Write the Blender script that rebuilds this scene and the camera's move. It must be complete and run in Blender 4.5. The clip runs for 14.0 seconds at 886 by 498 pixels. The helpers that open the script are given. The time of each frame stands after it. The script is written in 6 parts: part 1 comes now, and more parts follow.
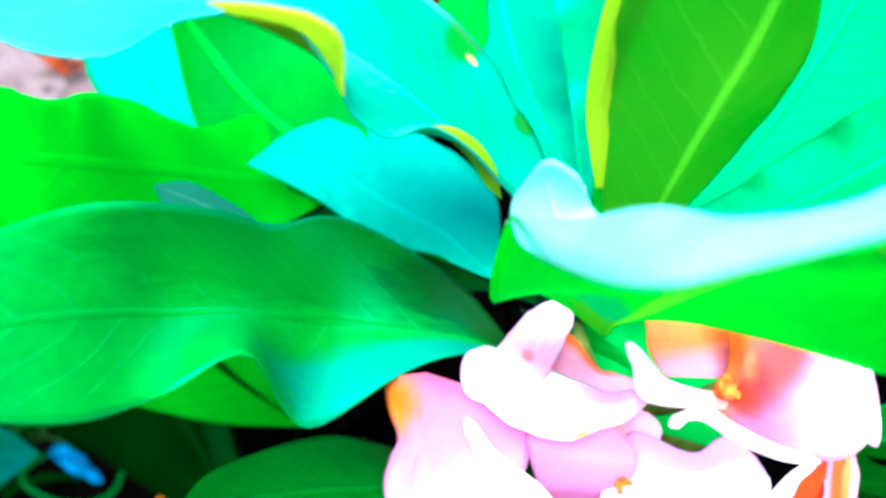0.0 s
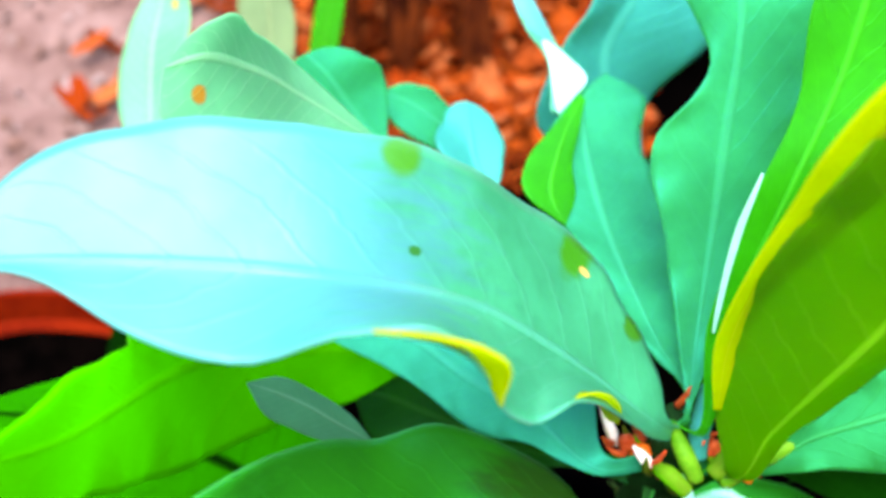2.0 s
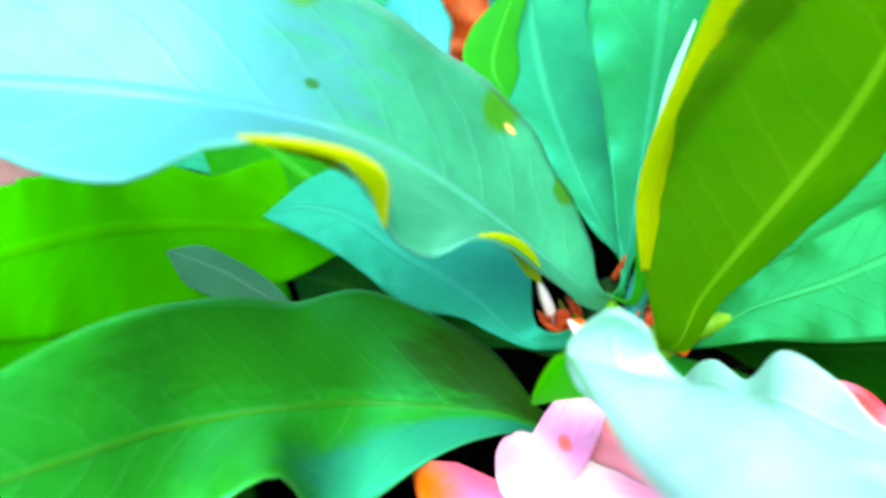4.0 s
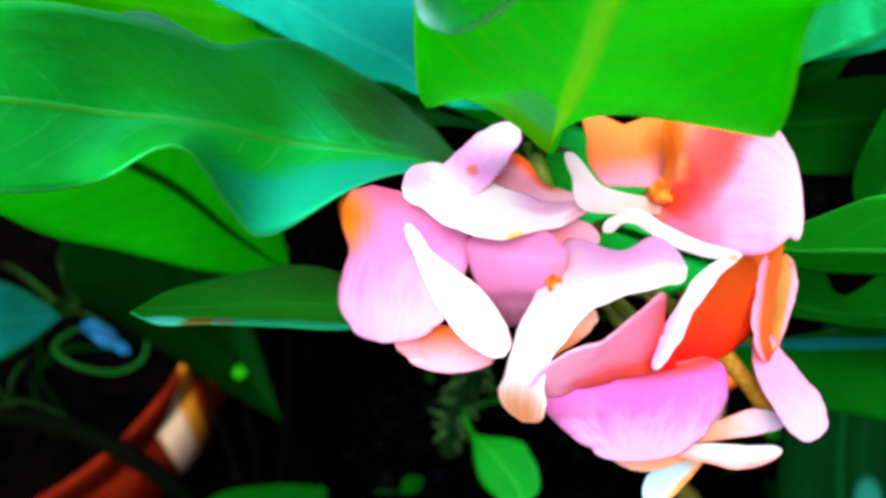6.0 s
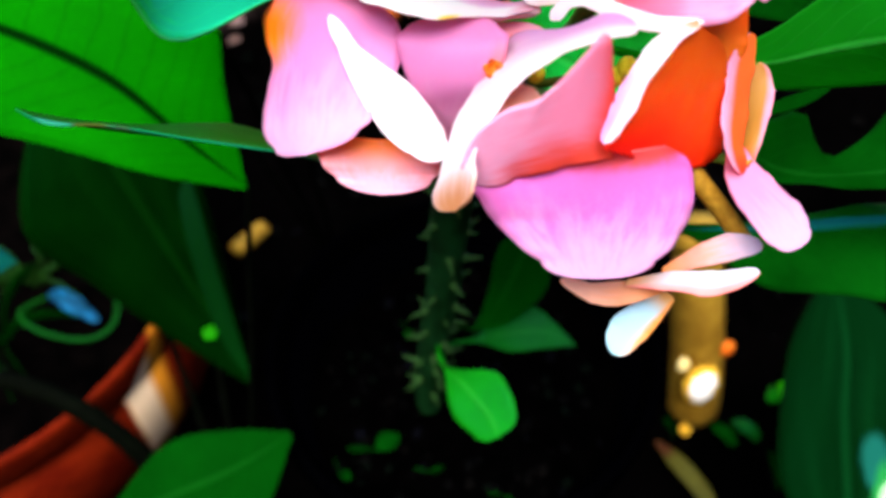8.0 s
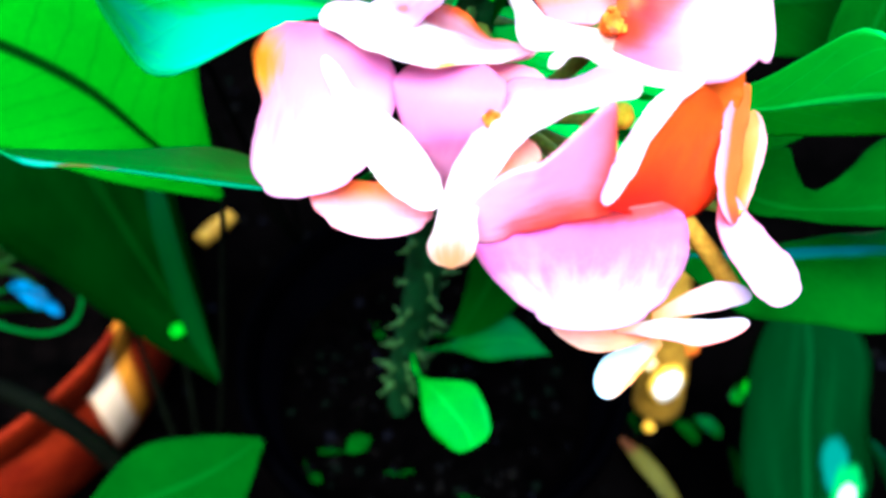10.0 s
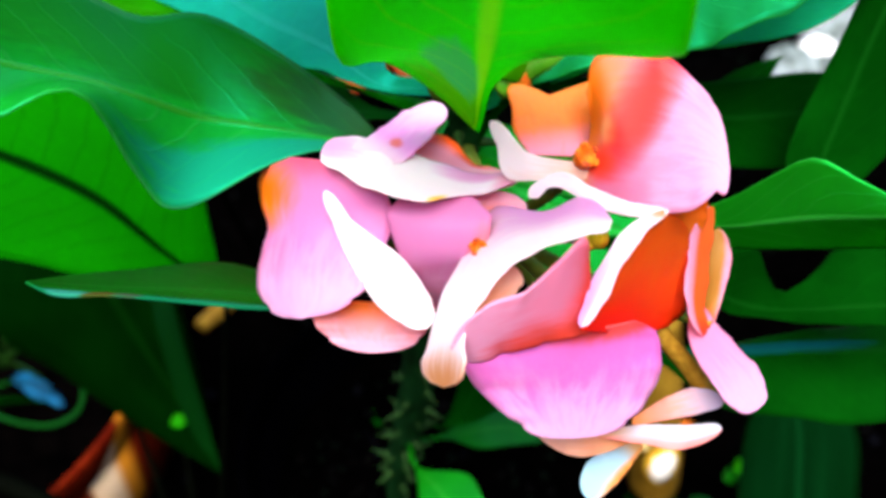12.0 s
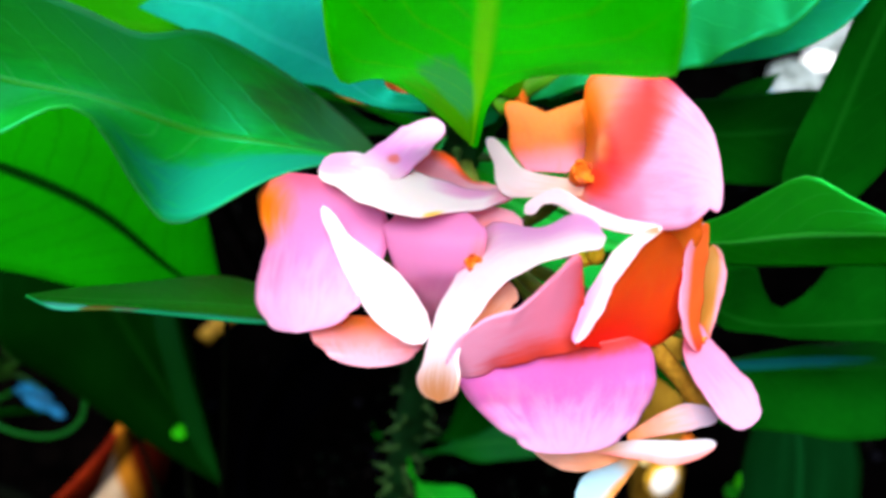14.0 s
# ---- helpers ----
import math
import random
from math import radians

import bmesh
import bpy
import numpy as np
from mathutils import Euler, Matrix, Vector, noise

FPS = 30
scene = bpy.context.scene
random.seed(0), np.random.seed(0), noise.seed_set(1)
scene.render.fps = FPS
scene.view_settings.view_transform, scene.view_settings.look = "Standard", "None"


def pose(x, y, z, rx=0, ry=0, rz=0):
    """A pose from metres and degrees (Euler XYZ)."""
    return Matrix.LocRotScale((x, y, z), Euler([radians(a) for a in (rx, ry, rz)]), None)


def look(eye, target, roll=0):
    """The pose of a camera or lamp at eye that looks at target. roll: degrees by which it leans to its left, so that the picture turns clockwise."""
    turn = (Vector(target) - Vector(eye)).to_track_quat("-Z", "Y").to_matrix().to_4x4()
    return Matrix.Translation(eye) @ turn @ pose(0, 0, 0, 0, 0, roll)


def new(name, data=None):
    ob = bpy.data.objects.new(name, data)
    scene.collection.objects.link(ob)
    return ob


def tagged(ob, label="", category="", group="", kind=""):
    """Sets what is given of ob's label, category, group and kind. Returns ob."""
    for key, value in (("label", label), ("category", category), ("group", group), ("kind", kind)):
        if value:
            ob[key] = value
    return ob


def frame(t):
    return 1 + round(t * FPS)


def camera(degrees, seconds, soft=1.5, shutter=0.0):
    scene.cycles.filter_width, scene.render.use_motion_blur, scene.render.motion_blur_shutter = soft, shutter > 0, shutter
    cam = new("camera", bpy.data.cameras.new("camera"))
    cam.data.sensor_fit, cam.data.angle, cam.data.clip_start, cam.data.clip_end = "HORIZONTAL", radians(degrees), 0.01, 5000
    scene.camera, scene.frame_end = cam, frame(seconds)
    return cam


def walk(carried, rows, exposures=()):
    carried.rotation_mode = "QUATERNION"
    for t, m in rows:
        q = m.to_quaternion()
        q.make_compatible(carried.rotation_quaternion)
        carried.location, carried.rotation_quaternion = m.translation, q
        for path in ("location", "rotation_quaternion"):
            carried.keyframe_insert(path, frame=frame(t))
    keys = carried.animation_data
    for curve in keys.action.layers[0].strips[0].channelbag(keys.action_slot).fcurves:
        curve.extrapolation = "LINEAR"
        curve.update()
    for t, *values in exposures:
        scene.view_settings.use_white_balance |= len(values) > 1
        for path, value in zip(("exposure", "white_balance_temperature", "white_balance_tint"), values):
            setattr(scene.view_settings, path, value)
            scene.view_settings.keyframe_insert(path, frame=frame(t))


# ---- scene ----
cam = camera(55.0, 14.0, soft=3.5)
cam.data.dof.use_dof, cam.data.dof.focus_distance, cam.data.dof.aperture_fstop = True, 0.165, 12.0
# seconds, eye, yaw, pitch, lean to the left
PATH = [
    (0, -0.0297, 0.0321, 0.5289, -0.87, -47.71, 1.69),
    (0.5, -0.0369, 0.0482, 0.5435, -2.63, -47.55, 2.39),
    (1, -0.0423, 0.0548, 0.5531, -1.80, -46.89, 2.28),
    (1.5, -0.0487, 0.0597, 0.5537, -1.23, -46.49, 1.92),
    (2, -0.0526, 0.0668, 0.5527, -0.71, -47.23, 2.14),
    (2.2, -0.0547, 0.0678, 0.5522, -0.90, -47.44, 2.24),
    (4.3, -0.0332, 0.0534, 0.5327, -1.27, -52.67, 2.57),
    (4.5, -0.0304, 0.0471, 0.5297, -0.91, -53.60, 1.83),
    (5, -0.0178, 0.0361, 0.5242, 1.74, -53.46, -0.39),
    (5.5, -0.0138, 0.0261, 0.5226, 2.42, -53.42, -1.45),
    (6, -0.0083, 0.0128, 0.5203, 4.03, -53.55, -2.65),
    (6.5, -0.0092, 0.0053, 0.5121, 4.39, -52.07, -2.98),
    (6.7, -0.0053, -0.0024, 0.5095, 2.63, -50.91, -1.40),
    (7, -0.0004, -0.0025, 0.4985, 4.00, -50.40, -2.69),
    (7.2, 0.0012, -0.0061, 0.4936, 3.73, -49.40, -2.26),
    (7.5, 0.0051, -0.0086, 0.4827, 4.37, -50.66, -2.90),
    (7.7, 0.0053, -0.0097, 0.4768, 4.64, -50.76, -3.65),
    (9.8, 0.0001, -0.0007, 0.4763, 1.36, -53.19, 0.24),
    (10, -0.0008, 0.0015, 0.4837, 0.38, -52.73, 0.66),
    (10.5, 0.0015, 0.0028, 0.4958, -1.14, -50.92, 1.47),
    (11, 0.0044, 0.0003, 0.5029, -0.84, -49.04, 0.79),
    (11.5, 0.0003, 0.0001, 0.5032, -0.25, -47.50, 0.25),
    (12, 0.0000, 0.0000, 0.5000, -0.00, -48.00, 0.00),
    (12.5, -0.0001, 0.0007, 0.4977, 0.08, -47.80, 0.46),
    (13, -0.0003, 0.0011, 0.4977, 0.51, -47.35, 0.10),
    (13.5, -0.0003, -0.0002, 0.5013, 0.86, -46.98, -0.20),
    (14, 0.0015, -0.0005, 0.5015, 0.39, -47.18, -0.02),
]


def eye_pose(x, y, z, yaw, pitch, lean):
    a, p = radians(yaw), radians(pitch)
    ahead = Vector((-math.sin(a) * math.cos(p), math.cos(a) * math.cos(p), math.sin(p)))
    return look((x, y, z), Vector((x, y, z)) + ahead, lean)


EXPOSURES = [
    (0.0, 3.2, 5300, 2), (0.5, 2.75, 7000, 14), (1.25, 2.75, 7900, 16), (2.2, 2.75, 7200, 22), (4.3, 2.65, 7000, 14), (5.0, 2.6, 6500, 9), (5.6, 2.72, 6300, 9), (6.2, 2.3, 6700, 10),
    (7.7, 2.3, 6700, 10), (9.8, 3.55, 5500, 4), (10.0, 3.4, 5600, 4), (10.3, 2.8, 6300, 8), (10.8, 2.24, 6700, 10), (14.0, 2.24, 6700, 9)]
walk(cam, [(t, eye_pose(*row)) for t, *row in PATH], EXPOSURES)

# ---- light ----
world = bpy.data.worlds.new("sky")
scene.world = world
world.use_nodes = True
wn, wl = world.node_tree.nodes, world.node_tree.links
sky = wn.new("ShaderNodeTexSky")
sky.sky_type, sky.sun_disc = "NISHITA", False
SUN_HEIGHT, SUN_TURN = radians(73), radians(196)
sky.sun_elevation, sky.sun_rotation = SUN_HEIGHT, SUN_TURN
sky.air_density, sky.dust_density, sky.ozone_density = 1.2, 0.4, 3.0
wn["Background"].inputs["Strength"].default_value = 0.12
wl.new(sky.outputs["Color"], wn["Background"].inputs["Color"])
sun_data = bpy.data.lights.new("sun", "SUN")
sun_data.energy, sun_data.angle, sun_data.color = 2.3, radians(48.0), (1.0, 0.96, 0.90)
sun = new("sun", sun_data)
sun_way = Vector((math.sin(SUN_TURN) * math.cos(SUN_HEIGHT), math.cos(SUN_TURN) * math.cos(SUN_HEIGHT), math.sin(SUN_HEIGHT)))
sun.matrix_world = Matrix.Translation(sun_way * 5) @ sun_way.to_track_quat("Z", "Y").to_matrix().to_4x4()


# ---- materials ----
class Nodes:
    """A short hand for building a node material."""

    def __init__(self, name):
        self.mat = bpy.data.materials.new(name)
        self.mat.use_nodes = True
        self.tree = self.mat.node_tree
        self.out = self.tree.nodes["Material Output"]
        self.bsdf = self.tree.nodes["Principled BSDF"]

    def node(self, kind, **values):
        n = self.tree.nodes.new("ShaderNode" + kind)
        for key, value in values.items():
            if key == "operation":
                n.operation = value
            elif key == "blend_type":
                n.data_type, n.blend_type = "RGBA", value
            else:
                self.put(n.inputs[key], value)
        return n

    def put(self, socket, value):
        if isinstance(value, bpy.types.NodeSocket):
            self.tree.links.new(value, socket)
        elif isinstance(value, tuple) and len(value) == 3 and socket.type == "RGBA":
            socket.default_value = (*value, 1)
        else:
            socket.default_value = value

    def math(self, operation, a, b=0.0):
        n = self.tree.nodes.new("ShaderNodeMath")
        n.operation = operation
        self.put(n.inputs[0], a)
        self.put(n.inputs[1], b)
        return n.outputs[0]

    def ramp(self, value, low, high, to_low=0.0, to_high=1.0):
        n = self.tree.nodes.new("ShaderNodeMapRange")
        n.interpolation_type = "SMOOTHSTEP"
        for key, v in zip(("Value", "From Min", "From Max", "To Min", "To Max"), (value, low, high, to_low, to_high)):
            self.put(n.inputs[key], v)
        return n.outputs[0]

    def mix(self, fac, a, b, blend="MIX"):
        n = self.tree.nodes.new("ShaderNodeMix")
        n.data_type, n.blend_type = "RGBA", blend
        self.put(n.inputs[0], fac)
        self.put(n.inputs[6], a)
        self.put(n.inputs[7], b)
        return n.outputs[2]

    def noise(self, scale, detail=3.0, rough=0.55, vector=None, distortion=0.0):
        n = self.tree.nodes.new("ShaderNodeTexNoise")
        n.inputs["Scale"].default_value, n.inputs["Detail"].default_value = scale, detail
        n.inputs["Roughness"].default_value, n.inputs["Distortion"].default_value = rough, distortion
        if vector is None:
            vector = self.tree.nodes.new("ShaderNodeTexCoord").outputs["Object"]
        self.tree.links.new(vector, n.inputs["Vector"])
        return n.outputs["Fac"]

    def bump(self, height, strength, distance):
        n = self.tree.nodes.new("ShaderNodeBump")
        n.inputs["Strength"].default_value, n.inputs["Distance"].default_value = strength, distance
        self.tree.links.new(height, n.inputs["Height"])
        return n.outputs["Normal"]

    def across(self):
        """Along the blade from 0 at its root, and out from its midrib from 0 to 1."""
        uv = self.tree.nodes.new("ShaderNodeUVMap")
        split = self.tree.nodes.new("ShaderNodeSeparateXYZ")
        self.tree.links.new(uv.outputs[0], split.inputs[0])
        return split.outputs[0], self.math("ABSOLUTE", self.math("MULTIPLY_ADD", split.outputs[1], 2.0)), uv.outputs[0]

    def surface(self, colour, roughness, normal=None, metal=0.0, specular=0.5):
        self.put(self.bsdf.inputs["Base Color"], colour)
        self.put(self.bsdf.inputs["Roughness"], roughness)
        self.put(self.bsdf.inputs["Metallic"], metal)
        self.put(self.bsdf.inputs["Specular IOR Level"], specular)
        if normal is not None:
            self.put(self.bsdf.inputs["Normal"], normal)
        return self.mat

    def see_through(self, colour, share, normal=None, gloss=None, roughness=0.3):
        """Lets light through a thin sheet."""
        glow = self.tree.nodes.new("ShaderNodeBsdfTranslucent")
        self.put(glow.inputs["Color"], colour)
        if normal is not None:
            self.put(glow.inputs["Normal"], normal)
        both = self.tree.nodes.new("ShaderNodeMixShader")
        both.inputs[0].default_value = share
        self.tree.links.new(self.bsdf.outputs[0], both.inputs[1])
        self.tree.links.new(glow.outputs[0], both.inputs[2])
        if gloss is not None:
            wax = self.tree.nodes.new("ShaderNodeBsdfGlossy")
            wax.inputs["Roughness"].default_value = roughness
            self.put(wax.inputs["Color"], gloss[1])
            if normal is not None:
                self.put(wax.inputs["Normal"], normal)
            coat = self.tree.nodes.new("ShaderNodeMixShader")
            coat.inputs[0].default_value = gloss[0]
            self.tree.links.new(both.outputs[0], coat.inputs[1])
            self.tree.links.new(wax.outputs[0], coat.inputs[2])
            both = coat
        self.tree.links.new(both.outputs[0], self.out.inputs["Surface"])


def leaf_material(name, green, vein, glow, roughness=0.32, share=0.38, veins=15.0, sheen=(0.2, 1.0, 0.8), specular=0.5, spots=(), rib_colour=None, rib_glow=None, gloss=None, vein_show=0.06, rib_width=0.10, streaks=0.0):
    k = Nodes(name)
    along, out, uv = k.across()
    v = k.tree.nodes.new("ShaderNodeSeparateXYZ")
    k.tree.links.new(uv, v.inputs[0])
    out = k.math("ABSOLUTE", k.math("SUBTRACT", k.math("MULTIPLY", v.outputs[1], 2.0), 1.0))
    bend = k.noise(9.0, 2.0, vector=uv)
    wave = k.math("SINE", k.math("MULTIPLY", k.math("ADD", k.math("SUBTRACT", k.math("MULTIPLY", along, veins), k.math("MULTIPLY", k.math("POWER", out, 1.3), 2.6)), k.math("MULTIPLY", bend, 0.5)), 6.2832))
    side = k.math("MULTIPLY", k.ramp(wave, 0.90, 1.0), k.ramp(out, 0.98, 0.7))
    rib = k.ramp(out, rib_width, rib_width * 0.25)
    blotch, grain = k.noise(38.0, 4.0, 0.6), k.noise(420.0, 3.0, 0.6)
    colour = k.mix(k.ramp(blotch, 0.35, 0.75), green, tuple(c * 1.55 for c in green))
    colour = k.mix(k.ramp(grain, 0.3, 0.8, 0.0, 0.35), colour, tuple(c * 0.6 for c in green))
    colour = k.mix(k.math("MULTIPLY", side, vein_show), colour, vein)
    colour = k.mix(k.math("MULTIPLY", rib, 0.5 if rib_colour is None else 0.9), colour, vein if rib_colour is None else rib_colour)
    glow_colour = glow
    if streaks:
        stretch = k.tree.nodes.new("ShaderNodeMapping")
        stretch.inputs["Scale"].default_value = (0.5, 3.2, 1.0)
        k.tree.links.new(uv, stretch.inputs["Vector"])
        band = k.ramp(k.noise(1.3, 3.0, 0.6, stretch.outputs[0]), 0.36, 0.72, 0.0, streaks)
        colour, glow_colour = k.mix(band, colour, vein), k.mix(band, glow_colour, tuple(min(1.0, 3.0 * c) for c in glow))
    for u, w, long, broad, shade in spots:
        ragged = k.math("MULTIPLY", k.math("SUBTRACT", k.noise(14.0, 3.0, 0.6, uv), 0.5), 1.2)
        far = k.math("ADD", k.math("POWER", k.math("DIVIDE", k.math("SUBTRACT", along, u), long), 2.0), k.math("POWER", k.math("DIVIDE", k.math("SUBTRACT", v.outputs[1], w), broad), 2.0))
        here = k.ramp(k.math("ADD", far, ragged), 1.2, 0.4)
        colour, glow_colour = k.mix(here, colour, shade), k.mix(here, glow_colour, shade)
    colour = k.mix(k.ramp(out, 0.965, 0.995, 0.0, 0.35), colour, vein)
    height = k.math("ADD", k.math("ADD", k.math("MULTIPLY", side, 0.14), k.math("MULTIPLY", rib, 0.6)), k.math("ADD", k.math("MULTIPLY", blotch, 1.1), k.math("MULTIPLY", grain, 0.12)))
    normal = k.bump(height, 0.4, 0.0010)
    k.surface(colour, k.ramp(blotch, 0.3, 0.8, roughness * 0.85, roughness * 1.25), normal, specular=specular)
    k.put(k.bsdf.inputs["Specular Tint"], sheen)
    k.see_through(k.mix(k.math("MAXIMUM", k.math("MULTIPLY", side, 0.12 + vein_show), k.math("MULTIPLY", rib, 0.6 if rib_glow is None else 0.95)), glow_colour, rib_glow or tuple(min(1, c * 1.5 + 0.04) for c in glow)), share, normal, gloss, roughness)
    return k.mat


def petal_material(name, throat, middle, rim, glow, reach=(0.02, 0.22), share=0.40, stains=(), veined=0.04, fray=0.9):
    k = Nodes(name)
    along, _, uv = k.across()
    stretch = k.tree.nodes.new("ShaderNodeMapping")
    stretch.inputs["Scale"].default_value = (2.2, 9.0, 1.0)
    k.tree.links.new(uv, stretch.inputs["Vector"])
    streak = k.noise(1.6, 4.0, 0.55, stretch.outputs[0], 0.6)
    blush = k.noise(60.0, 3.0)
    colour = k.mix(k.ramp(k.math("ADD", along, k.math("MULTIPLY", k.math("SUBTRACT", blush, 0.5), 0.3)), *reach), throat, middle)
    colour = k.mix(k.ramp(k.math("ADD", along, k.math("MULTIPLY", k.math("SUBTRACT", streak, 0.5), 0.9)), 0.35, 0.95), colour, rim)
    colour = k.mix(k.ramp(streak, 0.55, 0.7, 0.0, 0.25), colour, middle)
    split = k.tree.nodes.new("ShaderNodeSeparateXYZ")
    k.tree.links.new(uv, split.inputs[0])
    fan = k.math("MULTIPLY", k.math("ADD", split.outputs[1], k.math("MULTIPLY", k.math("SUBTRACT", k.noise(5.0, 5.0, 0.72, uv), 0.5), 0.75)), 74.0)
    fine = k.math("MULTIPLY", k.ramp(k.math("SINE", fan), 0.0, 1.0), k.ramp(along, 0.2, 0.6, 0.0, veined))
    colour = k.mix(fine, colour, tuple(min(1.0, 0.5 * c + 0.45) for c in rim))
    glow_colour = glow
    for u, w, long, broad, shade, *slant in stains:
        ragged = k.math("MULTIPLY", k.math("SUBTRACT", streak, 0.5), fray)
        aside = k.math("MULTIPLY", k.math("SUBTRACT", split.outputs[1], w), slant[0] if slant else 0.0)
        far = k.math("ADD", k.math("POWER", k.math("DIVIDE", k.math("SUBTRACT", k.math("SUBTRACT", along, u), aside), long), 2.0), k.math("POWER", k.math("DIVIDE", k.math("SUBTRACT", split.outputs[1], w), broad), 2.0))
        here = k.ramp(k.math("ADD", far, ragged), 1.3, 0.0)
        colour, glow_colour = k.mix(here, colour, shade), k.mix(here, glow_colour, shade)
    normal = k.bump(k.math("ADD", k.math("MULTIPLY", streak, 1.0), k.math("MULTIPLY", k.noise(700.0, 2.0), 0.12)), 0.3, 0.00012)
    k.surface(colour, 0.5, normal, specular=0.35)
    k.see_through(glow_colour, share, normal)
    return k.mat


# Spots paint shade near the root and sky sheen on the lower half.
LEAF_TOP = leaf_material("glossy_leaf", (0.0008, 0.175, 0.008), (0.05, 0.36, 0.09), (0.020, 0.88, 0.005), 0.40, 0.32, sheen=(0.02, 1.0, 1.0), specular=0.04, gloss=(0.06, (0.005, 0.9, 0.45)), vein_show=0.10, rib_width=0.05, rib_colour=(0.02, 0.20, 0.006), rib_glow=(0.03, 0.6, 0.01), spots=[(0.42, 0.16, 0.50, 0.34, (0.003, 0.165, 0.003)), (0.16, 0.20, 0.26, 0.34, (0.010, 0.056, 0.0006)), (0.30, 0.84, 0.32, 0.24, (0.002, 0.225, 0.115))])
LEAF_SHEEN = leaf_material("shiny_weed_leaf", (0.0006, 0.035, 0.004), (0.003, 0.06, 0.01), (0.002, 0.20, 0.004), 0.30, 0.25, sheen=(0.02, 1.0, 1.0), specular=0.1, gloss=(0.06, (0.01, 0.6, 0.9)))
# First spot paints a glint along the lower margin; the next two are scars.
LEAF_SCARRED = leaf_material("scarred_leaf_with_glint", (0.0008, 0.085, 0.002), (0.005, 0.13, 0.01), (0.003, 0.50, 0.004), 0.42, 0.30, sheen=(0.03, 1.0, 0.6), specular=0.06,
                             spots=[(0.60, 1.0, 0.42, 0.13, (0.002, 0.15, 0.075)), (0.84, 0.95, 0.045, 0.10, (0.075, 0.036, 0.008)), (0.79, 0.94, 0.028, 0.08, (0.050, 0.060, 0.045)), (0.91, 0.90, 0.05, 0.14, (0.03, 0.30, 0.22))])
# First spot paints the sky's bluish tint on the tip half; the rest are marks.
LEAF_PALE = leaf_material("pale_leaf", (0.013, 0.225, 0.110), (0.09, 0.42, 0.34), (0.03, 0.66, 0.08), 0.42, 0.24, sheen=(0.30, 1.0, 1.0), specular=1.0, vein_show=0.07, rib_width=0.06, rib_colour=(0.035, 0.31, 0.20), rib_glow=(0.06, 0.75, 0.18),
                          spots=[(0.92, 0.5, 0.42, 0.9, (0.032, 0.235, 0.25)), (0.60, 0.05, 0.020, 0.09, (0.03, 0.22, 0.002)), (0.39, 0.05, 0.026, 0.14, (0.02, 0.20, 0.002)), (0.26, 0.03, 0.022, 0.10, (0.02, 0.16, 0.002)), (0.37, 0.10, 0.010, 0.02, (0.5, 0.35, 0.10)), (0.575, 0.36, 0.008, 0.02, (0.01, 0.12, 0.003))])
# Sky sheen on upturned faces, put into a bluish white base colour.
LEAF_SKY_PALE = leaf_material("sky_pale_leaf", (0.30, 0.66, 0.70), (0.40, 0.70, 0.72), (0.10, 0.85, 0.02), 0.45, 0.45, sheen=(0.6, 1.0, 1.0), specular=1.0)
# Second spot paints the pale reflection beside the rib.
LEAF_CURLED = leaf_material("curled_young_leaf", (0.003, 0.320, 0.001), (0.30, 0.55, 0.01), (0.030, 0.95, 0.001), 0.5, 0.70, sheen=(0.05, 1.0, 0.2), specular=0.06, rib_colour=(0.42, 0.55, 0.01), rib_glow=(0.85, 0.95, 0.01), rib_width=0.09,
                            spots=[(0.14, 0.28, 0.24, 0.36, (0.20, 0.60, 0.006)), (0.35, 0.36, 0.10, 0.13, (0.12, 0.58, 0.30))])
LEAF_LIME = leaf_material("lime_leaf", (0.035, 0.380, 0.001), (0.07, 0.44, 0.005), (0.13, 0.98, 0.001), 0.5, 0.74, sheen=(0.1, 1.0, 0.3), specular=0.2)
LEAF_YOUNG = leaf_material("young_leaf", (0.014, 0.210, 0.002), (0.04, 0.27, 0.005), (0.10, 0.90, 0.001), 0.5, 0.72, sheen=(0.1, 1.0, 0.3), specular=0.3)
LEAF_OLIVE = leaf_material("olive_leaf", (0.072, 0.165, 0.002), (0.34, 0.50, 0.06), (0.21, 0.72, 0.002), 0.5, 0.70, sheen=(0.1, 1.0, 0.3), specular=0.25, rib_colour=(0.22, 0.38, 0.02), rib_glow=(0.36, 0.90, 0.03), rib_width=0.08)
LEAF_YELLOW = leaf_material("yellow_leaf_margin", (0.36, 0.44, 0.002), (0.45, 0.50, 0.02), (0.70, 0.85, 0.002), 0.5, 0.65, sheen=(0.8, 1.0, 0.4), specular=0.3)
LEAF_GREEN = leaf_material("bright_leaf", (0.002, 0.220, 0.003), (0.04, 0.45, 0.03), (0.01, 0.80, 0.003), 0.45, 0.52, sheen=(0.1, 1.0, 0.5), specular=0.4)
LEAF_RIBBED = leaf_material("dark_ribbed_leaf", (0.0008, 0.155, 0.001), (0.005, 0.20, 0.003), (0.003, 0.92, 0.001), 0.5, 0.68, sheen=(0.05, 1.0, 0.3), specular=0.02, rib_colour=(0.0004, 0.006, 0.0006), rib_glow=(0.0004, 0.02, 0.0004), rib_width=0.075, streaks=0.25)
# Darker copies of the leaf green, with the low leaves' shade in the colour.
LEAF_DEEP = leaf_material("shaded_deep_leaf", (0.0002, 0.026, 0.0008), (0.002, 0.050, 0.003), (0.0005, 0.20, 0.001), 0.38, 0.22, sheen=(0.02, 1.0, 0.05), specular=0.01)
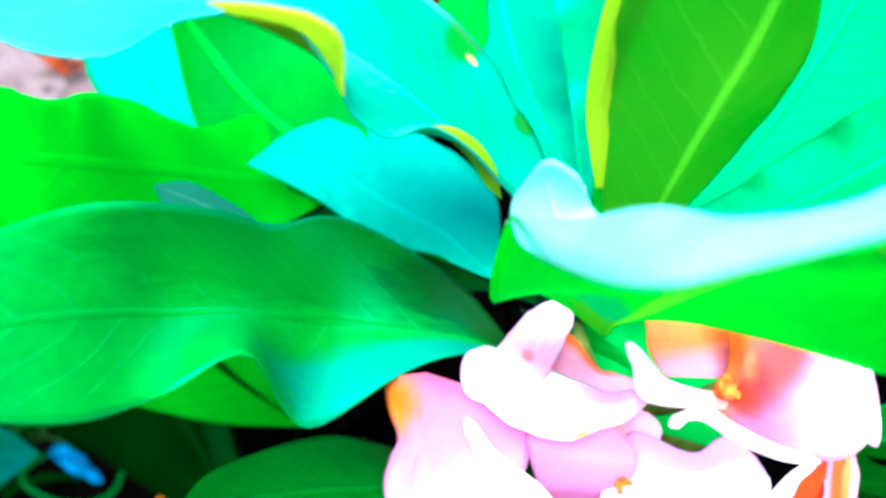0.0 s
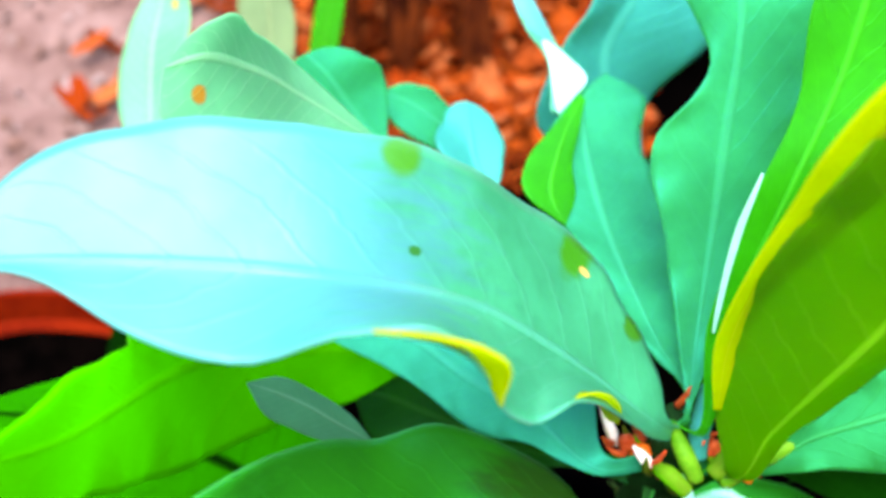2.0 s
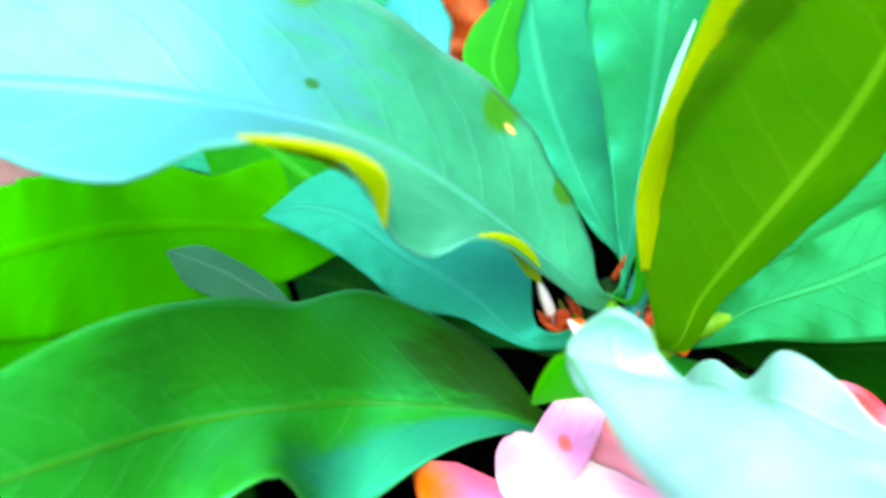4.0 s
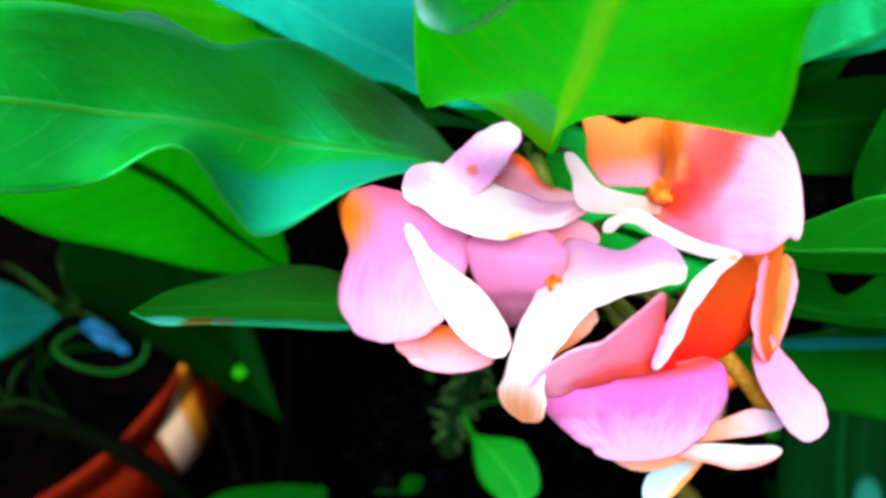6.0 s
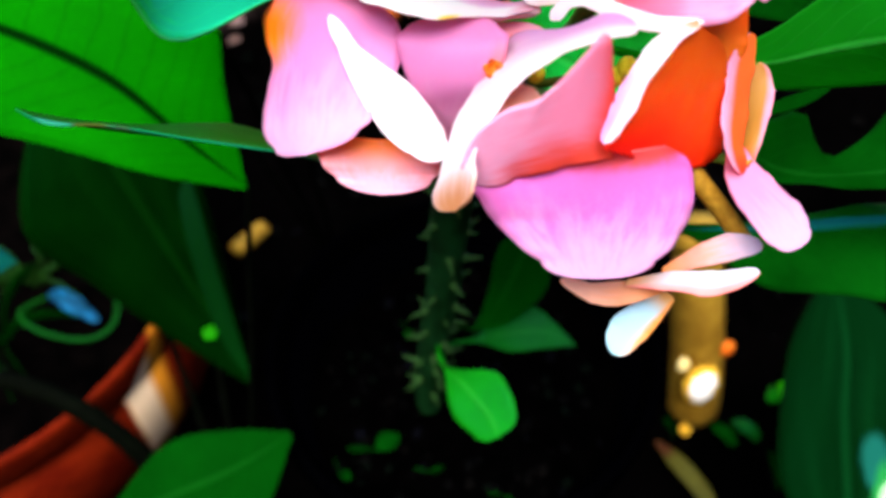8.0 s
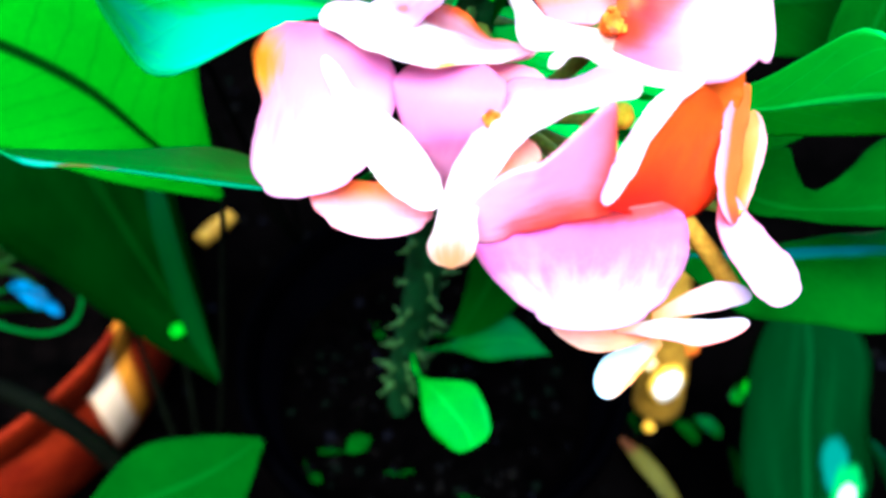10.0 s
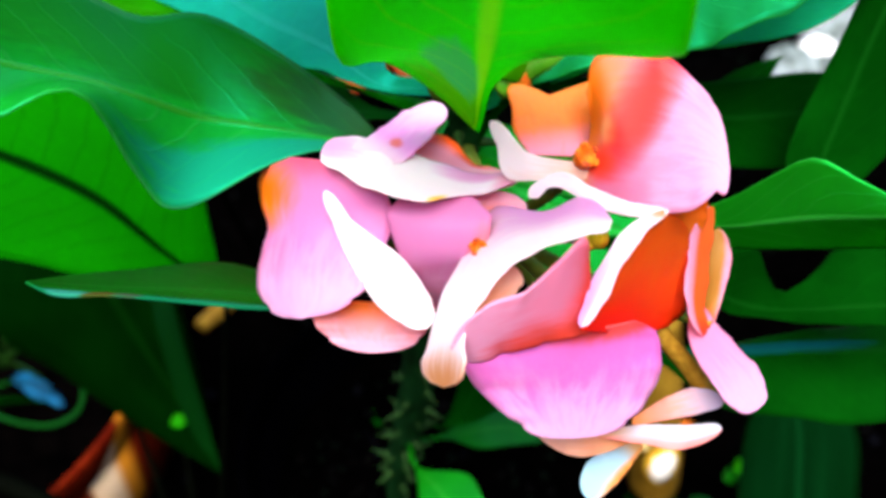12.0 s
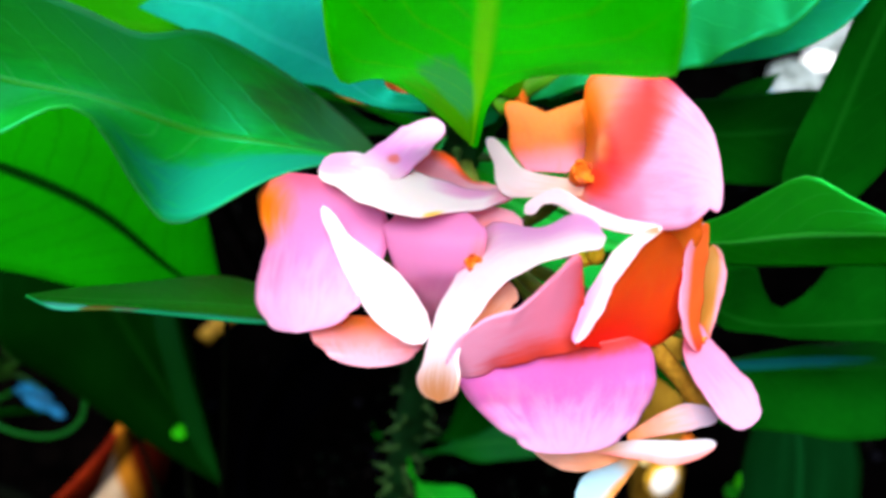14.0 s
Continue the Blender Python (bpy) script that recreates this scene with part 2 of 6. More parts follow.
LEAF_SHADE = leaf_material("shaded_strap_leaf", (0.0001, 0.0056, 0.0001), (0.001, 0.020, 0.001), (0.0003, 0.026, 0.0003), 0.45, 0.20, sheen=(0.02, 1.0, 0.2), specular=0.02, streaks=0.35)
# Shade is in the dark base; the spots paint a bright glint low down.
LEAF_STRAP_GLINT = leaf_material("strap_leaf_with_glint", (0.0001, 0.0036, 0.0003), (0.001, 0.028, 0.005), (0.0003, 0.032, 0.001), 0.45, 0.20, sheen=(0.02, 1.0, 0.2), specular=0.03, streaks=0.35,
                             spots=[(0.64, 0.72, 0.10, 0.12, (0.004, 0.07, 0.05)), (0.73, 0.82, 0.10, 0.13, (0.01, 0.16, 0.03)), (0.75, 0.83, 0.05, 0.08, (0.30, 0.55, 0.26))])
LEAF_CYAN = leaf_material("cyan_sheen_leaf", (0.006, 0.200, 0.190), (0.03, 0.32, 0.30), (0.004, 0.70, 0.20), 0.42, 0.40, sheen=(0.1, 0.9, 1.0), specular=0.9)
LEAF_BLUE = leaf_material("bluish_leaf", (0.002, 0.200, 0.090), (0.02, 0.34, 0.22), (0.003, 0.85, 0.05), 0.44, 0.48, sheen=(0.03, 0.9, 1.0), specular=0.12, gloss=(0.035, (0.01, 0.9, 0.8)))
LEAF_SPRING = leaf_material("pale_spring_leaf", (0.10, 0.40, 0.24), (0.36, 0.66, 0.42), (0.20, 0.85, 0.42), 0.45, 0.58, sheen=(0.5, 1.0, 0.9), specular=0.6, vein_show=0.2, spots=[(0.86, 0.75, 0.03, 0.06, (0.55, 0.30, 0.03))])
LEAF_FRESH = leaf_material("fresh_green_leaf", (0.002, 0.135, 0.024), (0.02, 0.26, 0.08), (0.005, 0.65, 0.015), 0.44, 0.46, sheen=(0.03, 1.0, 0.8), specular=0.10, gloss=(0.03, (0.006, 0.9, 0.4)))
LEAF_MUTED = leaf_material("dull_small_leaf", (0.024, 0.150, 0.075), (0.10, 0.28, 0.18), (0.03, 0.45, 0.08), 0.5, 0.3, sheen=(0.3, 1.0, 0.8), specular=0.2)
LEAF_STRAW = leaf_material("straw_grass_leaf", (0.13, 0.20, 0.09), (0.20, 0.26, 0.12), (0.20, 0.36, 0.10), 0.5, 0.5, specular=0.3)
# The shaded deep green again, with a bluish glint painted as a spot.
LEAF_GLINT = leaf_material("shaded_leaf_with_glint", (0.0002, 0.026, 0.0008), (0.002, 0.040, 0.003), (0.0005, 0.13, 0.001), 0.38, 0.22, sheen=(0.02, 1.0, 0.05), specular=0.02, spots=[(0.58, 0.42, 0.20, 0.13, (0.001, 0.055, 0.055))])
LEAF_TEAL = leaf_material("teal_leaf", (0.001, 0.260, 0.160), (0.02, 0.38, 0.28), (0.003, 0.85, 0.08), 0.44, 0.44, sheen=(0.03, 0.9, 1.0), specular=0.15, gloss=(0.035, (0.01, 0.9, 0.8)))
LEAF_SIDE = leaf_material("side_leaf", (0.002, 0.115, 0.003), (0.03, 0.30, 0.04), (0.012, 0.80, 0.004), 0.36, 0.34, sheen=(0.02, 1.0, 0.6), specular=0.05, gloss=(0.06, (0.005, 0.9, 0.10)))
# These two greens hold the shade of leaves that lie under others.
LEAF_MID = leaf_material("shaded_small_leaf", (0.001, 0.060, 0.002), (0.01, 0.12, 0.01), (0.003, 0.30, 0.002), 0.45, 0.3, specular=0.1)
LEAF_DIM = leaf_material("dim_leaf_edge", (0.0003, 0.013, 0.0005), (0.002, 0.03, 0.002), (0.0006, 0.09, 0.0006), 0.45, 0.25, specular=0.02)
LEAF_DRY = leaf_material("dry_olive_leaf", (0.050, 0.042, 0.004), (0.10, 0.08, 0.01), (0.10, 0.10, 0.008), 0.5, 0.2, specular=0.1, spots=[(0.10, 0.5, 0.16, 0.6, (0.05, 0.012, 0.003))])
LEAF_WEED = leaf_material("olive_weed_leaf", (0.010, 0.045, 0.004), (0.03, 0.09, 0.008), (0.03, 0.20, 0.006), 0.4, 0.3, specular=0.3)
PETAL_THROAT = petal_material("pale_bract_with_red_throat", (0.91, 0.70, 0.82), (0.76, 0.28, 0.66), (0.82, 0.52, 0.76), (0.82, 0.34, 0.46), (0.10, 0.40), stains=[(0.38, 0.56, 0.07, 0.16, (0.80, 0.16, 0.14))])
PETAL_WAIST = petal_material("orange_waisted_bract", (0.66, 0.10, 0.20), (0.70, 0.20, 0.48), (0.76, 0.38, 0.64), (0.80, 0.26, 0.34), (0.0, 0.22), stains=[(0.26, 0.0, 0.22, 0.36, (0.80, 0.17, 0.002))])
PETAL_WARM = petal_material("coral_bract", (0.92, 0.05, 0.008), (0.92, 0.29, 0.48), (0.93, 0.46, 0.72), (0.95, 0.25, 0.34), (0.04, 0.32),
                            stains=[(0.35, 0.0, 0.50, 0.50, (0.92, 0.08, 0.05))])
PETAL_STREAKED = petal_material("red_streaked_bract", (0.85, 0.25, 0.05), (0.66, 0.18, 0.34), (0.70, 0.32, 0.54), (0.75, 0.20, 0.22), (0.0, 0.20),
                                stains=[(0.0, 0.16, 0.46, 0.62, (0.86, 0.17, 0.002)), (0.20, 0.52, 0.07, 0.12, (0.86, 0.36, 0.14)), (0.42, 0.34, 0.19, 0.58, (0.92, 0.008, 0.003), -0.45), (0.14, 0.76, 0.14, 0.14, (0.85, 0.05, 0.02))], fray=0.35)
PETAL_PALE = petal_material("pale_bract", (0.86, 0.52, 0.68), (0.93, 0.80, 0.86), (0.92, 0.78, 0.87), (0.93, 0.60, 0.62), (-0.1, 0.1))
PETAL_CREST = petal_material("white_bract_with_pink_ends", (0.90, 0.72, 0.82), (0.93, 0.82, 0.87), (0.93, 0.82, 0.88), (0.93, 0.62, 0.64), (-0.1, 0.1),
                             stains=[(0.0, 0.75, 0.22, 0.6, (0.84, 0.40, 0.70)), (0.74, 0.88, 0.22, 0.36, (0.84, 0.36, 0.62)), (0.98, 0.5, 0.14, 0.9, (0.84, 0.34, 0.50)), (0.60, 0.02, 0.05, 0.10, (0.90, 0.60, 0.12))])
PETAL_MAGENTA = petal_material("magenta_bract", (0.80, 0.01, 0.005), (0.74, 0.16, 0.56), (0.82, 0.44, 0.74), (0.85, 0.16, 0.40), (0.03, 0.22), veined=0.08,
                               stains=[(0.05, 0.55, 0.20, 0.5, (0.90, 0.10, 0.10))])
PETAL_BACK = petal_material("orange_bract", (0.82, 0.08, 0.002), (0.80, 0.17, 0.004), (0.80, 0.30, 0.06), (0.85, 0.20, 0.004), (-0.1, 0.5), 0.5)
PETAL_RED = petal_material("red_bract", (0.88, 0.010, 0.001), (0.92, 0.075, 0.001), (0.92, 0.16, 0.003), (0.95, 0.12, 0.001), (0.05, 0.5), 0.55)
PETAL_RIM = petal_material("coral_bract_with_pink_edge", (0.80, 0.05, 0.02), (0.88, 0.14, 0.02), (0.88, 0.16, 0.02), (0.90, 0.16, 0.02), (0.0, 0.2), 0.5, stains=[(0.5, 0.0, 0.8, 0.42, (0.84, 0.40, 0.58))])
PETAL_CORAL = petal_material("coral_backed_bract", (0.94, 0.22, 0.004), (0.96, 0.34, 0.36), (0.96, 0.48, 0.66), (0.95, 0.28, 0.22), (0.05, 0.45), 0.45)
PETAL_ROSE = petal_material("rose_bract_with_red_edge", (0.90, 0.20, 0.30), (0.94, 0.36, 0.50), (0.95, 0.60, 0.74), (0.95, 0.30, 0.30), (0.0, 0.25),
                            stains=[(0.42, 0.0, 0.42, 0.36, (0.92, 0.11, 0.006))])
PETAL_ARM = petal_material("white_bract_with_pink_edge", (0.90, 0.70, 0.84), (0.93, 0.80, 0.87), (0.93, 0.84, 0.89), (0.93, 0.60, 0.64), (-0.1, 0.1),
                           stains=[(0.16, 0.05, 0.40, 0.58, (0.82, 0.35, 0.68)), (1.0, 0.5, 0.15, 0.8, (0.66, 0.27, 0.10))])
PETAL_TOPPED = petal_material("coral_topped_bract", (0.72, 0.18, 0.40), (0.76, 0.27, 0.58), (0.82, 0.44, 0.70), (0.88, 0.36, 0.56), (0.0, 0.15), 0.52,
                              stains=[(0.55, 1.0, 0.40, 0.20, (0.92, 0.26, 0.28))])
PETAL_LOBED = petal_material("orange_lobed_bract", (0.88, 0.30, 0.44), (0.86, 0.17, 0.004), (0.86, 0.26, 0.010), (0.90, 0.20, 0.004), (0.05, 0.50), 0.5)
PETAL_INNER = petal_material("tan_bract_with_pink_edge", (0.80, 0.10, 0.03), (0.50, 0.22, 0.03), (0.55, 0.26, 0.05), (0.60, 0.24, 0.04), (0.0, 0.25), 0.5,
                             stains=[(0.55, 1.0, 0.6, 0.30, (0.90, 0.34, 0.48))])
PETAL_DUSK = petal_material("deep_pink_bract", (0.78, 0.06, 0.03), (0.66, 0.22, 0.40), (0.66, 0.34, 0.58), (0.72, 0.24, 0.30), (0.0, 0.2))
PETAL_PEACH = petal_material("peach_bract_with_bluish_tip", (0.80, 0.26, 0.05), (0.74, 0.27, 0.20), (0.42, 0.40, 0.60), (0.78, 0.30, 0.24), (0.0, 0.4))
PETAL_WING = petal_material("white_bract_with_peach_base", (0.86, 0.82, 0.86), (0.90, 0.80, 0.84), (0.85, 0.46, 0.30), (0.88, 0.56, 0.46), (-0.1, 0.1))
PETAL_LIP = petal_material("bluish_bract_with_coral_edge", (0.70, 0.34, 0.10), (0.50, 0.48, 0.54), (0.52, 0.54, 0.66), (0.78, 0.34, 0.28), (0.0, 0.4), stains=[(0.6, 0.0, 0.9, 0.42, (0.90, 0.28, 0.26))])
PETAL_ICE = petal_material("bluish_white_bract", (0.86, 0.36, 0.06), (0.38, 0.58, 0.70), (0.36, 0.64, 0.78), (0.50, 0.62, 0.66), (0.0, 0.35), stains=[(0.45, 1.0, 0.6, 0.30, (0.90, 0.32, 0.06))])
PETAL_TAN = petal_material("peach_bract", (0.70, 0.25, 0.05), (0.74, 0.30, 0.15), (0.76, 0.44, 0.34), (0.78, 0.30, 0.09), (0.0, 0.4))


def plain_material(name, dark, light, scale=60.0, roughness=0.8, relief=0.5, depth=0.002, specular=0.06):
    k = Nodes(name)
    broad, fine = k.noise(scale, 5.0, 0.6), k.noise(scale * 9, 3.0, 0.6)
    mixed = k.math("ADD", k.math("MULTIPLY", broad, 0.65), k.math("MULTIPLY", fine, 0.35))
    colour = k.mix(k.ramp(mixed, 0.36, 0.66), dark, light)
    k.surface(colour, k.ramp(fine, 0.3, 0.7, roughness * 0.85, min(1.0, roughness * 1.1)), k.bump(mixed, relief, depth), specular=specular)
    return k.mat


def island_material(name, colours, roughness=0.85):
    """Each loose piece takes its own colour."""
    k = Nodes(name)
    info = k.tree.nodes.new("ShaderNodeNewGeometry")
    ramp = k.tree.nodes.new("ShaderNodeValToRGB")
    ramp.color_ramp.interpolation = "CONSTANT"
    marks = ramp.color_ramp.elements
    while len(marks) < len(colours):
        marks.new(0.5)
    for i, (mark, c) in enumerate(zip(marks, colours)):
        mark.position, mark.color = i / len(colours), (*c, 1)
    k.tree.links.new(info.outputs["Random Per Island"], ramp.inputs[0])
    fine = k.noise(300.0, 3.0)
    k.surface(k.mix(k.ramp(fine, 0.3, 0.7, 0.0, 0.5), ramp.outputs[0], tuple(0.3 * c for c in colours[0])), roughness, k.bump(fine, 0.4, 0.001), specular=0.02)
    return k.mat


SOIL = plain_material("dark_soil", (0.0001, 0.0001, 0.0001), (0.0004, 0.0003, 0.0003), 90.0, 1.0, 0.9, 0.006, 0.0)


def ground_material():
    """Earth painted near black for shade round the pots, dusty pinkish brown further off."""
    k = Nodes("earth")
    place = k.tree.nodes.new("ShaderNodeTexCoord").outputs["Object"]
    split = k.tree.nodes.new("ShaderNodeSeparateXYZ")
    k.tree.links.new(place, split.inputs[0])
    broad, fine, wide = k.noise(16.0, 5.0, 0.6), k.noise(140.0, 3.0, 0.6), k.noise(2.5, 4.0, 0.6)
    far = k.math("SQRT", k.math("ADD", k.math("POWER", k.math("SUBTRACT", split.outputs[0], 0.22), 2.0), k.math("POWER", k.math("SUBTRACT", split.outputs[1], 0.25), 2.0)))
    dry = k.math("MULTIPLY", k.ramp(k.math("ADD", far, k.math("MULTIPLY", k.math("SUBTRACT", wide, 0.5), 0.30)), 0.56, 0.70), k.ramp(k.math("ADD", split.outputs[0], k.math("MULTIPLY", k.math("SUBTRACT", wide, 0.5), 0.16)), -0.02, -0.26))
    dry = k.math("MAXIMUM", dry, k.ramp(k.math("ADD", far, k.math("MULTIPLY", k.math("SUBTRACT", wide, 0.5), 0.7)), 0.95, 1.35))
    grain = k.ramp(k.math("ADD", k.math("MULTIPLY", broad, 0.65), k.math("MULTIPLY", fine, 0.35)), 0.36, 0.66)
    # near black that stands in for the shade under the plants
    shaded = k.mix(grain, (0.0001, 0.0001, 0.0001), (0.0004, 0.0003, 0.0003))
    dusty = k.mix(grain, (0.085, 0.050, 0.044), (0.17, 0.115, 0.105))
    return k.surface(k.mix(dry, shaded, dusty), 1.0, k.bump(k.math("ADD", broad, k.math("MULTIPLY", fine, 0.3)), 0.7, 0.006), specular=0.0)


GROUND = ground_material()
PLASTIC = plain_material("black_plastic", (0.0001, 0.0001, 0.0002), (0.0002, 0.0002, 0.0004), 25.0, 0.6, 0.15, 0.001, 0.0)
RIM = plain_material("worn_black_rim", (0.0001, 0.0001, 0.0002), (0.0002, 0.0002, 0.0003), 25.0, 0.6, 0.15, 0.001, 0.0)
DARK_STALK = plain_material("near_black_stalk", (0.0003, 0.0005, 0.0002), (0.001, 0.0016, 0.0006), 80.0, 0.8, 0.4, 0.001, 0.01)


def clay_material():
    """Terracotta with a patch of sunlight painted down its side."""
    k = Nodes("terracotta")
    place = k.tree.nodes.new("ShaderNodeTexCoord").outputs["Object"]
    split = k.tree.nodes.new("ShaderNodeSeparateXYZ")
    k.tree.links.new(place, split.inputs[0])
    broad, fine = k.noise(30.0, 5.0, 0.6), k.noise(240.0, 3.0, 0.6)
    colour = k.mix(k.ramp(k.math("ADD", k.math("MULTIPLY", broad, 0.7), k.math("MULTIPLY", fine, 0.3)), 0.36, 0.66), (0.06, 0.0025, 0.0004), (0.12, 0.008, 0.001))
    reach = k.math("SQRT", k.math("ADD", k.math("POWER", split.outputs[0], 2.0), k.math("POWER", split.outputs[1], 2.0)))
    low = k.math("SUBTRACT", 0.1125, split.outputs[2])
    turn = k.math("ADD", k.math("ARCTAN2", split.outputs[1], split.outputs[0]), k.math("MULTIPLY", k.math("SUBTRACT", broad, 0.5), 0.03))
    edge = k.math("ADD", k.math("ADD", turn, 0.345), k.math("MINIMUM", k.math("MULTIPLY", low, 6.7), 0.19))
    outside = k.ramp(reach, 0.1370, 0.1385)
    # the painted sunlight: ochre first, then its paler part
    colour = k.mix(k.math("MULTIPLY", outside, k.math("MULTIPLY", k.ramp(edge, 0.0, 0.03), k.ramp(turn, -0.28, -0.34))), colour, (0.50, 0.17, 0.01))
    colour = k.mix(k.math("MULTIPLY", outside, k.math("MULTIPLY", k.ramp(edge, 0.0, 0.03), k.ramp(turn, -0.37, -0.42))), colour, (0.66, 0.46, 0.30))
    return k.surface(colour, 0.75, k.bump(k.math("ADD", broad, k.math("MULTIPLY", fine, 0.3)), 0.35, 0.002), specular=0.02)


CLAY = clay_material()
BARK = plain_material("thorny_bark", (0.0012, 0.012, 0.002), (0.005, 0.044, 0.009), 120.0, 0.75, 0.8, 0.002, 0.04)
THORN = plain_material("thorn", (0.008, 0.030, 0.005), (0.030, 0.085, 0.016), 300.0, 0.6, 0.3, 0.0005)
WALL = plain_material("unseen_wall", (0.03, 0.035, 0.025), (0.08, 0.075, 0.06), 3.0, 0.9, 0.5, 0.01)
STALK = plain_material("green_stalk", (0.03, 0.07, 0.006), (0.12, 0.16, 0.02), 160.0, 0.5, 0.3, 0.0008)
OCHRE = plain_material("ochre_stem", (0.16, 0.075, 0.006), (0.36, 0.20, 0.02), 60.0, 0.5, 0.4, 0.001)
STALK_GREEN = plain_material("green_leaf_stalk", (0.03, 0.16, 0.004), (0.09, 0.26, 0.012), 160.0, 0.5, 0.3, 0.0008)
STICK = plain_material("dry_stick", (0.016, 0.002, 0.0005), (0.13, 0.026, 0.004), 40.0, 0.85, 0.7, 0.003)
YELLOW = plain_material("yellow_anther", (0.55, 0.22, 0.01), (0.85, 0.55, 0.05), 400.0, 0.5, 0.5, 0.0005)
RED = plain_material("red_gland", (0.30, 0.03, 0.008), (0.62, 0.11, 0.03), 400.0, 0.4, 0.4, 0.0004)
CHIP = plain_material("pale_blue_stone", (0.02, 0.16, 0.20), (0.08, 0.40, 0.48), 40.0, 0.7, 0.2, 0.001)
STONE = plain_material("pale_stone", (0.03, 0.04, 0.03), (0.26, 0.30, 0.30), 45.0, 0.8, 0.2, 0.001)
LITTER = island_material("leaf_litter", [(0.26, 0.045, 0.005), (0.18, 0.022, 0.002), (0.30, 0.060, 0.012), (0.12, 0.018, 0.003), (0.32, 0.095, 0.030), (0.09, 0.014, 0.003)])
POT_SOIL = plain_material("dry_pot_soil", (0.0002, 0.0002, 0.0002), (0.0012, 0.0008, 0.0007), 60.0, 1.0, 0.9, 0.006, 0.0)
GRAVEL = island_material("dusty_gravel", [(0.14, 0.09, 0.08), (0.12, 0.08, 0.07), (0.17, 0.12, 0.11), (0.13, 0.075, 0.06), (0.26, 0.22, 0.22)], 0.8)
# tone of a sunlit spot on the cut stem
PALE_YELLOW = plain_material("pale_sun_spot", (0.80, 0.55, 0.15), (0.92, 0.80, 0.45), 120.0, 0.6, 0.3, 0.0008)
BUD = plain_material("yellow_green_bud", (0.40, 0.42, 0.01), (0.78, 0.72, 0.04), 400.0, 0.5, 0.4, 0.0005)
CUP = plain_material("orange_cup", (0.60, 0.06, 0.004), (0.85, 0.24, 0.02), 350.0, 0.45, 0.4, 0.0005)
SHEATH = plain_material("olive_sheath", (0.03, 0.08, 0.004), (0.12, 0.15, 0.012), 180.0, 0.6, 0.3, 0.0006)
CREAM = plain_material("cream_white", (0.85, 0.80, 0.74), (0.95, 0.92, 0.88), 200.0, 0.35, 0.2, 0.0005)
FOIL = plain_material("blue_scrap", (0.0006, 0.020, 0.040), (0.006, 0.12, 0.26), 60.0, 0.4, 0.5, 0.002, 0.05)
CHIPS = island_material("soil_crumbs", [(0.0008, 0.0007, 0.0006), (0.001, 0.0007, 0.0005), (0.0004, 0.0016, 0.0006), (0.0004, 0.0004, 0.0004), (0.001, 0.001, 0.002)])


# ---- builders ----
def part(name, bm, material, parent=None, label="", smooth=True, outward=True):
    """Links a bmesh as one mesh object, under a thing or a part where one is given."""
    mesh = bpy.data.meshes.new(name)
    if outward:
        bmesh.ops.recalc_face_normals(bm, faces=bm.faces)
    bm.to_mesh(mesh)
    bm.free()
    for p in mesh.polygons:
        p.use_smooth = smooth
    mesh.materials.append(material)
    ob = new(name, mesh)
    ob.parent = parent
    return tagged(ob, label)


def thing(name, place, label, category, group="", kind=""):
    """An empty at a thing's base, for its parts."""
    ob = new(name)
    ob.location = place
    ob.empty_display_size = 0.02
    return tagged(ob, label, category, group, kind)


def under(ob, parent):
    """Puts an object built in world coordinates under a parent that stands elsewhere."""
    ob.parent = parent
    bpy.context.view_layer.update()
    ob.matrix_parent_inverse = parent.matrix_world.inverted()
    return ob


def glide(knots, values, at):
    """Values at the knots, carried smoothly between them."""
    knots, values = np.asarray(knots, float), np.asarray(values, float)
    slopes = np.gradient(values, knots, axis=0)
    i = np.clip(np.searchsorted(knots, at, side="right") - 1, 0, len(knots) - 2)
    h = knots[i + 1] - knots[i]
    s = (at - knots[i]) / h
    if values.ndim > 1:
        h, s = h[:, None], s[:, None]
    a, b, c, d = 2 * s**3 - 3 * s**2 + 1, s**3 - 2 * s**2 + s, -2 * s**3 + 3 * s**2, s**3 - s**2
    return a * values[i] + b * h * slopes[i] + c * values[i + 1] + d * h * slopes[i + 1]


AXES = {"x": Vector((1, 0, 0)), "y": Vector((0, 1, 0)), "z": Vector((0, 0, 1))}


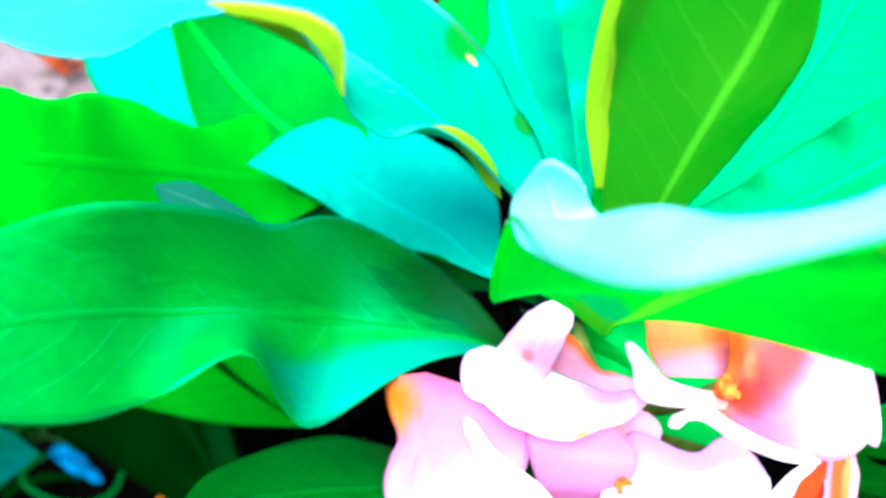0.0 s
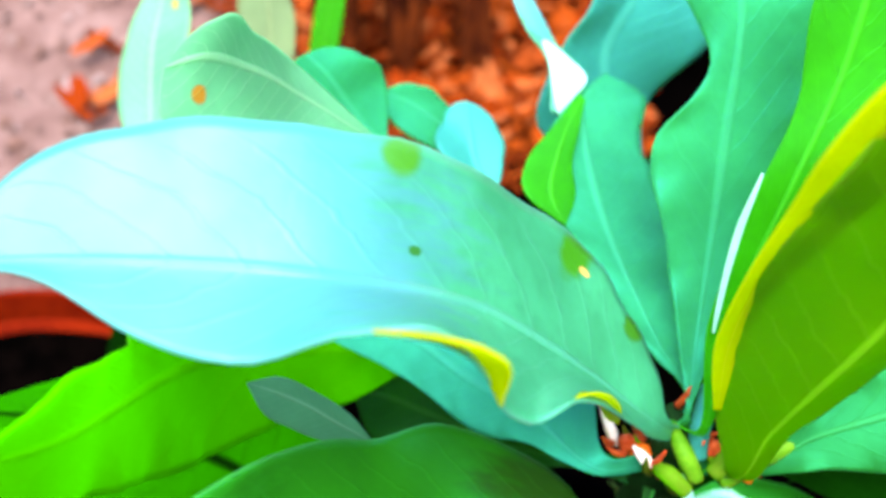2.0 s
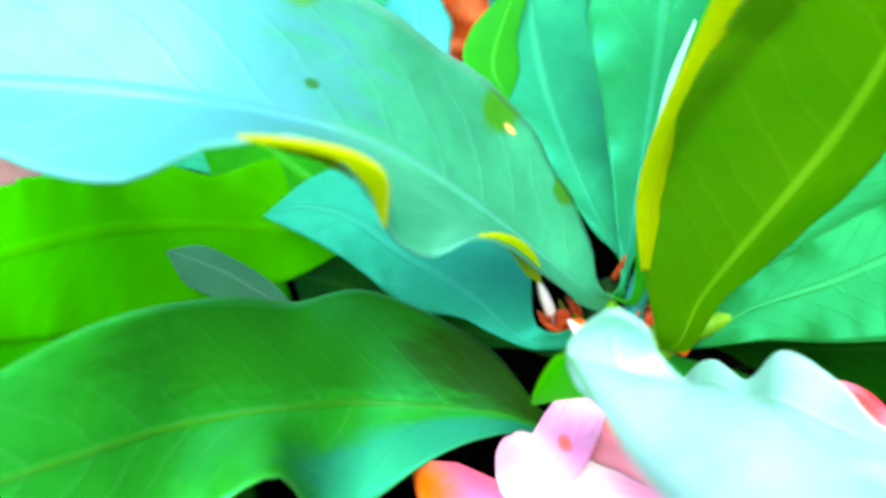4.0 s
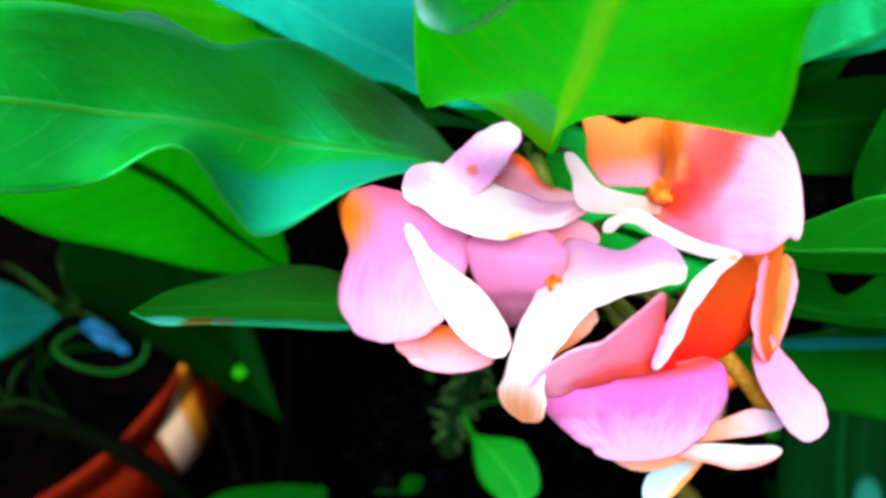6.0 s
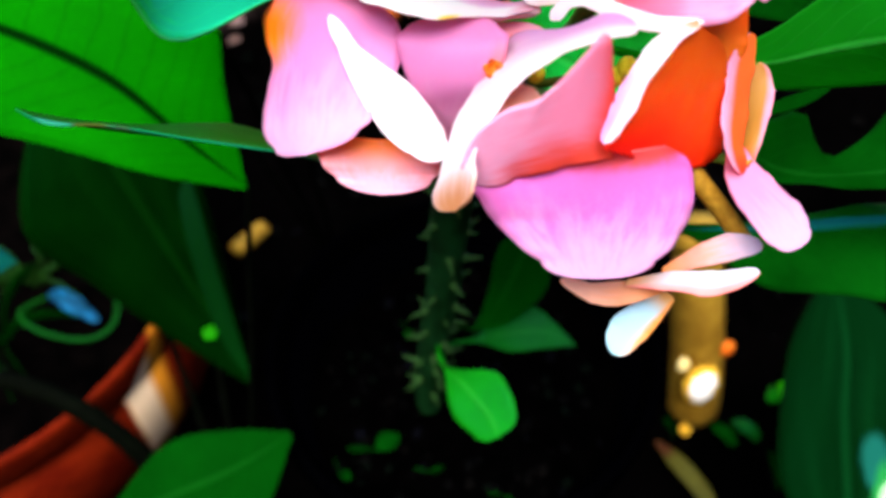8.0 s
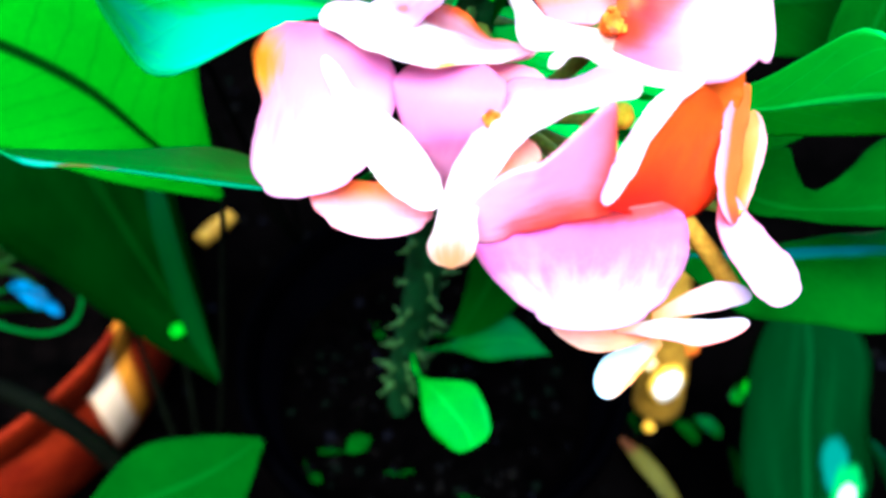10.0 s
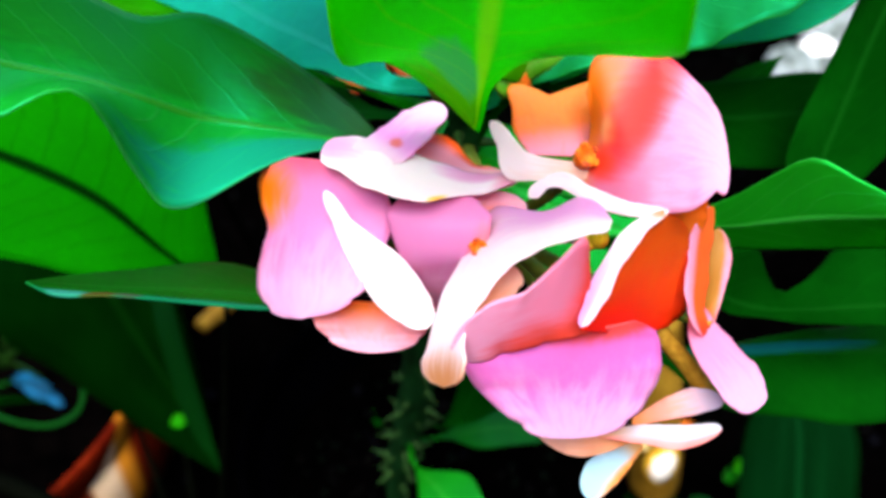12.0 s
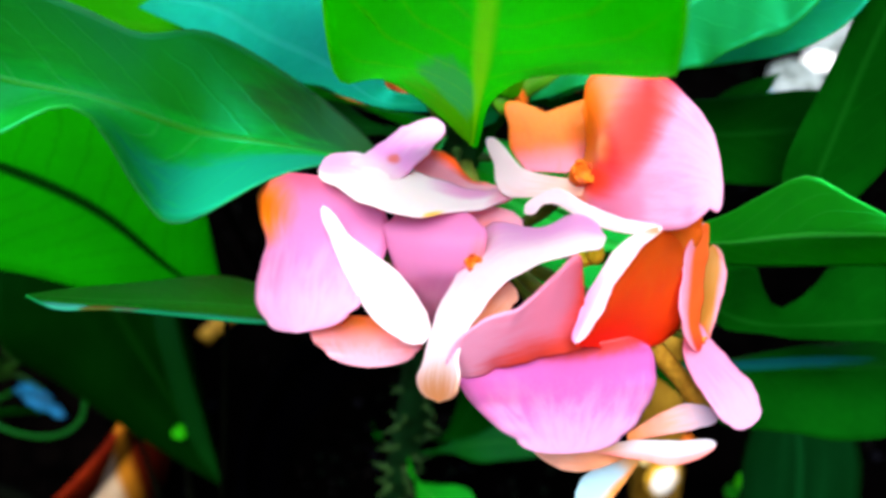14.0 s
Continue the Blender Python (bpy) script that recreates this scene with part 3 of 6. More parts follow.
def blade(name, rows, material, parent, root=None, back=None, crease=0.10, ripple=0.0, ripples=5.0, thick=0.0005, nu=44, nv=16, label="", stalk=0.0016, seed=0, rounded=False):
    """A leaf or bract. Each row holds a point of the midrib, then the half width, the angle round the midrib and the forward sweep of
    its two halves, and where needed the arch of the first half. back: the material of
    its other face. root: the point of the stem from which its stalk comes. ripple: height of the waves along its margins. rounded: with a round tip."""
    rows = np.array(rows)
    mid = rows[:, :3]
    knots = np.concatenate([[0], np.cumsum(np.maximum(np.linalg.norm(np.diff(mid, axis=0), axis=1), 1e-4))])
    ways = np.gradient(mid, knots / knots[-1], axis=0)
    ways /= np.linalg.norm(ways, axis=1)[:, None]
    axis = max(AXES.values(), key=lambda q: min(np.linalg.norm(np.cross(w, np.array(q))) for w in ways))
    e1 = np.cross(ways, np.array(axis))
    e1 /= np.linalg.norm(e1, axis=1)[:, None]
    e2 = np.cross(e1, ways)
    halves = []
    for c in (3, 6):
        turn = np.radians(rows[:, c + 1])[:, None]
        halves.append((e1 * np.cos(turn) + e2 * np.sin(turn)) * rows[:, c : c + 1] + ways * rows[:, c + 2 : c + 3])
    turn = np.radians(rows[:, 4])[:, None]
    arch = (e2 * np.cos(turn) - e1 * np.sin(turn)) * rows[:, 9:10] if rows.shape[1] > 9 else np.zeros_like(mid)
    if root is not None:
        mid = np.vstack([root, mid])
        halves = [np.vstack([h[0] / np.linalg.norm(h[0]) * stalk, h]) for h in halves]
        arch = np.vstack([arch[0] * 0, arch])
        knots = np.concatenate([[0], np.cumsum(np.maximum(np.linalg.norm(np.diff(mid, axis=0), axis=1), 1e-4))])
    knots /= knots[-1]
    at = np.linspace(0, 1, nu)
    at = 0.5 * at + 0.5 * (1 - np.cos(at * math.pi)) / 2
    line, left, right, arch = glide(knots, mid, at), glide(knots, halves[0], at), glide(knots, halves[1], at), glide(knots, arch, at)
    if rounded:
        for end, inner, span in ((0, 1, at < knots[1]), (-1, -2, at > knots[-2])):
            if np.linalg.norm(halves[0][end]) < 1e-6:
                s = np.abs(at[span] - knots[inner]) / abs(knots[end] - knots[inner])
                left[span], right[span] = (h[inner] * np.sqrt(np.maximum(1 - s**2, 0))[:, None] for h in halves)
    tangent = np.gradient(line, at, axis=0)
    tangent /= np.linalg.norm(tangent, axis=1)[:, None]
    rng = random.Random(name + str(seed) + str(round(float(mid[1, 0]), 4)))
    phase = [rng.uniform(0, 6.28) for _ in range(4)]
    bm = bmesh.new()
    uv = bm.loops.layers.uv.new("UVMap")
    grid, coords = [], []
    for i in range(nu):
        row = []
        for j in range(nv + 1):
            v = 2 * j / nv - 1
            soft = (math.sqrt(v * v + crease * crease) - crease) / (math.sqrt(1 + crease * crease) - crease)
            lift = (soft - v) / 2, (soft + v) / 2
            p = line[i] + left[i] * lift[0] + right[i] * lift[1] + arch[i] * 4 * lift[0] * (1 - lift[0])
            if ripple:
                up = np.cross(right[i] - left[i], tangent[i])
                up = up / (np.linalg.norm(up) + 1e-9)
                side = 0 if v < 0 else 1
                env = min(1.0, 6 * at[i] * (1 - at[i]))
                p = p + up * ripple * env * abs(v) ** 2 * (math.sin(6.283 * ripples * at[i] + phase[side]) + 0.5 * math.sin(6.283 * ripples * 2.3 * at[i] + phase[side + 2]))
            row.append(bm.verts.new(p))
            coords.append((at[i], j / nv))
        grid.append(row)
    for i in range(nu - 1):
        for j in range(nv):
            f = bm.faces.new((grid[i][j], grid[i][j + 1], grid[i + 1][j + 1], grid[i + 1][j]))
            for loop, (a, b) in zip(f.loops, ((i, j), (i, j + 1), (i + 1, j + 1), (i + 1, j))):
                loop[uv].uv = (at[a], b / nv)
    ob = part(name, bm, material, None, label, outward=False)
    skin = ob.modifiers.new("thickness", "SOLIDIFY")
    skin.thickness, skin.offset = thick, 0.0
    if back is not None:
        ob.data.materials.append(back)
        skin.material_offset = 1
    if parent is not None:
        under(ob, parent)
    return ob


def tube(points, radii, sides=10, steps=6, wobble=0.0, seed=1):
    """A bent round rod through the points, closed at both ends."""
    pts = np.array(points, float)
    knots = np.linspace(0, 1, len(pts))
    at = np.linspace(0, 1, (len(pts) - 1) * steps + 1)
    line, rad = glide(knots, pts, at), glide(knots, np.array(radii, float), at)
    rng = random.Random(seed)
    bm = bmesh.new()
    rings = []
    for i in range(len(at)):
        t = Vector(line[min(i + 1, len(at) - 1)] - line[max(i - 1, 0)]).normalized()
        a = t.orthogonal().normalized() if i == 0 else (a - t * a.dot(t)).normalized()
        b = t.cross(a)
        rings.append([bm.verts.new(Vector(line[i]) + (a * math.cos(6.2832 * k / sides) + b * math.sin(6.2832 * k / sides)) * max(rad[i], 1e-5) * (1 + rng.uniform(-wobble, wobble))) for k in range(sides)])
    for r, s in zip(rings, rings[1:]):
        for k in range(sides):
            bm.faces.new((r[k], r[(k + 1) % sides], s[(k + 1) % sides], s[k]))
    bm.faces.new(rings[0][::-1])
    bm.faces.new(rings[-1])
    return bm


def turned(profile, sides=64):
    """A body turned round z from (radius, height) pairs; closed where the radius is nought."""
    bm = bmesh.new()
    rings = []
    for r, z in profile:
        rings.append([bm.verts.new((0, 0, z))] if r == 0 else [bm.verts.new((r * math.cos(6.2832 * k / sides), r * math.sin(6.2832 * k / sides), z)) for k in range(sides)])
    for p, q in zip(rings, rings[1:]):
        for k in range(sides):
            n = (k + 1) % sides
            quad = [p[k % len(p)], p[n % len(p)], q[n % len(q)], q[k % len(q)]]
            bm.faces.new(list(dict.fromkeys(quad)))
    return bm


def bits(count, spread, size, seed, flat=0.35, curl=False):
    """Loose crumbs or dry leaves as one mesh. spread(rng) gives each one's place."""
    rng = random.Random(seed)
    verts, faces = [], []
    for _ in range(count):
        c = Vector(spread(rng))
        s = size * rng.uniform(0.4, 1.5)
        m = Euler((rng.uniform(-0.6, 0.6), rng.uniform(-0.6, 0.6), rng.uniform(0, 6.3))).to_matrix()
        n = len(verts)
        if curl:
            for a in range(4):
                u = a / 3
                w = math.sin(math.pi * (0.12 + 0.8 * u)) * 0.3
                for b in (-1, 0, 1):
                    verts.append(c + m @ Vector(((u - 0.5) * 2 * s, b * w * s, abs(b) * w * s * 0.5 + (u - 0.5) ** 2 * s * 0.9)))
            for a in range(3):
                for b in range(2):
                    k = n + a * 3 + b
                    faces.append((k, k + 1, k + 4, k + 3))
        else:
            for q in ((1, 0, 0), (-1, 0, 0), (0, 1, 0), (0, -1, 0), (0, 0, 1), (0, 0, -1)):
                verts.append(c + m @ Vector((q[0] * s, q[1] * s * rng.uniform(0.5, 1), q[2] * s * flat)) * rng.uniform(0.7, 1.2))
            faces += [(n + a, n + b, n + d) for a, b, d in ((0, 2, 4), (2, 1, 4), (1, 3, 4), (3, 0, 4), (2, 0, 5), (1, 2, 5), (3, 1, 5), (0, 3, 5))]
    mesh = bpy.data.meshes.new("bits")
    mesh.from_pydata([tuple(v) for v in verts], [], faces)
    return mesh


# ---- shapes of the leaves and bracts: midrib point, half width and angle of each half ----
LL = [
    (-0.0075, 0.1484, 0.3645, 0.0018, 67, 0.0009, 0.0016, -79, 0.0008),
    (-0.0216, 0.1465, 0.3733, 0.0177, 77, -0.0035, 0.0073, -116, 0.0026),
    (-0.0385, 0.1449, 0.3787, 0.0204, 113, 0.0015, 0.0127, -96, -0.0003),
    (-0.0520, 0.1427, 0.3836, 0.0228, 120, 0.0014, 0.0225, -79, 0.0043),
    (-0.0604, 0.1354, 0.3946, 0.0204, 92, -0.0021, 0.0178, -86, 0.0031),
    (-0.0649, 0.1315, 0.4005, 0.0209, 93, -0.0010, 0.0163, -127, 0.0109),
    (-0.0759, 0.1226, 0.4116, 0.0200, 100, -0.0032, 0.0162, -106, 0.0097),
    (-0.0841, 0.1098, 0.4271, 0.0171, 97, -0.0040, 0.0160, -95, 0.0057),
    (-0.0939, 0.0986, 0.4378, 0.0117, 91, -0.0033, 0.0116, -90, 0.0033)]
BL = [
    (-0.0039, 0.1635, 0.3948, 0.0021, 137, -0.0029, 0.0035, -58, 0.0016),
    (-0.0200, 0.1611, 0.4141, 0.0165, 110, -0.0113, 0.0206, -119, 0.0258),
    (-0.0328, 0.1593, 0.4287, 0.0253, 102, -0.0137, 0.0251, -104, 0.0164),
    (-0.0437, 0.1577, 0.4393, 0.0259, 103, -0.0109, 0.0246, -112, 0.0130),
    (-0.0534, 0.1539, 0.4480, 0.0262, 104, -0.0063, 0.0227, -128, 0.0117),
    (-0.0654, 0.1508, 0.4545, 0.0251, 111, -0.0004, 0.0198, -121, 0.0034),
    (-0.0793, 0.1499, 0.4576, 0.0235, 118, 0.0008, 0.0165, -85, -0.0002),
    (-0.0954, 0.1490, 0.4593, 0.0216, 116, 0.0022, 0.0122, -83, -0.0004),
    (-0.1101, 0.1476, 0.4606, 0.0164, 114, 0.0016, 0.0034, -86, -0.0007),
    (-0.1243, 0.1458, 0.4615, 0.0000, 114, 0.0000, 0.0000, -86, 0.0000)]
GL = [
    (-0.0516, 0.2009, 0.3719, 0.0014, 39, -0.0001, 0.0029, -141, 0.0003),
    (-0.0708, 0.1961, 0.3742, 0.0170, 36, 0.0017, 0.0126, -137, 0.0019),
    (-0.0907, 0.1874, 0.3848, 0.0118, 44, -0.0024, 0.0183, -134, 0.0027),
    (-0.1022, 0.1750, 0.3978, 0.0172, 55, -0.0028, 0.0212, -118, 0.0039),
    (-0.1054, 0.1578, 0.4148, 0.0121, 79, -0.0017, 0.0184, -96, 0.0027),
    (-0.1056, 0.1402, 0.4316, 0.0117, 102, 0.0040, 0.0154, -82, -0.0034),
    (-0.1076, 0.1283, 0.4426, 0.0105, 100, 0.0024, 0.0137, -89, -0.0017),
    (-0.1158, 0.1193, 0.4495, 0.0000, 100, 0.0000, 0.0000, -89, 0.0000)]
DG = [
    (-0.0173, 0.1742, 0.3594, 0.0014, 28, 0.0003, 0.0017, -152, -0.0004),
    (-0.0365, 0.1817, 0.3550, 0.0112, 29, -0.0019, 0.0092, -152, -0.0018),
    (-0.0533, 0.1906, 0.3531, 0.0134, 30, -0.0032, 0.0108, -150, -0.0014),
    (-0.0658, 0.1967, 0.3519, 0.0091, 30, -0.0030, 0.0119, -150, 0.0004),
    (-0.0750, 0.1992, 0.3501, 0.0000, 30, 0.0000, 0.0000, -150, 0.0000)]
CY = [
    (-0.0145, 0.1624, 0.3771, 0.0037, 32, 0.0004, 0.0014, -147, -0.0003),
    (-0.0286, 0.1739, 0.3793, 0.0169, 9, -0.0047, 0.0057, -162, -0.0026),
    (-0.0446, 0.1841, 0.3806, 0.0219, 12, -0.0062, 0.0099, -149, -0.0082),
    (-0.0585, 0.1929, 0.3833, 0.0186, 14, -0.0047, 0.0110, -159, -0.0070),
    (-0.0692, 0.1936, 0.3849, 0.0083, 14, -0.0046, 0.0081, -160, -0.0020),
    (-0.0770, 0.1904, 0.3849, 0.0000, 14, 0.0000, 0.0000, -160, 0.0000)]
SL = [
    (-0.0655, 0.1644, 0.3829, 0.0003, 117, 0.0005, 0.0007, -62, 0.0002),
    (-0.0718, 0.1660, 0.3862, 0.0028, 118, -0.0006, 0.0043, -63, 0.0012),
    (-0.0806, 0.1686, 0.3910, 0.0035, 117, -0.0006, 0.0059, -63, 0.0004),
    (-0.0879, 0.1698, 0.3944, 0.0032, 116, -0.0002, 0.0048, -64, 0.0002),
    (-0.0929, 0.1702, 0.3964, 0.0000, 116, 0.0000, 0.0000, -64, 0.0000)]
CL = [
    (0.0069, 0.1419, 0.3816, 0.0011, -79, 0.0000, 0.0014, 78, 0.0000, 0.0005),
    (0.0072, 0.1375, 0.3908, 0.0082, -72, -0.0010, 0.0041, 40, 0.0029, 0.0008),
    (0.0073, 0.1300, 0.4027, 0.0189, -72, -0.0052, 0.0102, 91, 0.0154, 0.0014),
    (0.0073, 0.1211, 0.4178, 0.0265, -85, -0.0138, 0.0268, 112, 0.0157, 0.0026),
    (0.0074, 0.1108, 0.4346, 0.0281, -68, -0.0025, 0.0281, 113, 0.0079, 0.0010),
    (0.0069, 0.0996, 0.4512, 0.0223, -89, 0.0051, 0.0229, 96, 0.0073, 0.0070),
    (0.0061, 0.0867, 0.4691, 0.0168, -104, 0.0082, 0.0231, 93, -0.0044, 0.0045),
    (0.0063, 0.0798, 0.4788, 0.0110, -105, 0.0024, 0.0148, 91, -0.0006, 0.0028),
    (0.0056, 0.0726, 0.4885, 0.0000, -105, 0.0000, 0.0000, 91, 0.0000, 0.0000)]
YL = [
    (0.0138, 0.1584, 0.3824, 0.0027, -55, -0.0005, 0.0028, 88, -0.0008),
    (0.0162, 0.1572, 0.4027, 0.0116, -76, 0.0002, 0.0053, 82, -0.0012),
    (0.0186, 0.1553, 0.4212, 0.0199, -71, 0.0008, 0.0103, 75, -0.0014),
    (0.0211, 0.1543, 0.4354, 0.0223, -72, -0.0032, 0.0125, 75, -0.0013),
    (0.0241, 0.1547, 0.4482, 0.0241, -79, -0.0005, 0.0114, 76, -0.0011),
    (0.0251, 0.1543, 0.4628, 0.0230, -84, 0.0012, 0.0065, 78, -0.0011),
    (0.0261, 0.1560, 0.4764, 0.0212, -89, -0.0021, 0.0053, 78, -0.0014),
    (0.0271, 0.1579, 0.4852, 0.0180, -88, -0.0001, 0.0048, 84, -0.0011),
    (0.0286, 0.1608, 0.5001, 0.0000, -88, 0.0000, 0.0000, 84, 0.0000)]
G1 = [
    (0.0055, 0.1636, 0.3909, 0.0013, -81, 0.0004, 0.0012, 90, 0.0001),
    (0.0081, 0.1764, 0.4164, 0.0036, -86, -0.0029, 0.0056, 103, 0.0005),
    (0.0160, 0.1888, 0.4416, 0.0054, -80, -0.0020, 0.0096, 102, 0.0036),
    (0.0228, 0.2008, 0.4596, 0.0060, -82, -0.0059, 0.0120, 103, 0.0010),
    (0.0252, 0.2088, 0.4738, 0.0089, -82, -0.0044, 0.0124, 101, 0.0009),
    (0.0279, 0.2240, 0.4947, 0.0000, -82, 0.0000, 0.0000, 101, 0.0000)]
TR = [
    (0.0188, 0.1619, 0.3789, 0.0011, 54, 0.0006, 0.0011, -136, 0.0001),
    (0.0326, 0.1657, 0.3875, 0.0063, 55, -0.0016, 0.0071, -120, -0.0010),
    (0.0481, 0.1680, 0.3950, 0.0094, 60, -0.0025, 0.0127, -115, -0.0033),
    (0.0621, 0.1709, 0.4035, 0.0117, 61, -0.0011, 0.0172, -106, -0.0069),
    (0.0782, 0.1735, 0.4145, 0.0102, 51, 0.0005, 0.0180, -110, -0.0063),
    (0.0942, 0.1731, 0.4246, 0.0000, 51, 0.0000, 0.0000, -110, 0.0000)]
V1 = [
    (0.0041, 0.1685, 0.3886, 0.0009, -89, -0.0002, 0.0012, 91, 0.0003),
    (0.0077, 0.1850, 0.3971, 0.0047, -102, -0.0009, 0.0051, 104, 0.0022),
    (0.0104, 0.2021, 0.4130, 0.0105, -95, -0.0023, 0.0109, 99, 0.0039),
    (0.0115, 0.2163, 0.4329, 0.0160, -92, -0.0041, 0.0159, 94, 0.0049),
    (0.0122, 0.2286, 0.4511, 0.0060, -96, -0.0070, 0.0180, 91, 0.0035),
    (0.0098, 0.2418, 0.4701, 0.0168, -93, -0.0031, 0.0203, 90, -0.0005),
    (0.0098, 0.2540, 0.4882, 0.0000, -93, 0.0000, 0.0000, 90, 0.0000)]
V2 = [
    (0.0067, 0.1744, 0.3859, 0.0008, -175, 0.0002, 0.0008, 5, -0.0002),
    (0.0013, 0.1905, 0.3885, 0.0040, -176, 0.0036, 0.0051, 5, -0.0048),
    (-0.0042, 0.2067, 0.3920, 0.0070, -175, 0.0038, 0.0114, 4, -0.0058),
    (-0.0082, 0.2213, 0.3945, 0.0103, -177, 0.0035, 0.0157, 5, -0.0089),
    (-0.0108, 0.2354, 0.3977, 0.0142, -178, 0.0013, 0.0171, 0, -0.0032),
    (-0.0125, 0.2498, 0.4017, 0.0099, -178, 0.0014, 0.0153, -1, -0.0012),
    (-0.0129, 0.2608, 0.4052, 0.0029, -184, -0.0005, 0.0171, -4, 0.0068),
    (-0.0053, 0.2706, 0.4086, 0.0000, -184, 0.0000, 0.0000, -4, 0.0000)]
V3 = [
    (0.0117, 0.2730, 0.3628, 0.0035, -90, 0.0012, 0.0035, 90, -0.0012),
    (0.0026, 0.2866, 0.3821, 0.0251, -104, 0.0025, 0.0148, 67, 0.0002),
    (-0.0008, 0.2971, 0.3985, 0.0155, -110, -0.0025, 0.0318, 90, 0.0066),
    (0.0073, 0.3061, 0.4137, 0.0139, -118, -0.0105, 0.0252, 91, 0.0075),
    (0.0130, 0.3198, 0.4334, 0.0000, -118, 0.0000, 0.0000, 91, 0.0000)]
V4 = [
    (-0.0188, 0.2585, 0.4034, 0.0024, -89, -0.0004, 0.0024, 91, 0.0004),
    (-0.0168, 0.2708, 0.4081, 0.0049, -103, 0.0036, 0.0057, 85, -0.0022),
    (-0.0238, 0.2834, 0.4128, 0.0032, -98, 0.0032, 0.0034, 73, -0.0049),
    (-0.0331, 0.3025, 0.4236, 0.0000, -98, 0.0000, 0.0000, 73, 0.0000)]
RP = [
    (0.0099, 0.1396, 0.3986, 0.0007, -2, 0.0002, 0.0021, 146, -0.0003),
    (0.0120, 0.1323, 0.4124, 0.0036, 0, -0.0010, 0.0050, 180, 0.0010),
    (0.0142, 0.1270, 0.4172, 0.0026, 6, -0.0009, 0.0050, 187, 0.0018),
    (0.0158, 0.1216, 0.4258, 0.0074, 7, -0.0010, 0.0071, 179, 0.0014),
    (0.0201, 0.1155, 0.4299, 0.0058, 21, -0.0011, 0.0045, 186, 0.0018),
    (0.0233, 0.1108, 0.4339, 0.0027, 12, -0.0009, 0.0030, 184, 0.0011),
    (0.0292, 0.1051, 0.4425, 0.0000, 12, 0.0000, 0.0000, 184, 0.0000)]
LH = [
    (-0.0244, 0.1340, 0.3330, 0.0018, 64, -0.0014, 0.0019, -110, 0.0014),
    (-0.0394, 0.1240, 0.3458, 0.0224, 45, -0.0147, 0.0193, -140, 0.0116),
    (-0.0531, 0.1185, 0.3545, 0.0246, 51, -0.0142, 0.0185, -139, 0.0090),
    (-0.0673, 0.1118, 0.3636, 0.0188, 42, -0.0135, 0.0148, -146, 0.0098),
    (-0.0747, 0.1046, 0.3734, 0.0081, 33, -0.0110, 0.0052, -142, 0.0057),
    (-0.0766, 0.0999, 0.3799, 0.0000, 33, 0.0000, 0.0000, -142, 0.0000)]
DL = [
    (-0.0752, 0.1855, 0.2692, 0.0020, 75, 0.0016, 0.0015, -73, 0.0001),
    (-0.0926, 0.1896, 0.2865, 0.0222, 115, -0.0006, 0.0150, -66, -0.0002),
    (-0.1131, 0.1977, 0.3048, 0.0390, 124, -0.0110, 0.0274, -62, 0.0024),
    (-0.1339, 0.2002, 0.3186, 0.0375, 121, -0.0178, 0.0310, -61, 0.0059),
    (-0.1573, 0.1974, 0.3333, 0.0231, 116, -0.0181, 0.0214, -55, 0.0103),
    (-0.1858, 0.1929, 0.3445, 0.0000, 116, 0.0000, 0.0000, -55, 0.0000)]
RW = [
    (0.0511, 0.1323, 0.3625, 0.0012, 51, -0.0001, 0.0012, -129, 0.0001),
    (0.0624, 0.1260, 0.3674, 0.0066, 40, 0.0011, 0.0073, -175, -0.0029),
    (0.0675, 0.1225, 0.3723, 0.0094, 40, 0.0022, 0.0094, -177, -0.0041),
    (0.0744, 0.1189, 0.3772, 0.0126, 33, 0.0023, 0.0127, -185, -0.0029),
    (0.0808, 0.1149, 0.3816, 0.0074, 39, 0.0007, 0.0141, -189, -0.0040),
    (0.0874, 0.1108, 0.3859, 0.0022, 53, -0.0001, 0.0127, -189, -0.0014),
    (0.1070, 0.1001, 0.3895, 0.0000, 53, 0.0000, 0.0000, -189, 0.0000)]
RM = [
    (0.0692, 0.1548, 0.3210, 0.0011, 151, -0.0012, 0.0011, -29, 0.0012),
    (0.0765, 0.1447, 0.3195, 0.0114, 151, -0.0067, 0.0035, -29, 0.0024),
    (0.0822, 0.1409, 0.3203, 0.0164, 152, -0.0022, 0.0027, -27, 0.0007),
    (0.0877, 0.1388, 0.3216, 0.0080, 155, -0.0014, 0.0026, -25, 0.0001),
    (0.0917, 0.1379, 0.3229, 0.0043, 156, -0.0023, 0.0032, -23, -0.0001),
    (0.0967, 0.1367, 0.3245, 0.0089, 157, -0.0005, 0.0036, -23, -0.0002),
    (0.1028, 0.1355, 0.3266, 0.0171, 157, 0.0003, 0.0043, -22, -0.0004),
    (0.1146, 0.1331, 0.3308, 0.0165, 158, 0.0019, 0.0055, -21, -0.0006),
    (0.1387, 0.1278, 0.3402, 0.0000, 158, 0.0000, 0.0000, -21, 0.0000)]
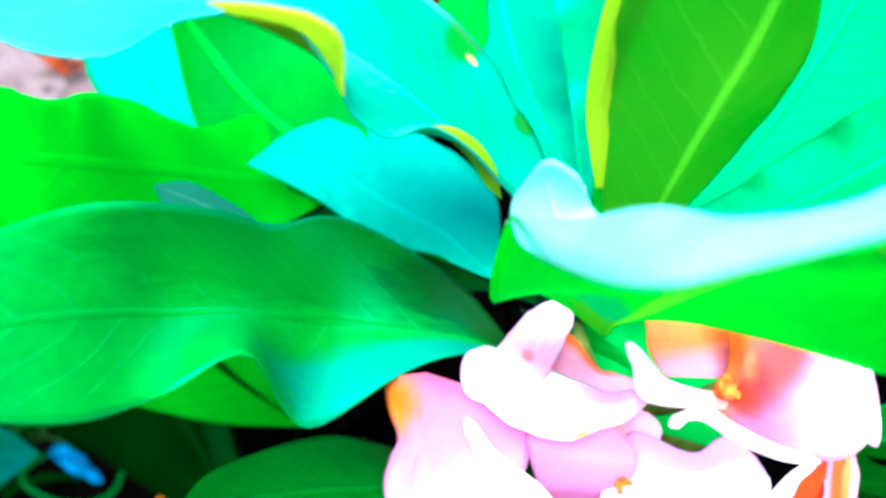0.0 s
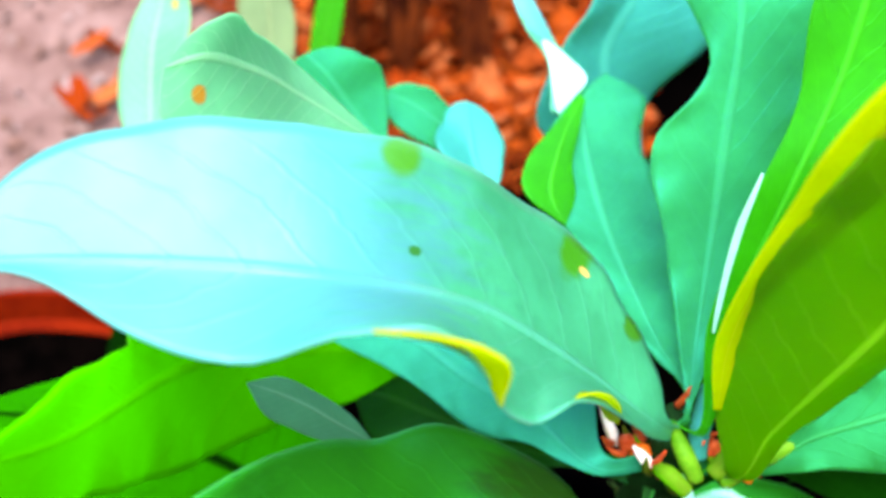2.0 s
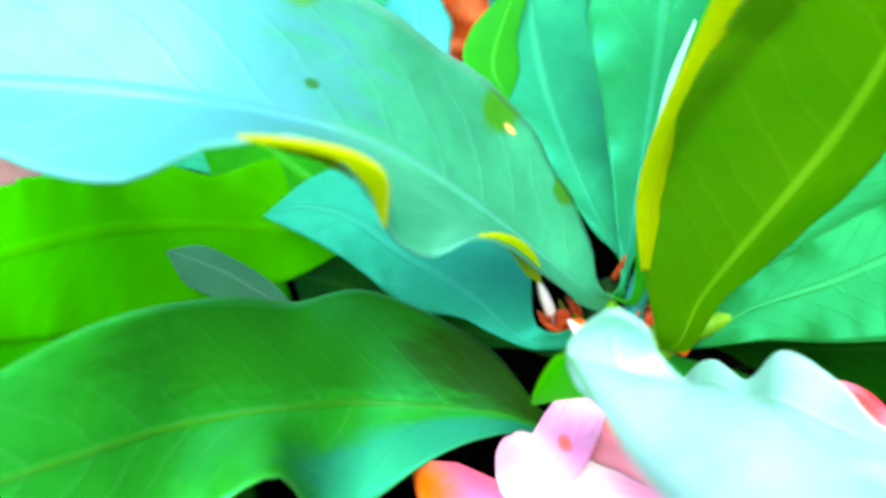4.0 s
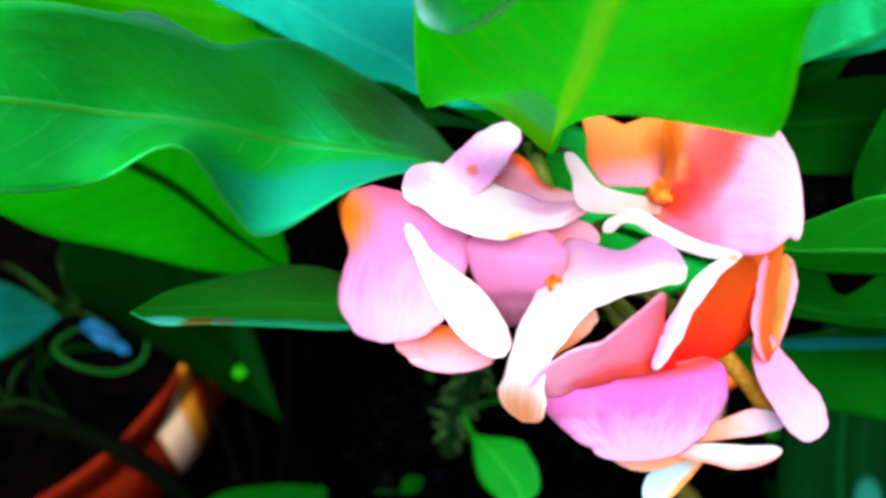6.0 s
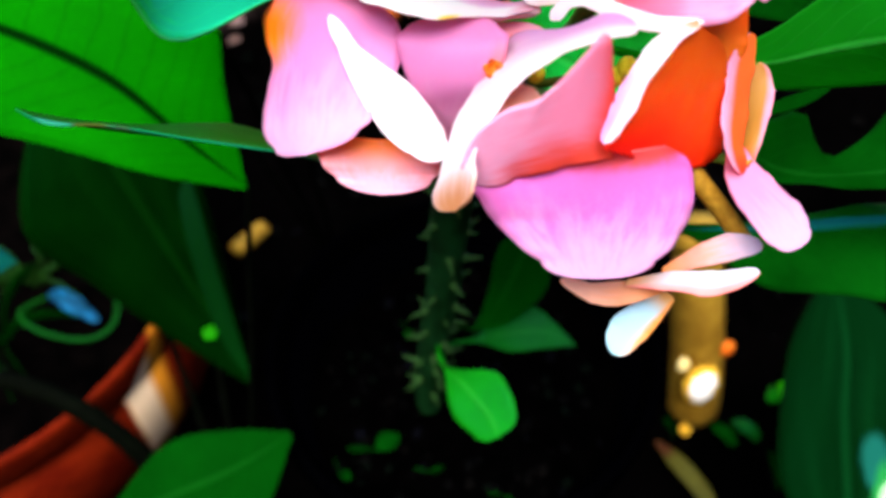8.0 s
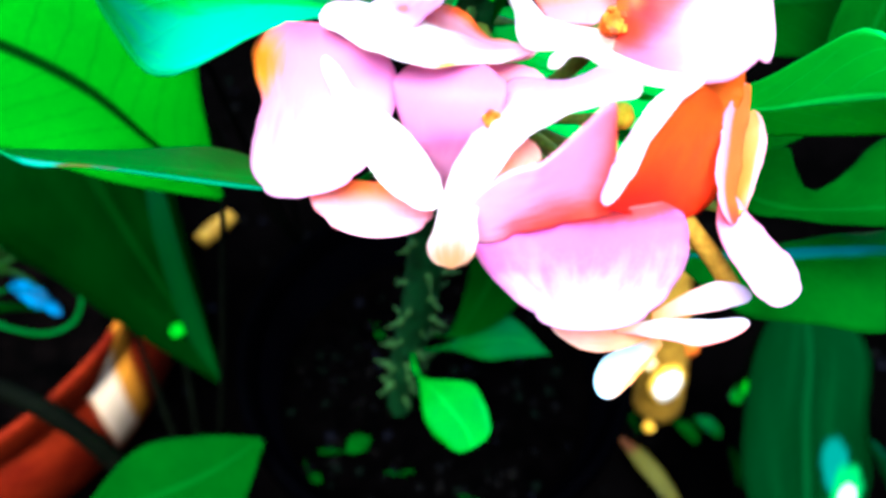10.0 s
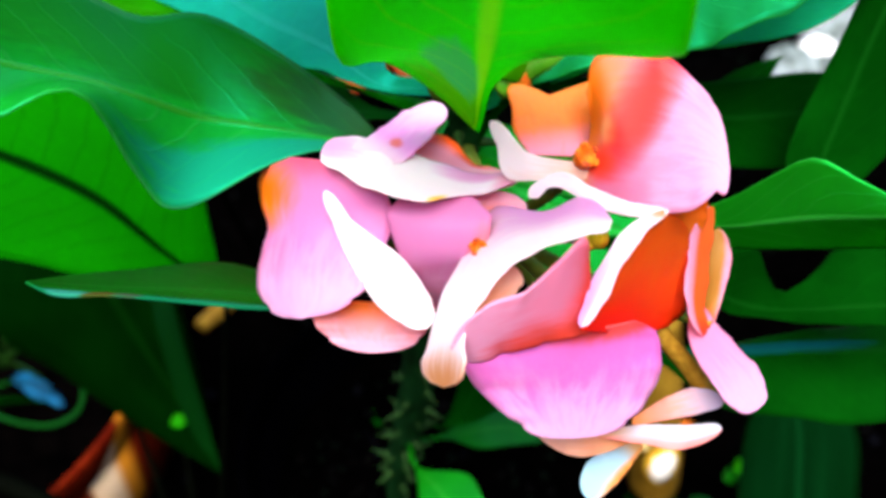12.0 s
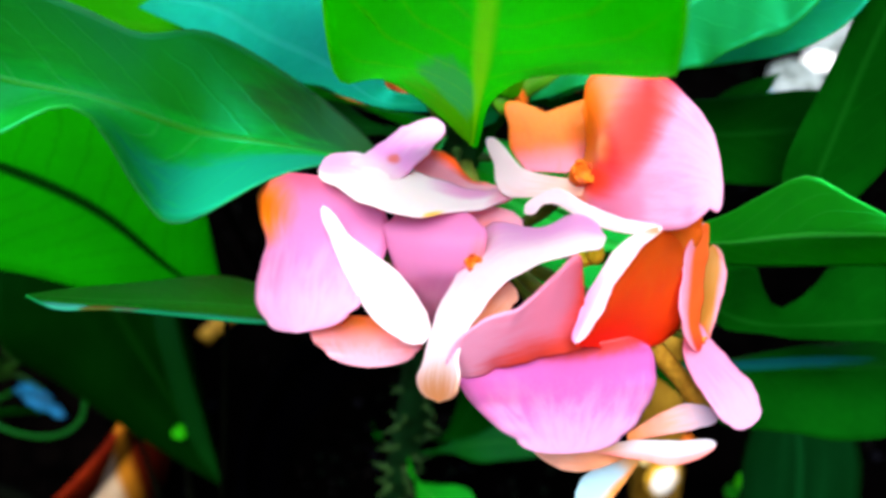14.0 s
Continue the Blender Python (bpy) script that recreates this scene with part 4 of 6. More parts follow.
RL = [
    (0.0613, 0.1444, 0.2946, 0.0017, 47, -0.0000, 0.0017, -133, 0.0000),
    (0.0822, 0.1434, 0.2962, 0.0029, 94, 0.0003, 0.0163, -114, -0.0013),
    (0.1004, 0.1414, 0.2997, 0.0061, 92, 0.0007, 0.0196, -106, -0.0021),
    (0.1245, 0.1381, 0.3047, 0.0089, 86, 0.0015, 0.0204, -106, -0.0026),
    (0.1558, 0.1335, 0.3111, 0.0000, 86, 0.0000, 0.0000, -106, 0.0000)]
RD = [
    (0.0864, 0.1450, 0.3495, 0.0015, -84, 0.0002, 0.0015, 96, -0.0002),
    (0.0925, 0.1556, 0.3660, 0.0086, -89, -0.0054, 0.0118, 125, -0.0029),
    (0.0985, 0.1667, 0.3859, 0.0062, -67, -0.0006, 0.0161, 122, -0.0028),
    (0.1046, 0.1757, 0.4051, 0.0054, -55, 0.0008, 0.0166, 123, -0.0021),
    (0.1122, 0.1841, 0.4264, 0.0000, -55, 0.0000, 0.0000, 123, 0.0000)]
RV = [
    (0.1772, 0.2494, 0.1357, 0.0056, -90, 0.0000, 0.0056, 90, -0.0000),
    (0.1780, 0.2152, 0.1227, 0.0266, -88, 0.0004, 0.0278, 89, -0.0058),
    (0.1722, 0.1845, 0.1122, 0.0294, -90, 0.0051, 0.0286, 90, -0.0049),
    (0.1688, 0.1550, 0.1028, 0.0285, -90, 0.0044, 0.0286, 90, -0.0039),
    (0.1638, 0.1170, 0.0931, 0.0000, -90, 0.0000, 0.0000, 90, 0.0000)]
LS = [
    (-0.1966, 0.3111, 0.2348, 0.0050, -87, -0.0019, 0.0050, 93, 0.0019),
    (-0.1799, 0.2839, 0.1987, 0.0495, -61, 0.0210, 0.0371, 118, 0.0138),
    (-0.1613, 0.2626, 0.1608, 0.0385, -63, 0.0134, 0.0284, 121, 0.0033),
    (-0.1410, 0.2414, 0.1227, 0.0232, -67, 0.0065, 0.0151, 118, 0.0025),
    (-0.1169, 0.2127, 0.0849, 0.0000, -67, 0.0000, 0.0000, 118, 0.0000)]
BT = [
    (-0.0718, 0.1427, 0.1727, 0.0015, 28, 0.0004, 0.0015, -152, -0.0004),
    (-0.0920, 0.1296, 0.1695, 0.0145, 15, -0.0037, 0.0203, -164, -0.0028),
    (-0.1158, 0.1184, 0.1678, 0.0188, 22, -0.0037, 0.0222, -171, -0.0043),
    (-0.1387, 0.1057, 0.1712, 0.0000, 22, 0.0000, 0.0000, -171, 0.0000)]
B1 = [
    (-0.0684, 0.2248, 0.4194, 0.0013, 113, 0.0004, 0.0019, -30, 0.0004),
    (-0.0819, 0.2160, 0.4383, 0.0076, 92, 0.0005, 0.0095, -84, 0.0003),
    (-0.0903, 0.2058, 0.4533, 0.0071, 115, -0.0010, 0.0142, -67, 0.0017),
    (-0.0970, 0.1979, 0.4610, 0.0062, 143, -0.0050, 0.0116, -37, 0.0062),
    (-0.1024, 0.1938, 0.4613, 0.0000, 143, 0.0000, 0.0000, -37, 0.0000)]
B2 = [
    (-0.0668, 0.2572, 0.3881, 0.0005, 89, 0.0015, 0.0012, -50, -0.0012),
    (-0.0783, 0.2627, 0.3999, 0.0133, 137, -0.0004, 0.0124, -51, 0.0019),
    (-0.0852, 0.2657, 0.4093, 0.0111, 143, -0.0035, 0.0081, -25, 0.0029),
    (-0.0906, 0.2680, 0.4141, 0.0000, 143, 0.0000, 0.0000, -25, 0.0000)]
B3 = [
    (-0.0374, 0.2702, 0.3732, 0.0014, 131, 0.0011, 0.0014, -49, -0.0011),
    (-0.0521, 0.2753, 0.3846, 0.0071, 118, 0.0029, 0.0088, -57, 0.0013),
    (-0.0627, 0.2779, 0.3909, 0.0059, 140, -0.0012, 0.0072, -53, 0.0029),
    (-0.0696, 0.2781, 0.3937, 0.0000, 140, 0.0000, 0.0000, -53, 0.0000)]
B4 = [
    (-0.0383, 0.2491, 0.3809, 0.0029, -92, 0.0018, 0.0032, 91, -0.0010),
    (-0.0418, 0.2578, 0.3862, 0.0104, -103, 0.0043, 0.0078, 88, -0.0035),
    (-0.0440, 0.2682, 0.3917, 0.0072, -89, 0.0007, 0.0085, 86, -0.0033),
    (-0.0446, 0.2741, 0.3945, 0.0000, -89, 0.0000, 0.0000, 86, 0.0000)]
B0 = [
    (-0.1531, 0.2896, 0.3490, 0.0040, -89, 0.0004, 0.0040, 91, -0.0004),
    (-0.1565, 0.3111, 0.3620, 0.0113, -87, -0.0012, 0.0137, 113, -0.0008),
    (-0.1578, 0.3318, 0.3743, 0.0092, -89, -0.0007, 0.0148, 107, -0.0032),
    (-0.1539, 0.3530, 0.3872, 0.0000, -89, 0.0000, 0.0000, 107, 0.0000)]
B6 = [
    (-0.1049, 0.3598, 0.3327, 0.0035, -90, -0.0005, 0.0047, 90, 0.0007),
    (-0.1020, 0.3774, 0.3490, 0.0055, -90, -0.0058, 0.0064, 90, 0.0011),
    (-0.0968, 0.3985, 0.3686, 0.0059, -90, -0.0011, 0.0035, 90, 0.0007),
    (-0.0939, 0.4143, 0.3833, 0.0000, -90, 0.0000, 0.0000, 90, 0.0000)]
B7 = [
    (-0.1204, 0.3532, 0.3536, 0.0090, -89, 0.0010, 0.0088, 86, -0.0031),
    (-0.1243, 0.3786, 0.3635, 0.0127, -89, 0.0015, 0.0100, 82, -0.0055),
    (-0.1282, 0.4050, 0.3743, 0.0000, -89, 0.0000, 0.0000, 82, 0.0000)]
X1 = [
    (-0.0931, 0.2221, 0.3629, 0.0014, -145, 0.0010, 0.0008, 35, -0.0004),
    (-0.1083, 0.2319, 0.3715, 0.0062, 31, -0.0042, 0.0133, 211, 0.0049),
    (-0.1194, 0.2441, 0.3825, 0.0119, 23, -0.0003, 0.0149, 203, 0.0018),
    (-0.1273, 0.2612, 0.3980, 0.0000, 23, 0.0000, 0.0000, 203, 0.0000)]
GM = [
    (-0.0416, 0.1808, 0.3734, 0.0004, 175, 0.0012, 0.0015, -0, -0.0007),
    (-0.0605, 0.1998, 0.3797, 0.0173, 142, -0.0003, 0.0123, -35, 0.0015),
    (-0.0790, 0.2114, 0.3881, 0.0220, 153, -0.0048, 0.0140, -27, -0.0057),
    (-0.0910, 0.2212, 0.3989, 0.0239, 158, -0.0007, 0.0140, -30, -0.0150),
    (-0.1009, 0.2283, 0.4139, 0.0000, 158, 0.0000, 0.0000, -30, 0.0000)]
BF = [
    (-0.0602, 0.1316, 0.4671, 0.0000, -33, 0.0000, 0.0000, 150, 0.0000),
    (-0.0550, 0.1331, 0.4646, 0.0029, -33, -0.0009, 0.0029, 150, 0.0010),
    (-0.0507, 0.1337, 0.4626, 0.0050, -35, -0.0011, 0.0050, 147, 0.0012),
    (-0.0467, 0.1333, 0.4610, 0.0060, -38, -0.0015, 0.0060, 147, 0.0019),
    (-0.0442, 0.1324, 0.4589, 0.0059, -46, -0.0021, 0.0048, 142, 0.0026),
    (-0.0431, 0.1296, 0.4537, 0.0000, -46, 0.0000, 0.0000, 142, 0.0000)]
YF = [
    (0.0037, 0.1584, 0.4093, 0.0007, -1, 0.0001, 0.0008, 179, -0.0001),
    (0.0009, 0.1598, 0.4296, 0.0030, -23, 0.0004, 0.0027, 165, -0.0009),
    (0.0013, 0.1598, 0.4473, 0.0040, -27, 0.0009, 0.0030, 168, -0.0006),
    (0.0029, 0.1574, 0.4628, 0.0039, -1, 0.0018, 0.0049, 178, -0.0003),
    (0.0057, 0.1568, 0.4759, 0.0057, -7, 0.0005, 0.0066, 180, 0.0006),
    (0.0092, 0.1572, 0.4865, 0.0051, -1, -0.0005, 0.0059, 183, 0.0006),
    (0.0131, 0.1585, 0.5000, 0.0000, -1, 0.0000, 0.0000, 183, 0.0000)]
PIN = [
    (-0.0074, 0.1528, 0.2017, 0.0030, -31, -0.0008, 0.0027, 147, 0.0011),
    (-0.0038, 0.1484, 0.2037, 0.0072, -31, -0.0011, 0.0102, 155, 0.0061),
    (0.0021, 0.1410, 0.2037, 0.0107, -34, -0.0011, 0.0117, 146, 0.0043),
    (0.0067, 0.1352, 0.2028, 0.0092, -33, 0.0002, 0.0092, 147, 0.0027),
    (0.0100, 0.1283, 0.2009, 0.0000, -33, 0.0000, 0.0000, 147, 0.0000)]
SG1 = [
    (0.0027, 0.1792, 0.1853, 0.0017, 136, -0.0001, 0.0016, -38, -0.0003),
    (0.0151, 0.1786, 0.1904, 0.0098, 152, 0.0000, 0.0074, -23, -0.0008),
    (0.0274, 0.1787, 0.1923, 0.0087, 151, -0.0034, 0.0072, -23, 0.0009),
    (0.0409, 0.1730, 0.1906, 0.0000, 151, 0.0000, 0.0000, -23, 0.0000)]
SG2 = [
    (0.0027, 0.1799, 0.1923, 0.0023, 22, -0.0007, 0.0023, -158, 0.0007),
    (0.0116, 0.1869, 0.2039, 0.0059, 30, -0.0011, 0.0110, -149, -0.0010),
    (0.0181, 0.1944, 0.2160, 0.0097, 24, 0.0029, 0.0137, -160, -0.0012),
    (0.0244, 0.2032, 0.2292, 0.0000, 24, 0.0000, 0.0000, -160, 0.0000)]
F1A = [
    (-0.0240, 0.1257, 0.3885, 0.0000, 20, 0.0000, 0.0000, -161, 0.0000),
    (-0.0197, 0.1274, 0.3867, 0.0083, 20, -0.0012, 0.0092, -161, 0.0006),
    (-0.0117, 0.1228, 0.3866, 0.0105, 24, 0.0016, 0.0128, -158, -0.0035),
    (-0.0031, 0.1215, 0.3851, 0.0100, 21, -0.0017, 0.0107, -161, 0.0011),
    (0.0050, 0.1219, 0.3834, 0.0048, 17, -0.0032, 0.0053, -164, 0.0024),
    (0.0155, 0.1279, 0.3797, 0.0000, 17, 0.0000, 0.0000, -164, 0.0000)]
F1B = [
    (-0.0161, 0.1261, 0.3856, 0.0052, 178, 0.0027, 0.0038, 7, 0.0003),
    (-0.0137, 0.1291, 0.3846, 0.0062, 181, 0.0028, 0.0050, 2, -0.0007),
    (-0.0110, 0.1341, 0.3831, 0.0058, 187, 0.0030, 0.0060, 5, -0.0024),
    (-0.0080, 0.1401, 0.3817, 0.0052, 185, 0.0029, 0.0063, 10, -0.0033),
    (-0.0048, 0.1462, 0.3806, 0.0039, 184, 0.0012, 0.0060, 12, -0.0022),
    (-0.0003, 0.1514, 0.3803, 0.0000, 184, 0.0000, 0.0000, 12, 0.0000)]
F1C = [
    (-0.0070, 0.1360, 0.3799, 0.0079, 106, 0.0086, 0.0059, -70, -0.0054),
    (-0.0006, 0.1390, 0.3762, 0.0106, 105, 0.0011, 0.0110, -73, -0.0015),
    (0.0054, 0.1344, 0.3758, 0.0045, 110, -0.0003, 0.0095, -69, 0.0022),
    (0.0161, 0.1322, 0.3755, 0.0000, 110, 0.0000, 0.0000, -69, 0.0000)]
L1 = [
    (-0.0225, 0.1246, 0.3872, 0.0108, -129, 0.0021, 0.0081, 82, 0.0006),
    (-0.0239, 0.1218, 0.3836, 0.0199, -134, 0.0030, 0.0126, 86, -0.0020),
    (-0.0253, 0.1188, 0.3796, 0.0190, -134, 0.0026, 0.0152, 87, -0.0025),
    (-0.0262, 0.1164, 0.3770, 0.0134, -131, 0.0018, 0.0157, 82, -0.0015),
    (-0.0270, 0.1126, 0.3740, 0.0160, -134, 0.0008, 0.0147, 75, -0.0001),
    (-0.0275, 0.1082, 0.3707, 0.0172, -136, -0.0004, 0.0134, 69, -0.0002),
    (-0.0277, 0.1042, 0.3686, 0.0124, -137, 0.0003, 0.0114, 65, -0.0009),
    (-0.0279, 0.1017, 0.3667, 0.0000, -137, 0.0000, 0.0000, 65, 0.0000)]
L2 = [
    (-0.0228, 0.1191, 0.3849, 0.0000, -34, 0.0000, 0.0000, 150, 0.0000),
    (-0.0199, 0.1152, 0.3814, 0.0018, -34, -0.0004, 0.0015, 150, 0.0013),
    (-0.0159, 0.1105, 0.3789, 0.0036, -40, -0.0007, 0.0030, 171, 0.0007),
    (-0.0112, 0.1057, 0.3760, 0.0048, -34, -0.0013, 0.0048, 177, 0.0003),
    (-0.0071, 0.1014, 0.3728, 0.0046, -27, -0.0011, 0.0048, 180, 0.0007),
    (-0.0046, 0.0995, 0.3703, 0.0034, -7, -0.0010, 0.0035, 175, 0.0001),
    (-0.0028, 0.0975, 0.3690, 0.0000, -7, 0.0000, 0.0000, 175, 0.0000)]
L3 = [
    (-0.0156, 0.1064, 0.3661, 0.0110, -88, -0.0011, 0.0112, 97, 0.0005),
    (-0.0156, 0.1037, 0.3631, 0.0105, -83, -0.0013, 0.0122, 96, 0.0013),
    (-0.0153, 0.1013, 0.3604, 0.0076, -84, -0.0020, 0.0102, 96, 0.0018),
    (-0.0146, 0.0994, 0.3582, 0.0000, -84, 0.0000, 0.0000, 96, 0.0000)]
F4U = [
    (-0.0007, 0.1202, 0.3837, 0.0000, -101, 0.0000, 0.0000, 77, 0.0000),
    (-0.0007, 0.1169, 0.3836, 0.0087, -101, -0.0011, 0.0082, 77, 0.0024),
    (-0.0007, 0.1117, 0.3825, 0.0106, -112, -0.0007, 0.0099, 76, 0.0005),
    (-0.0008, 0.1094, 0.3787, 0.0089, -113, 0.0025, 0.0087, 75, -0.0012),
    (-0.0017, 0.1099, 0.3699, 0.0050, -104, 0.0033, 0.0064, 75, -0.0041),
    (-0.0029, 0.1129, 0.3552, 0.0000, -104, 0.0000, 0.0000, 75, 0.0000)]
F4V = [
    (0.0293, 0.1023, 0.3937, 0.0000, -20, 0.0000, 0.0000, 159, 0.0000),
    (0.0257, 0.1043, 0.3924, 0.0090, -20, 0.0033, 0.0068, 159, -0.0021),
    (0.0186, 0.1041, 0.3903, 0.0069, -22, 0.0010, 0.0086, 157, -0.0009),
    (0.0111, 0.1053, 0.3854, 0.0163, -28, 0.0011, 0.0110, 151, -0.0003),
    (0.0055, 0.1006, 0.3822, 0.0079, -44, -0.0002, 0.0114, 135, 0.0028),
    (0.0020, 0.0942, 0.3792, 0.0075, -55, -0.0002, 0.0083, 125, 0.0018),
    (0.0003, 0.0884, 0.3766, 0.0085, -61, 0.0001, 0.0092, 118, 0.0009),
    (-0.0003, 0.0847, 0.3745, 0.0096, -68, -0.0033, 0.0101, 112, 0.0031),
    (0.0002, 0.0808, 0.3744, 0.0000, -68, 0.0000, 0.0000, 112, 0.0000)]
F4W = [
    (0.0044, 0.0954, 0.3777, 0.0030, -18, -0.0003, 0.0030, 162, 0.0012),
    (0.0096, 0.0981, 0.3801, 0.0031, -34, 0.0003, 0.0041, 171, 0.0018),
    (0.0127, 0.1006, 0.3811, 0.0026, -18, 0.0004, 0.0024, 163, -0.0004),
    (0.0144, 0.1007, 0.3811, 0.0000, -18, 0.0000, 0.0000, 163, 0.0000)]
F2A = [
    (0.0292, 0.1298, 0.3903, 0.0079, 100, 0.0013, 0.0106, -51, -0.0021),
    (0.0322, 0.1254, 0.3950, 0.0146, 137, -0.0043, 0.0136, -49, -0.0003),
    (0.0369, 0.1241, 0.3960, 0.0162, 146, -0.0025, 0.0162, -33, 0.0022),
    (0.0417, 0.1223, 0.3968, 0.0149, 145, -0.0045, 0.0150, -34, 0.0044),
    (0.0463, 0.1198, 0.3973, 0.0109, 145, -0.0063, 0.0116, -35, 0.0061),
    (0.0496, 0.1170, 0.3971, 0.0059, 148, -0.0063, 0.0055, -30, 0.0056),
    (0.0517, 0.1133, 0.3956, 0.0000, 148, 0.0000, 0.0000, -30, 0.0000)]
F2B = [
    (0.0236, 0.1296, 0.3843, 0.0058, 178, 0.0005, 0.0085, -2, -0.0009),
    (0.0231, 0.1347, 0.3869, 0.0086, 179, 0.0004, 0.0098, -1, -0.0005),
    (0.0223, 0.1384, 0.3888, 0.0077, 185, 0.0025, 0.0108, 5, -0.0015),
    (0.0210, 0.1408, 0.3901, 0.0064, 162, -0.0005, 0.0072, -18, 0.0100),
    (0.0220, 0.1415, 0.3904, 0.0000, 162, 0.0000, 0.0000, -18, 0.0000)]
F2C = [
    (0.0098, 0.1349, 0.3891, 0.0000, -61, 0.0000, 0.0000, 122, 0.0000),
    (0.0120, 0.1310, 0.3872, 0.0016, -61, -0.0004, 0.0022, 122, 0.0006),
    (0.0152, 0.1264, 0.3853, 0.0041, -62, -0.0014, 0.0028, 123, 0.0003),
    (0.0224, 0.1233, 0.3865, 0.0024, -53, -0.0016, 0.0018, 130, 0.0002),
    (0.0289, 0.1229, 0.3863, 0.0015, -47, -0.0001, 0.0012, 133, 0.0004),
    (0.0323, 0.1233, 0.3856, 0.0000, -47, 0.0000, 0.0000, 133, 0.0000)]
F2D = [
    (0.0173, 0.1184, 0.3833, 0.0000, 33, 0.0000, 0.0000, -145, 0.0000),
    (0.0183, 0.1196, 0.3857, 0.0006, 33, -0.0012, 0.0018, -145, 0.0006),
    (0.0217, 0.1193, 0.3875, 0.0013, 37, 0.0001, 0.0015, -143, 0.0002),
    (0.0278, 0.1157, 0.3869, 0.0015, 33, -0.0001, 0.0016, -146, 0.0000),
    (0.0344, 0.1112, 0.3876, 0.0013, 44, -0.0000, 0.0013, -135, -0.0003),
    (0.0407, 0.1073, 0.3907, 0.0000, 44, 0.0000, 0.0000, -135, 0.0000)]
F3A = [
    (0.0305, 0.0929, 0.3760, 0.0030, -173, 0.0037, 0.0030, 11, -0.0042),
    (0.0260, 0.0913, 0.3734, 0.0202, -181, 0.0105, 0.0116, 1, -0.0078),
    (0.0252, 0.0885, 0.3682, 0.0216, -168, -0.0003, 0.0163, 11, -0.0019),
    (0.0250, 0.0859, 0.3629, 0.0167, -168, -0.0010, 0.0154, 12, 0.0003),
    (0.0249, 0.0837, 0.3586, 0.0104, -167, -0.0006, 0.0107, 12, 0.0012),
    (0.0249, 0.0819, 0.3551, 0.0000, -167, 0.0000, 0.0000, 12, 0.0000)]
F3B = [
    (0.0261, 0.0927, 0.3804, 0.0046, -27, -0.0014, 0.0080, 162, 0.0043),
    (0.0211, 0.0908, 0.3828, 0.0066, -13, -0.0019, 0.0167, 169, 0.0014),
    (0.0159, 0.0888, 0.3831, 0.0074, -2, -0.0005, 0.0106, 175, -0.0017),
    (0.0102, 0.0870, 0.3826, 0.0072, 3, 0.0006, 0.0079, 178, -0.0037),
    (0.0052, 0.0858, 0.3816, 0.0068, 3, 0.0004, 0.0067, 180, -0.0034),
    (0.0013, 0.0851, 0.3802, 0.0000, 3, 0.0000, 0.0000, 180, 0.0000)]
F3C = [
    (0.0298, 0.0924, 0.3746, 0.0073, -156, -0.0058, 0.0111, 25, 0.0086),
    (0.0345, 0.0993, 0.3756, 0.0086, -152, -0.0084, 0.0208, 29, 0.0105),
    (0.0382, 0.1042, 0.3778, 0.0091, -142, -0.0040, 0.0197, 39, 0.0047),
    (0.0409, 0.1080, 0.3823, 0.0072, -130, 0.0004, 0.0105, 49, -0.0015),
    (0.0417, 0.1095, 0.3879, 0.0000, -130, 0.0000, 0.0000, 49, 0.0000)]
F3D = [
    (0.0237, 0.0878, 0.3824, 0.0000, 139, 0.0000, 0.0000, -41, 0.0000),
    (0.0258, 0.0914, 0.3843, 0.0015, 139, -0.0006, 0.0018, -41, 0.0006),
    (0.0302, 0.0985, 0.3879, 0.0018, 137, -0.0007, 0.0018, -43, 0.0004),
    (0.0356, 0.1049, 0.3903, 0.0012, 134, -0.0012, 0.0015, -45, 0.0012),
    (0.0405, 0.1082, 0.3904, 0.0000, 134, 0.0000, 0.0000, -45, 0.0000)]
F3E = [
    (0.0476, 0.1198, 0.3830, 0.0057, -68, 0.0011, 0.0050, 112, -0.0012),
    (0.0476, 0.1174, 0.3790, 0.0032, -68, 0.0008, 0.0056, 111, 0.0004),
    (0.0477, 0.1151, 0.3749, 0.0014, -69, 0.0004, 0.0037, 111, -0.0002),
    (0.0479, 0.1120, 0.3698, 0.0000, -69, 0.0000, 0.0000, 111, 0.0000)]
F5A = [
    (0.0522, 0.1014, 0.3613, 0.0000, -134, 0.0000, 0.0000, 47, 0.0000),
    (0.0503, 0.1048, 0.3664, 0.0031, -134, 0.0007, 0.0033, 47, -0.0007),
    (0.0507, 0.1108, 0.3712, 0.0037, -134, -0.0007, 0.0043, 47, 0.0010),
    (0.0522, 0.1173, 0.3748, 0.0031, -135, -0.0014, 0.0035, 46, 0.0022),
    (0.0542, 0.1226, 0.3770, 0.0000, -135, 0.0000, 0.0000, 46, 0.0000)]
F5B = [
    (0.0547, 0.1059, 0.3598, 0.0013, -42, -0.0000, 0.0011, 90, 0.0003),
    (0.0571, 0.1147, 0.3638, 0.0029, -43, -0.0005, 0.0025, 119, 0.0011),
    (0.0583, 0.1211, 0.3670, 0.0023, -63, -0.0007, 0.0021, 116, -0.0007),
    (0.0581, 0.1236, 0.3694, 0.0000, -63, 0.0000, 0.0000, 116, 0.0000)]
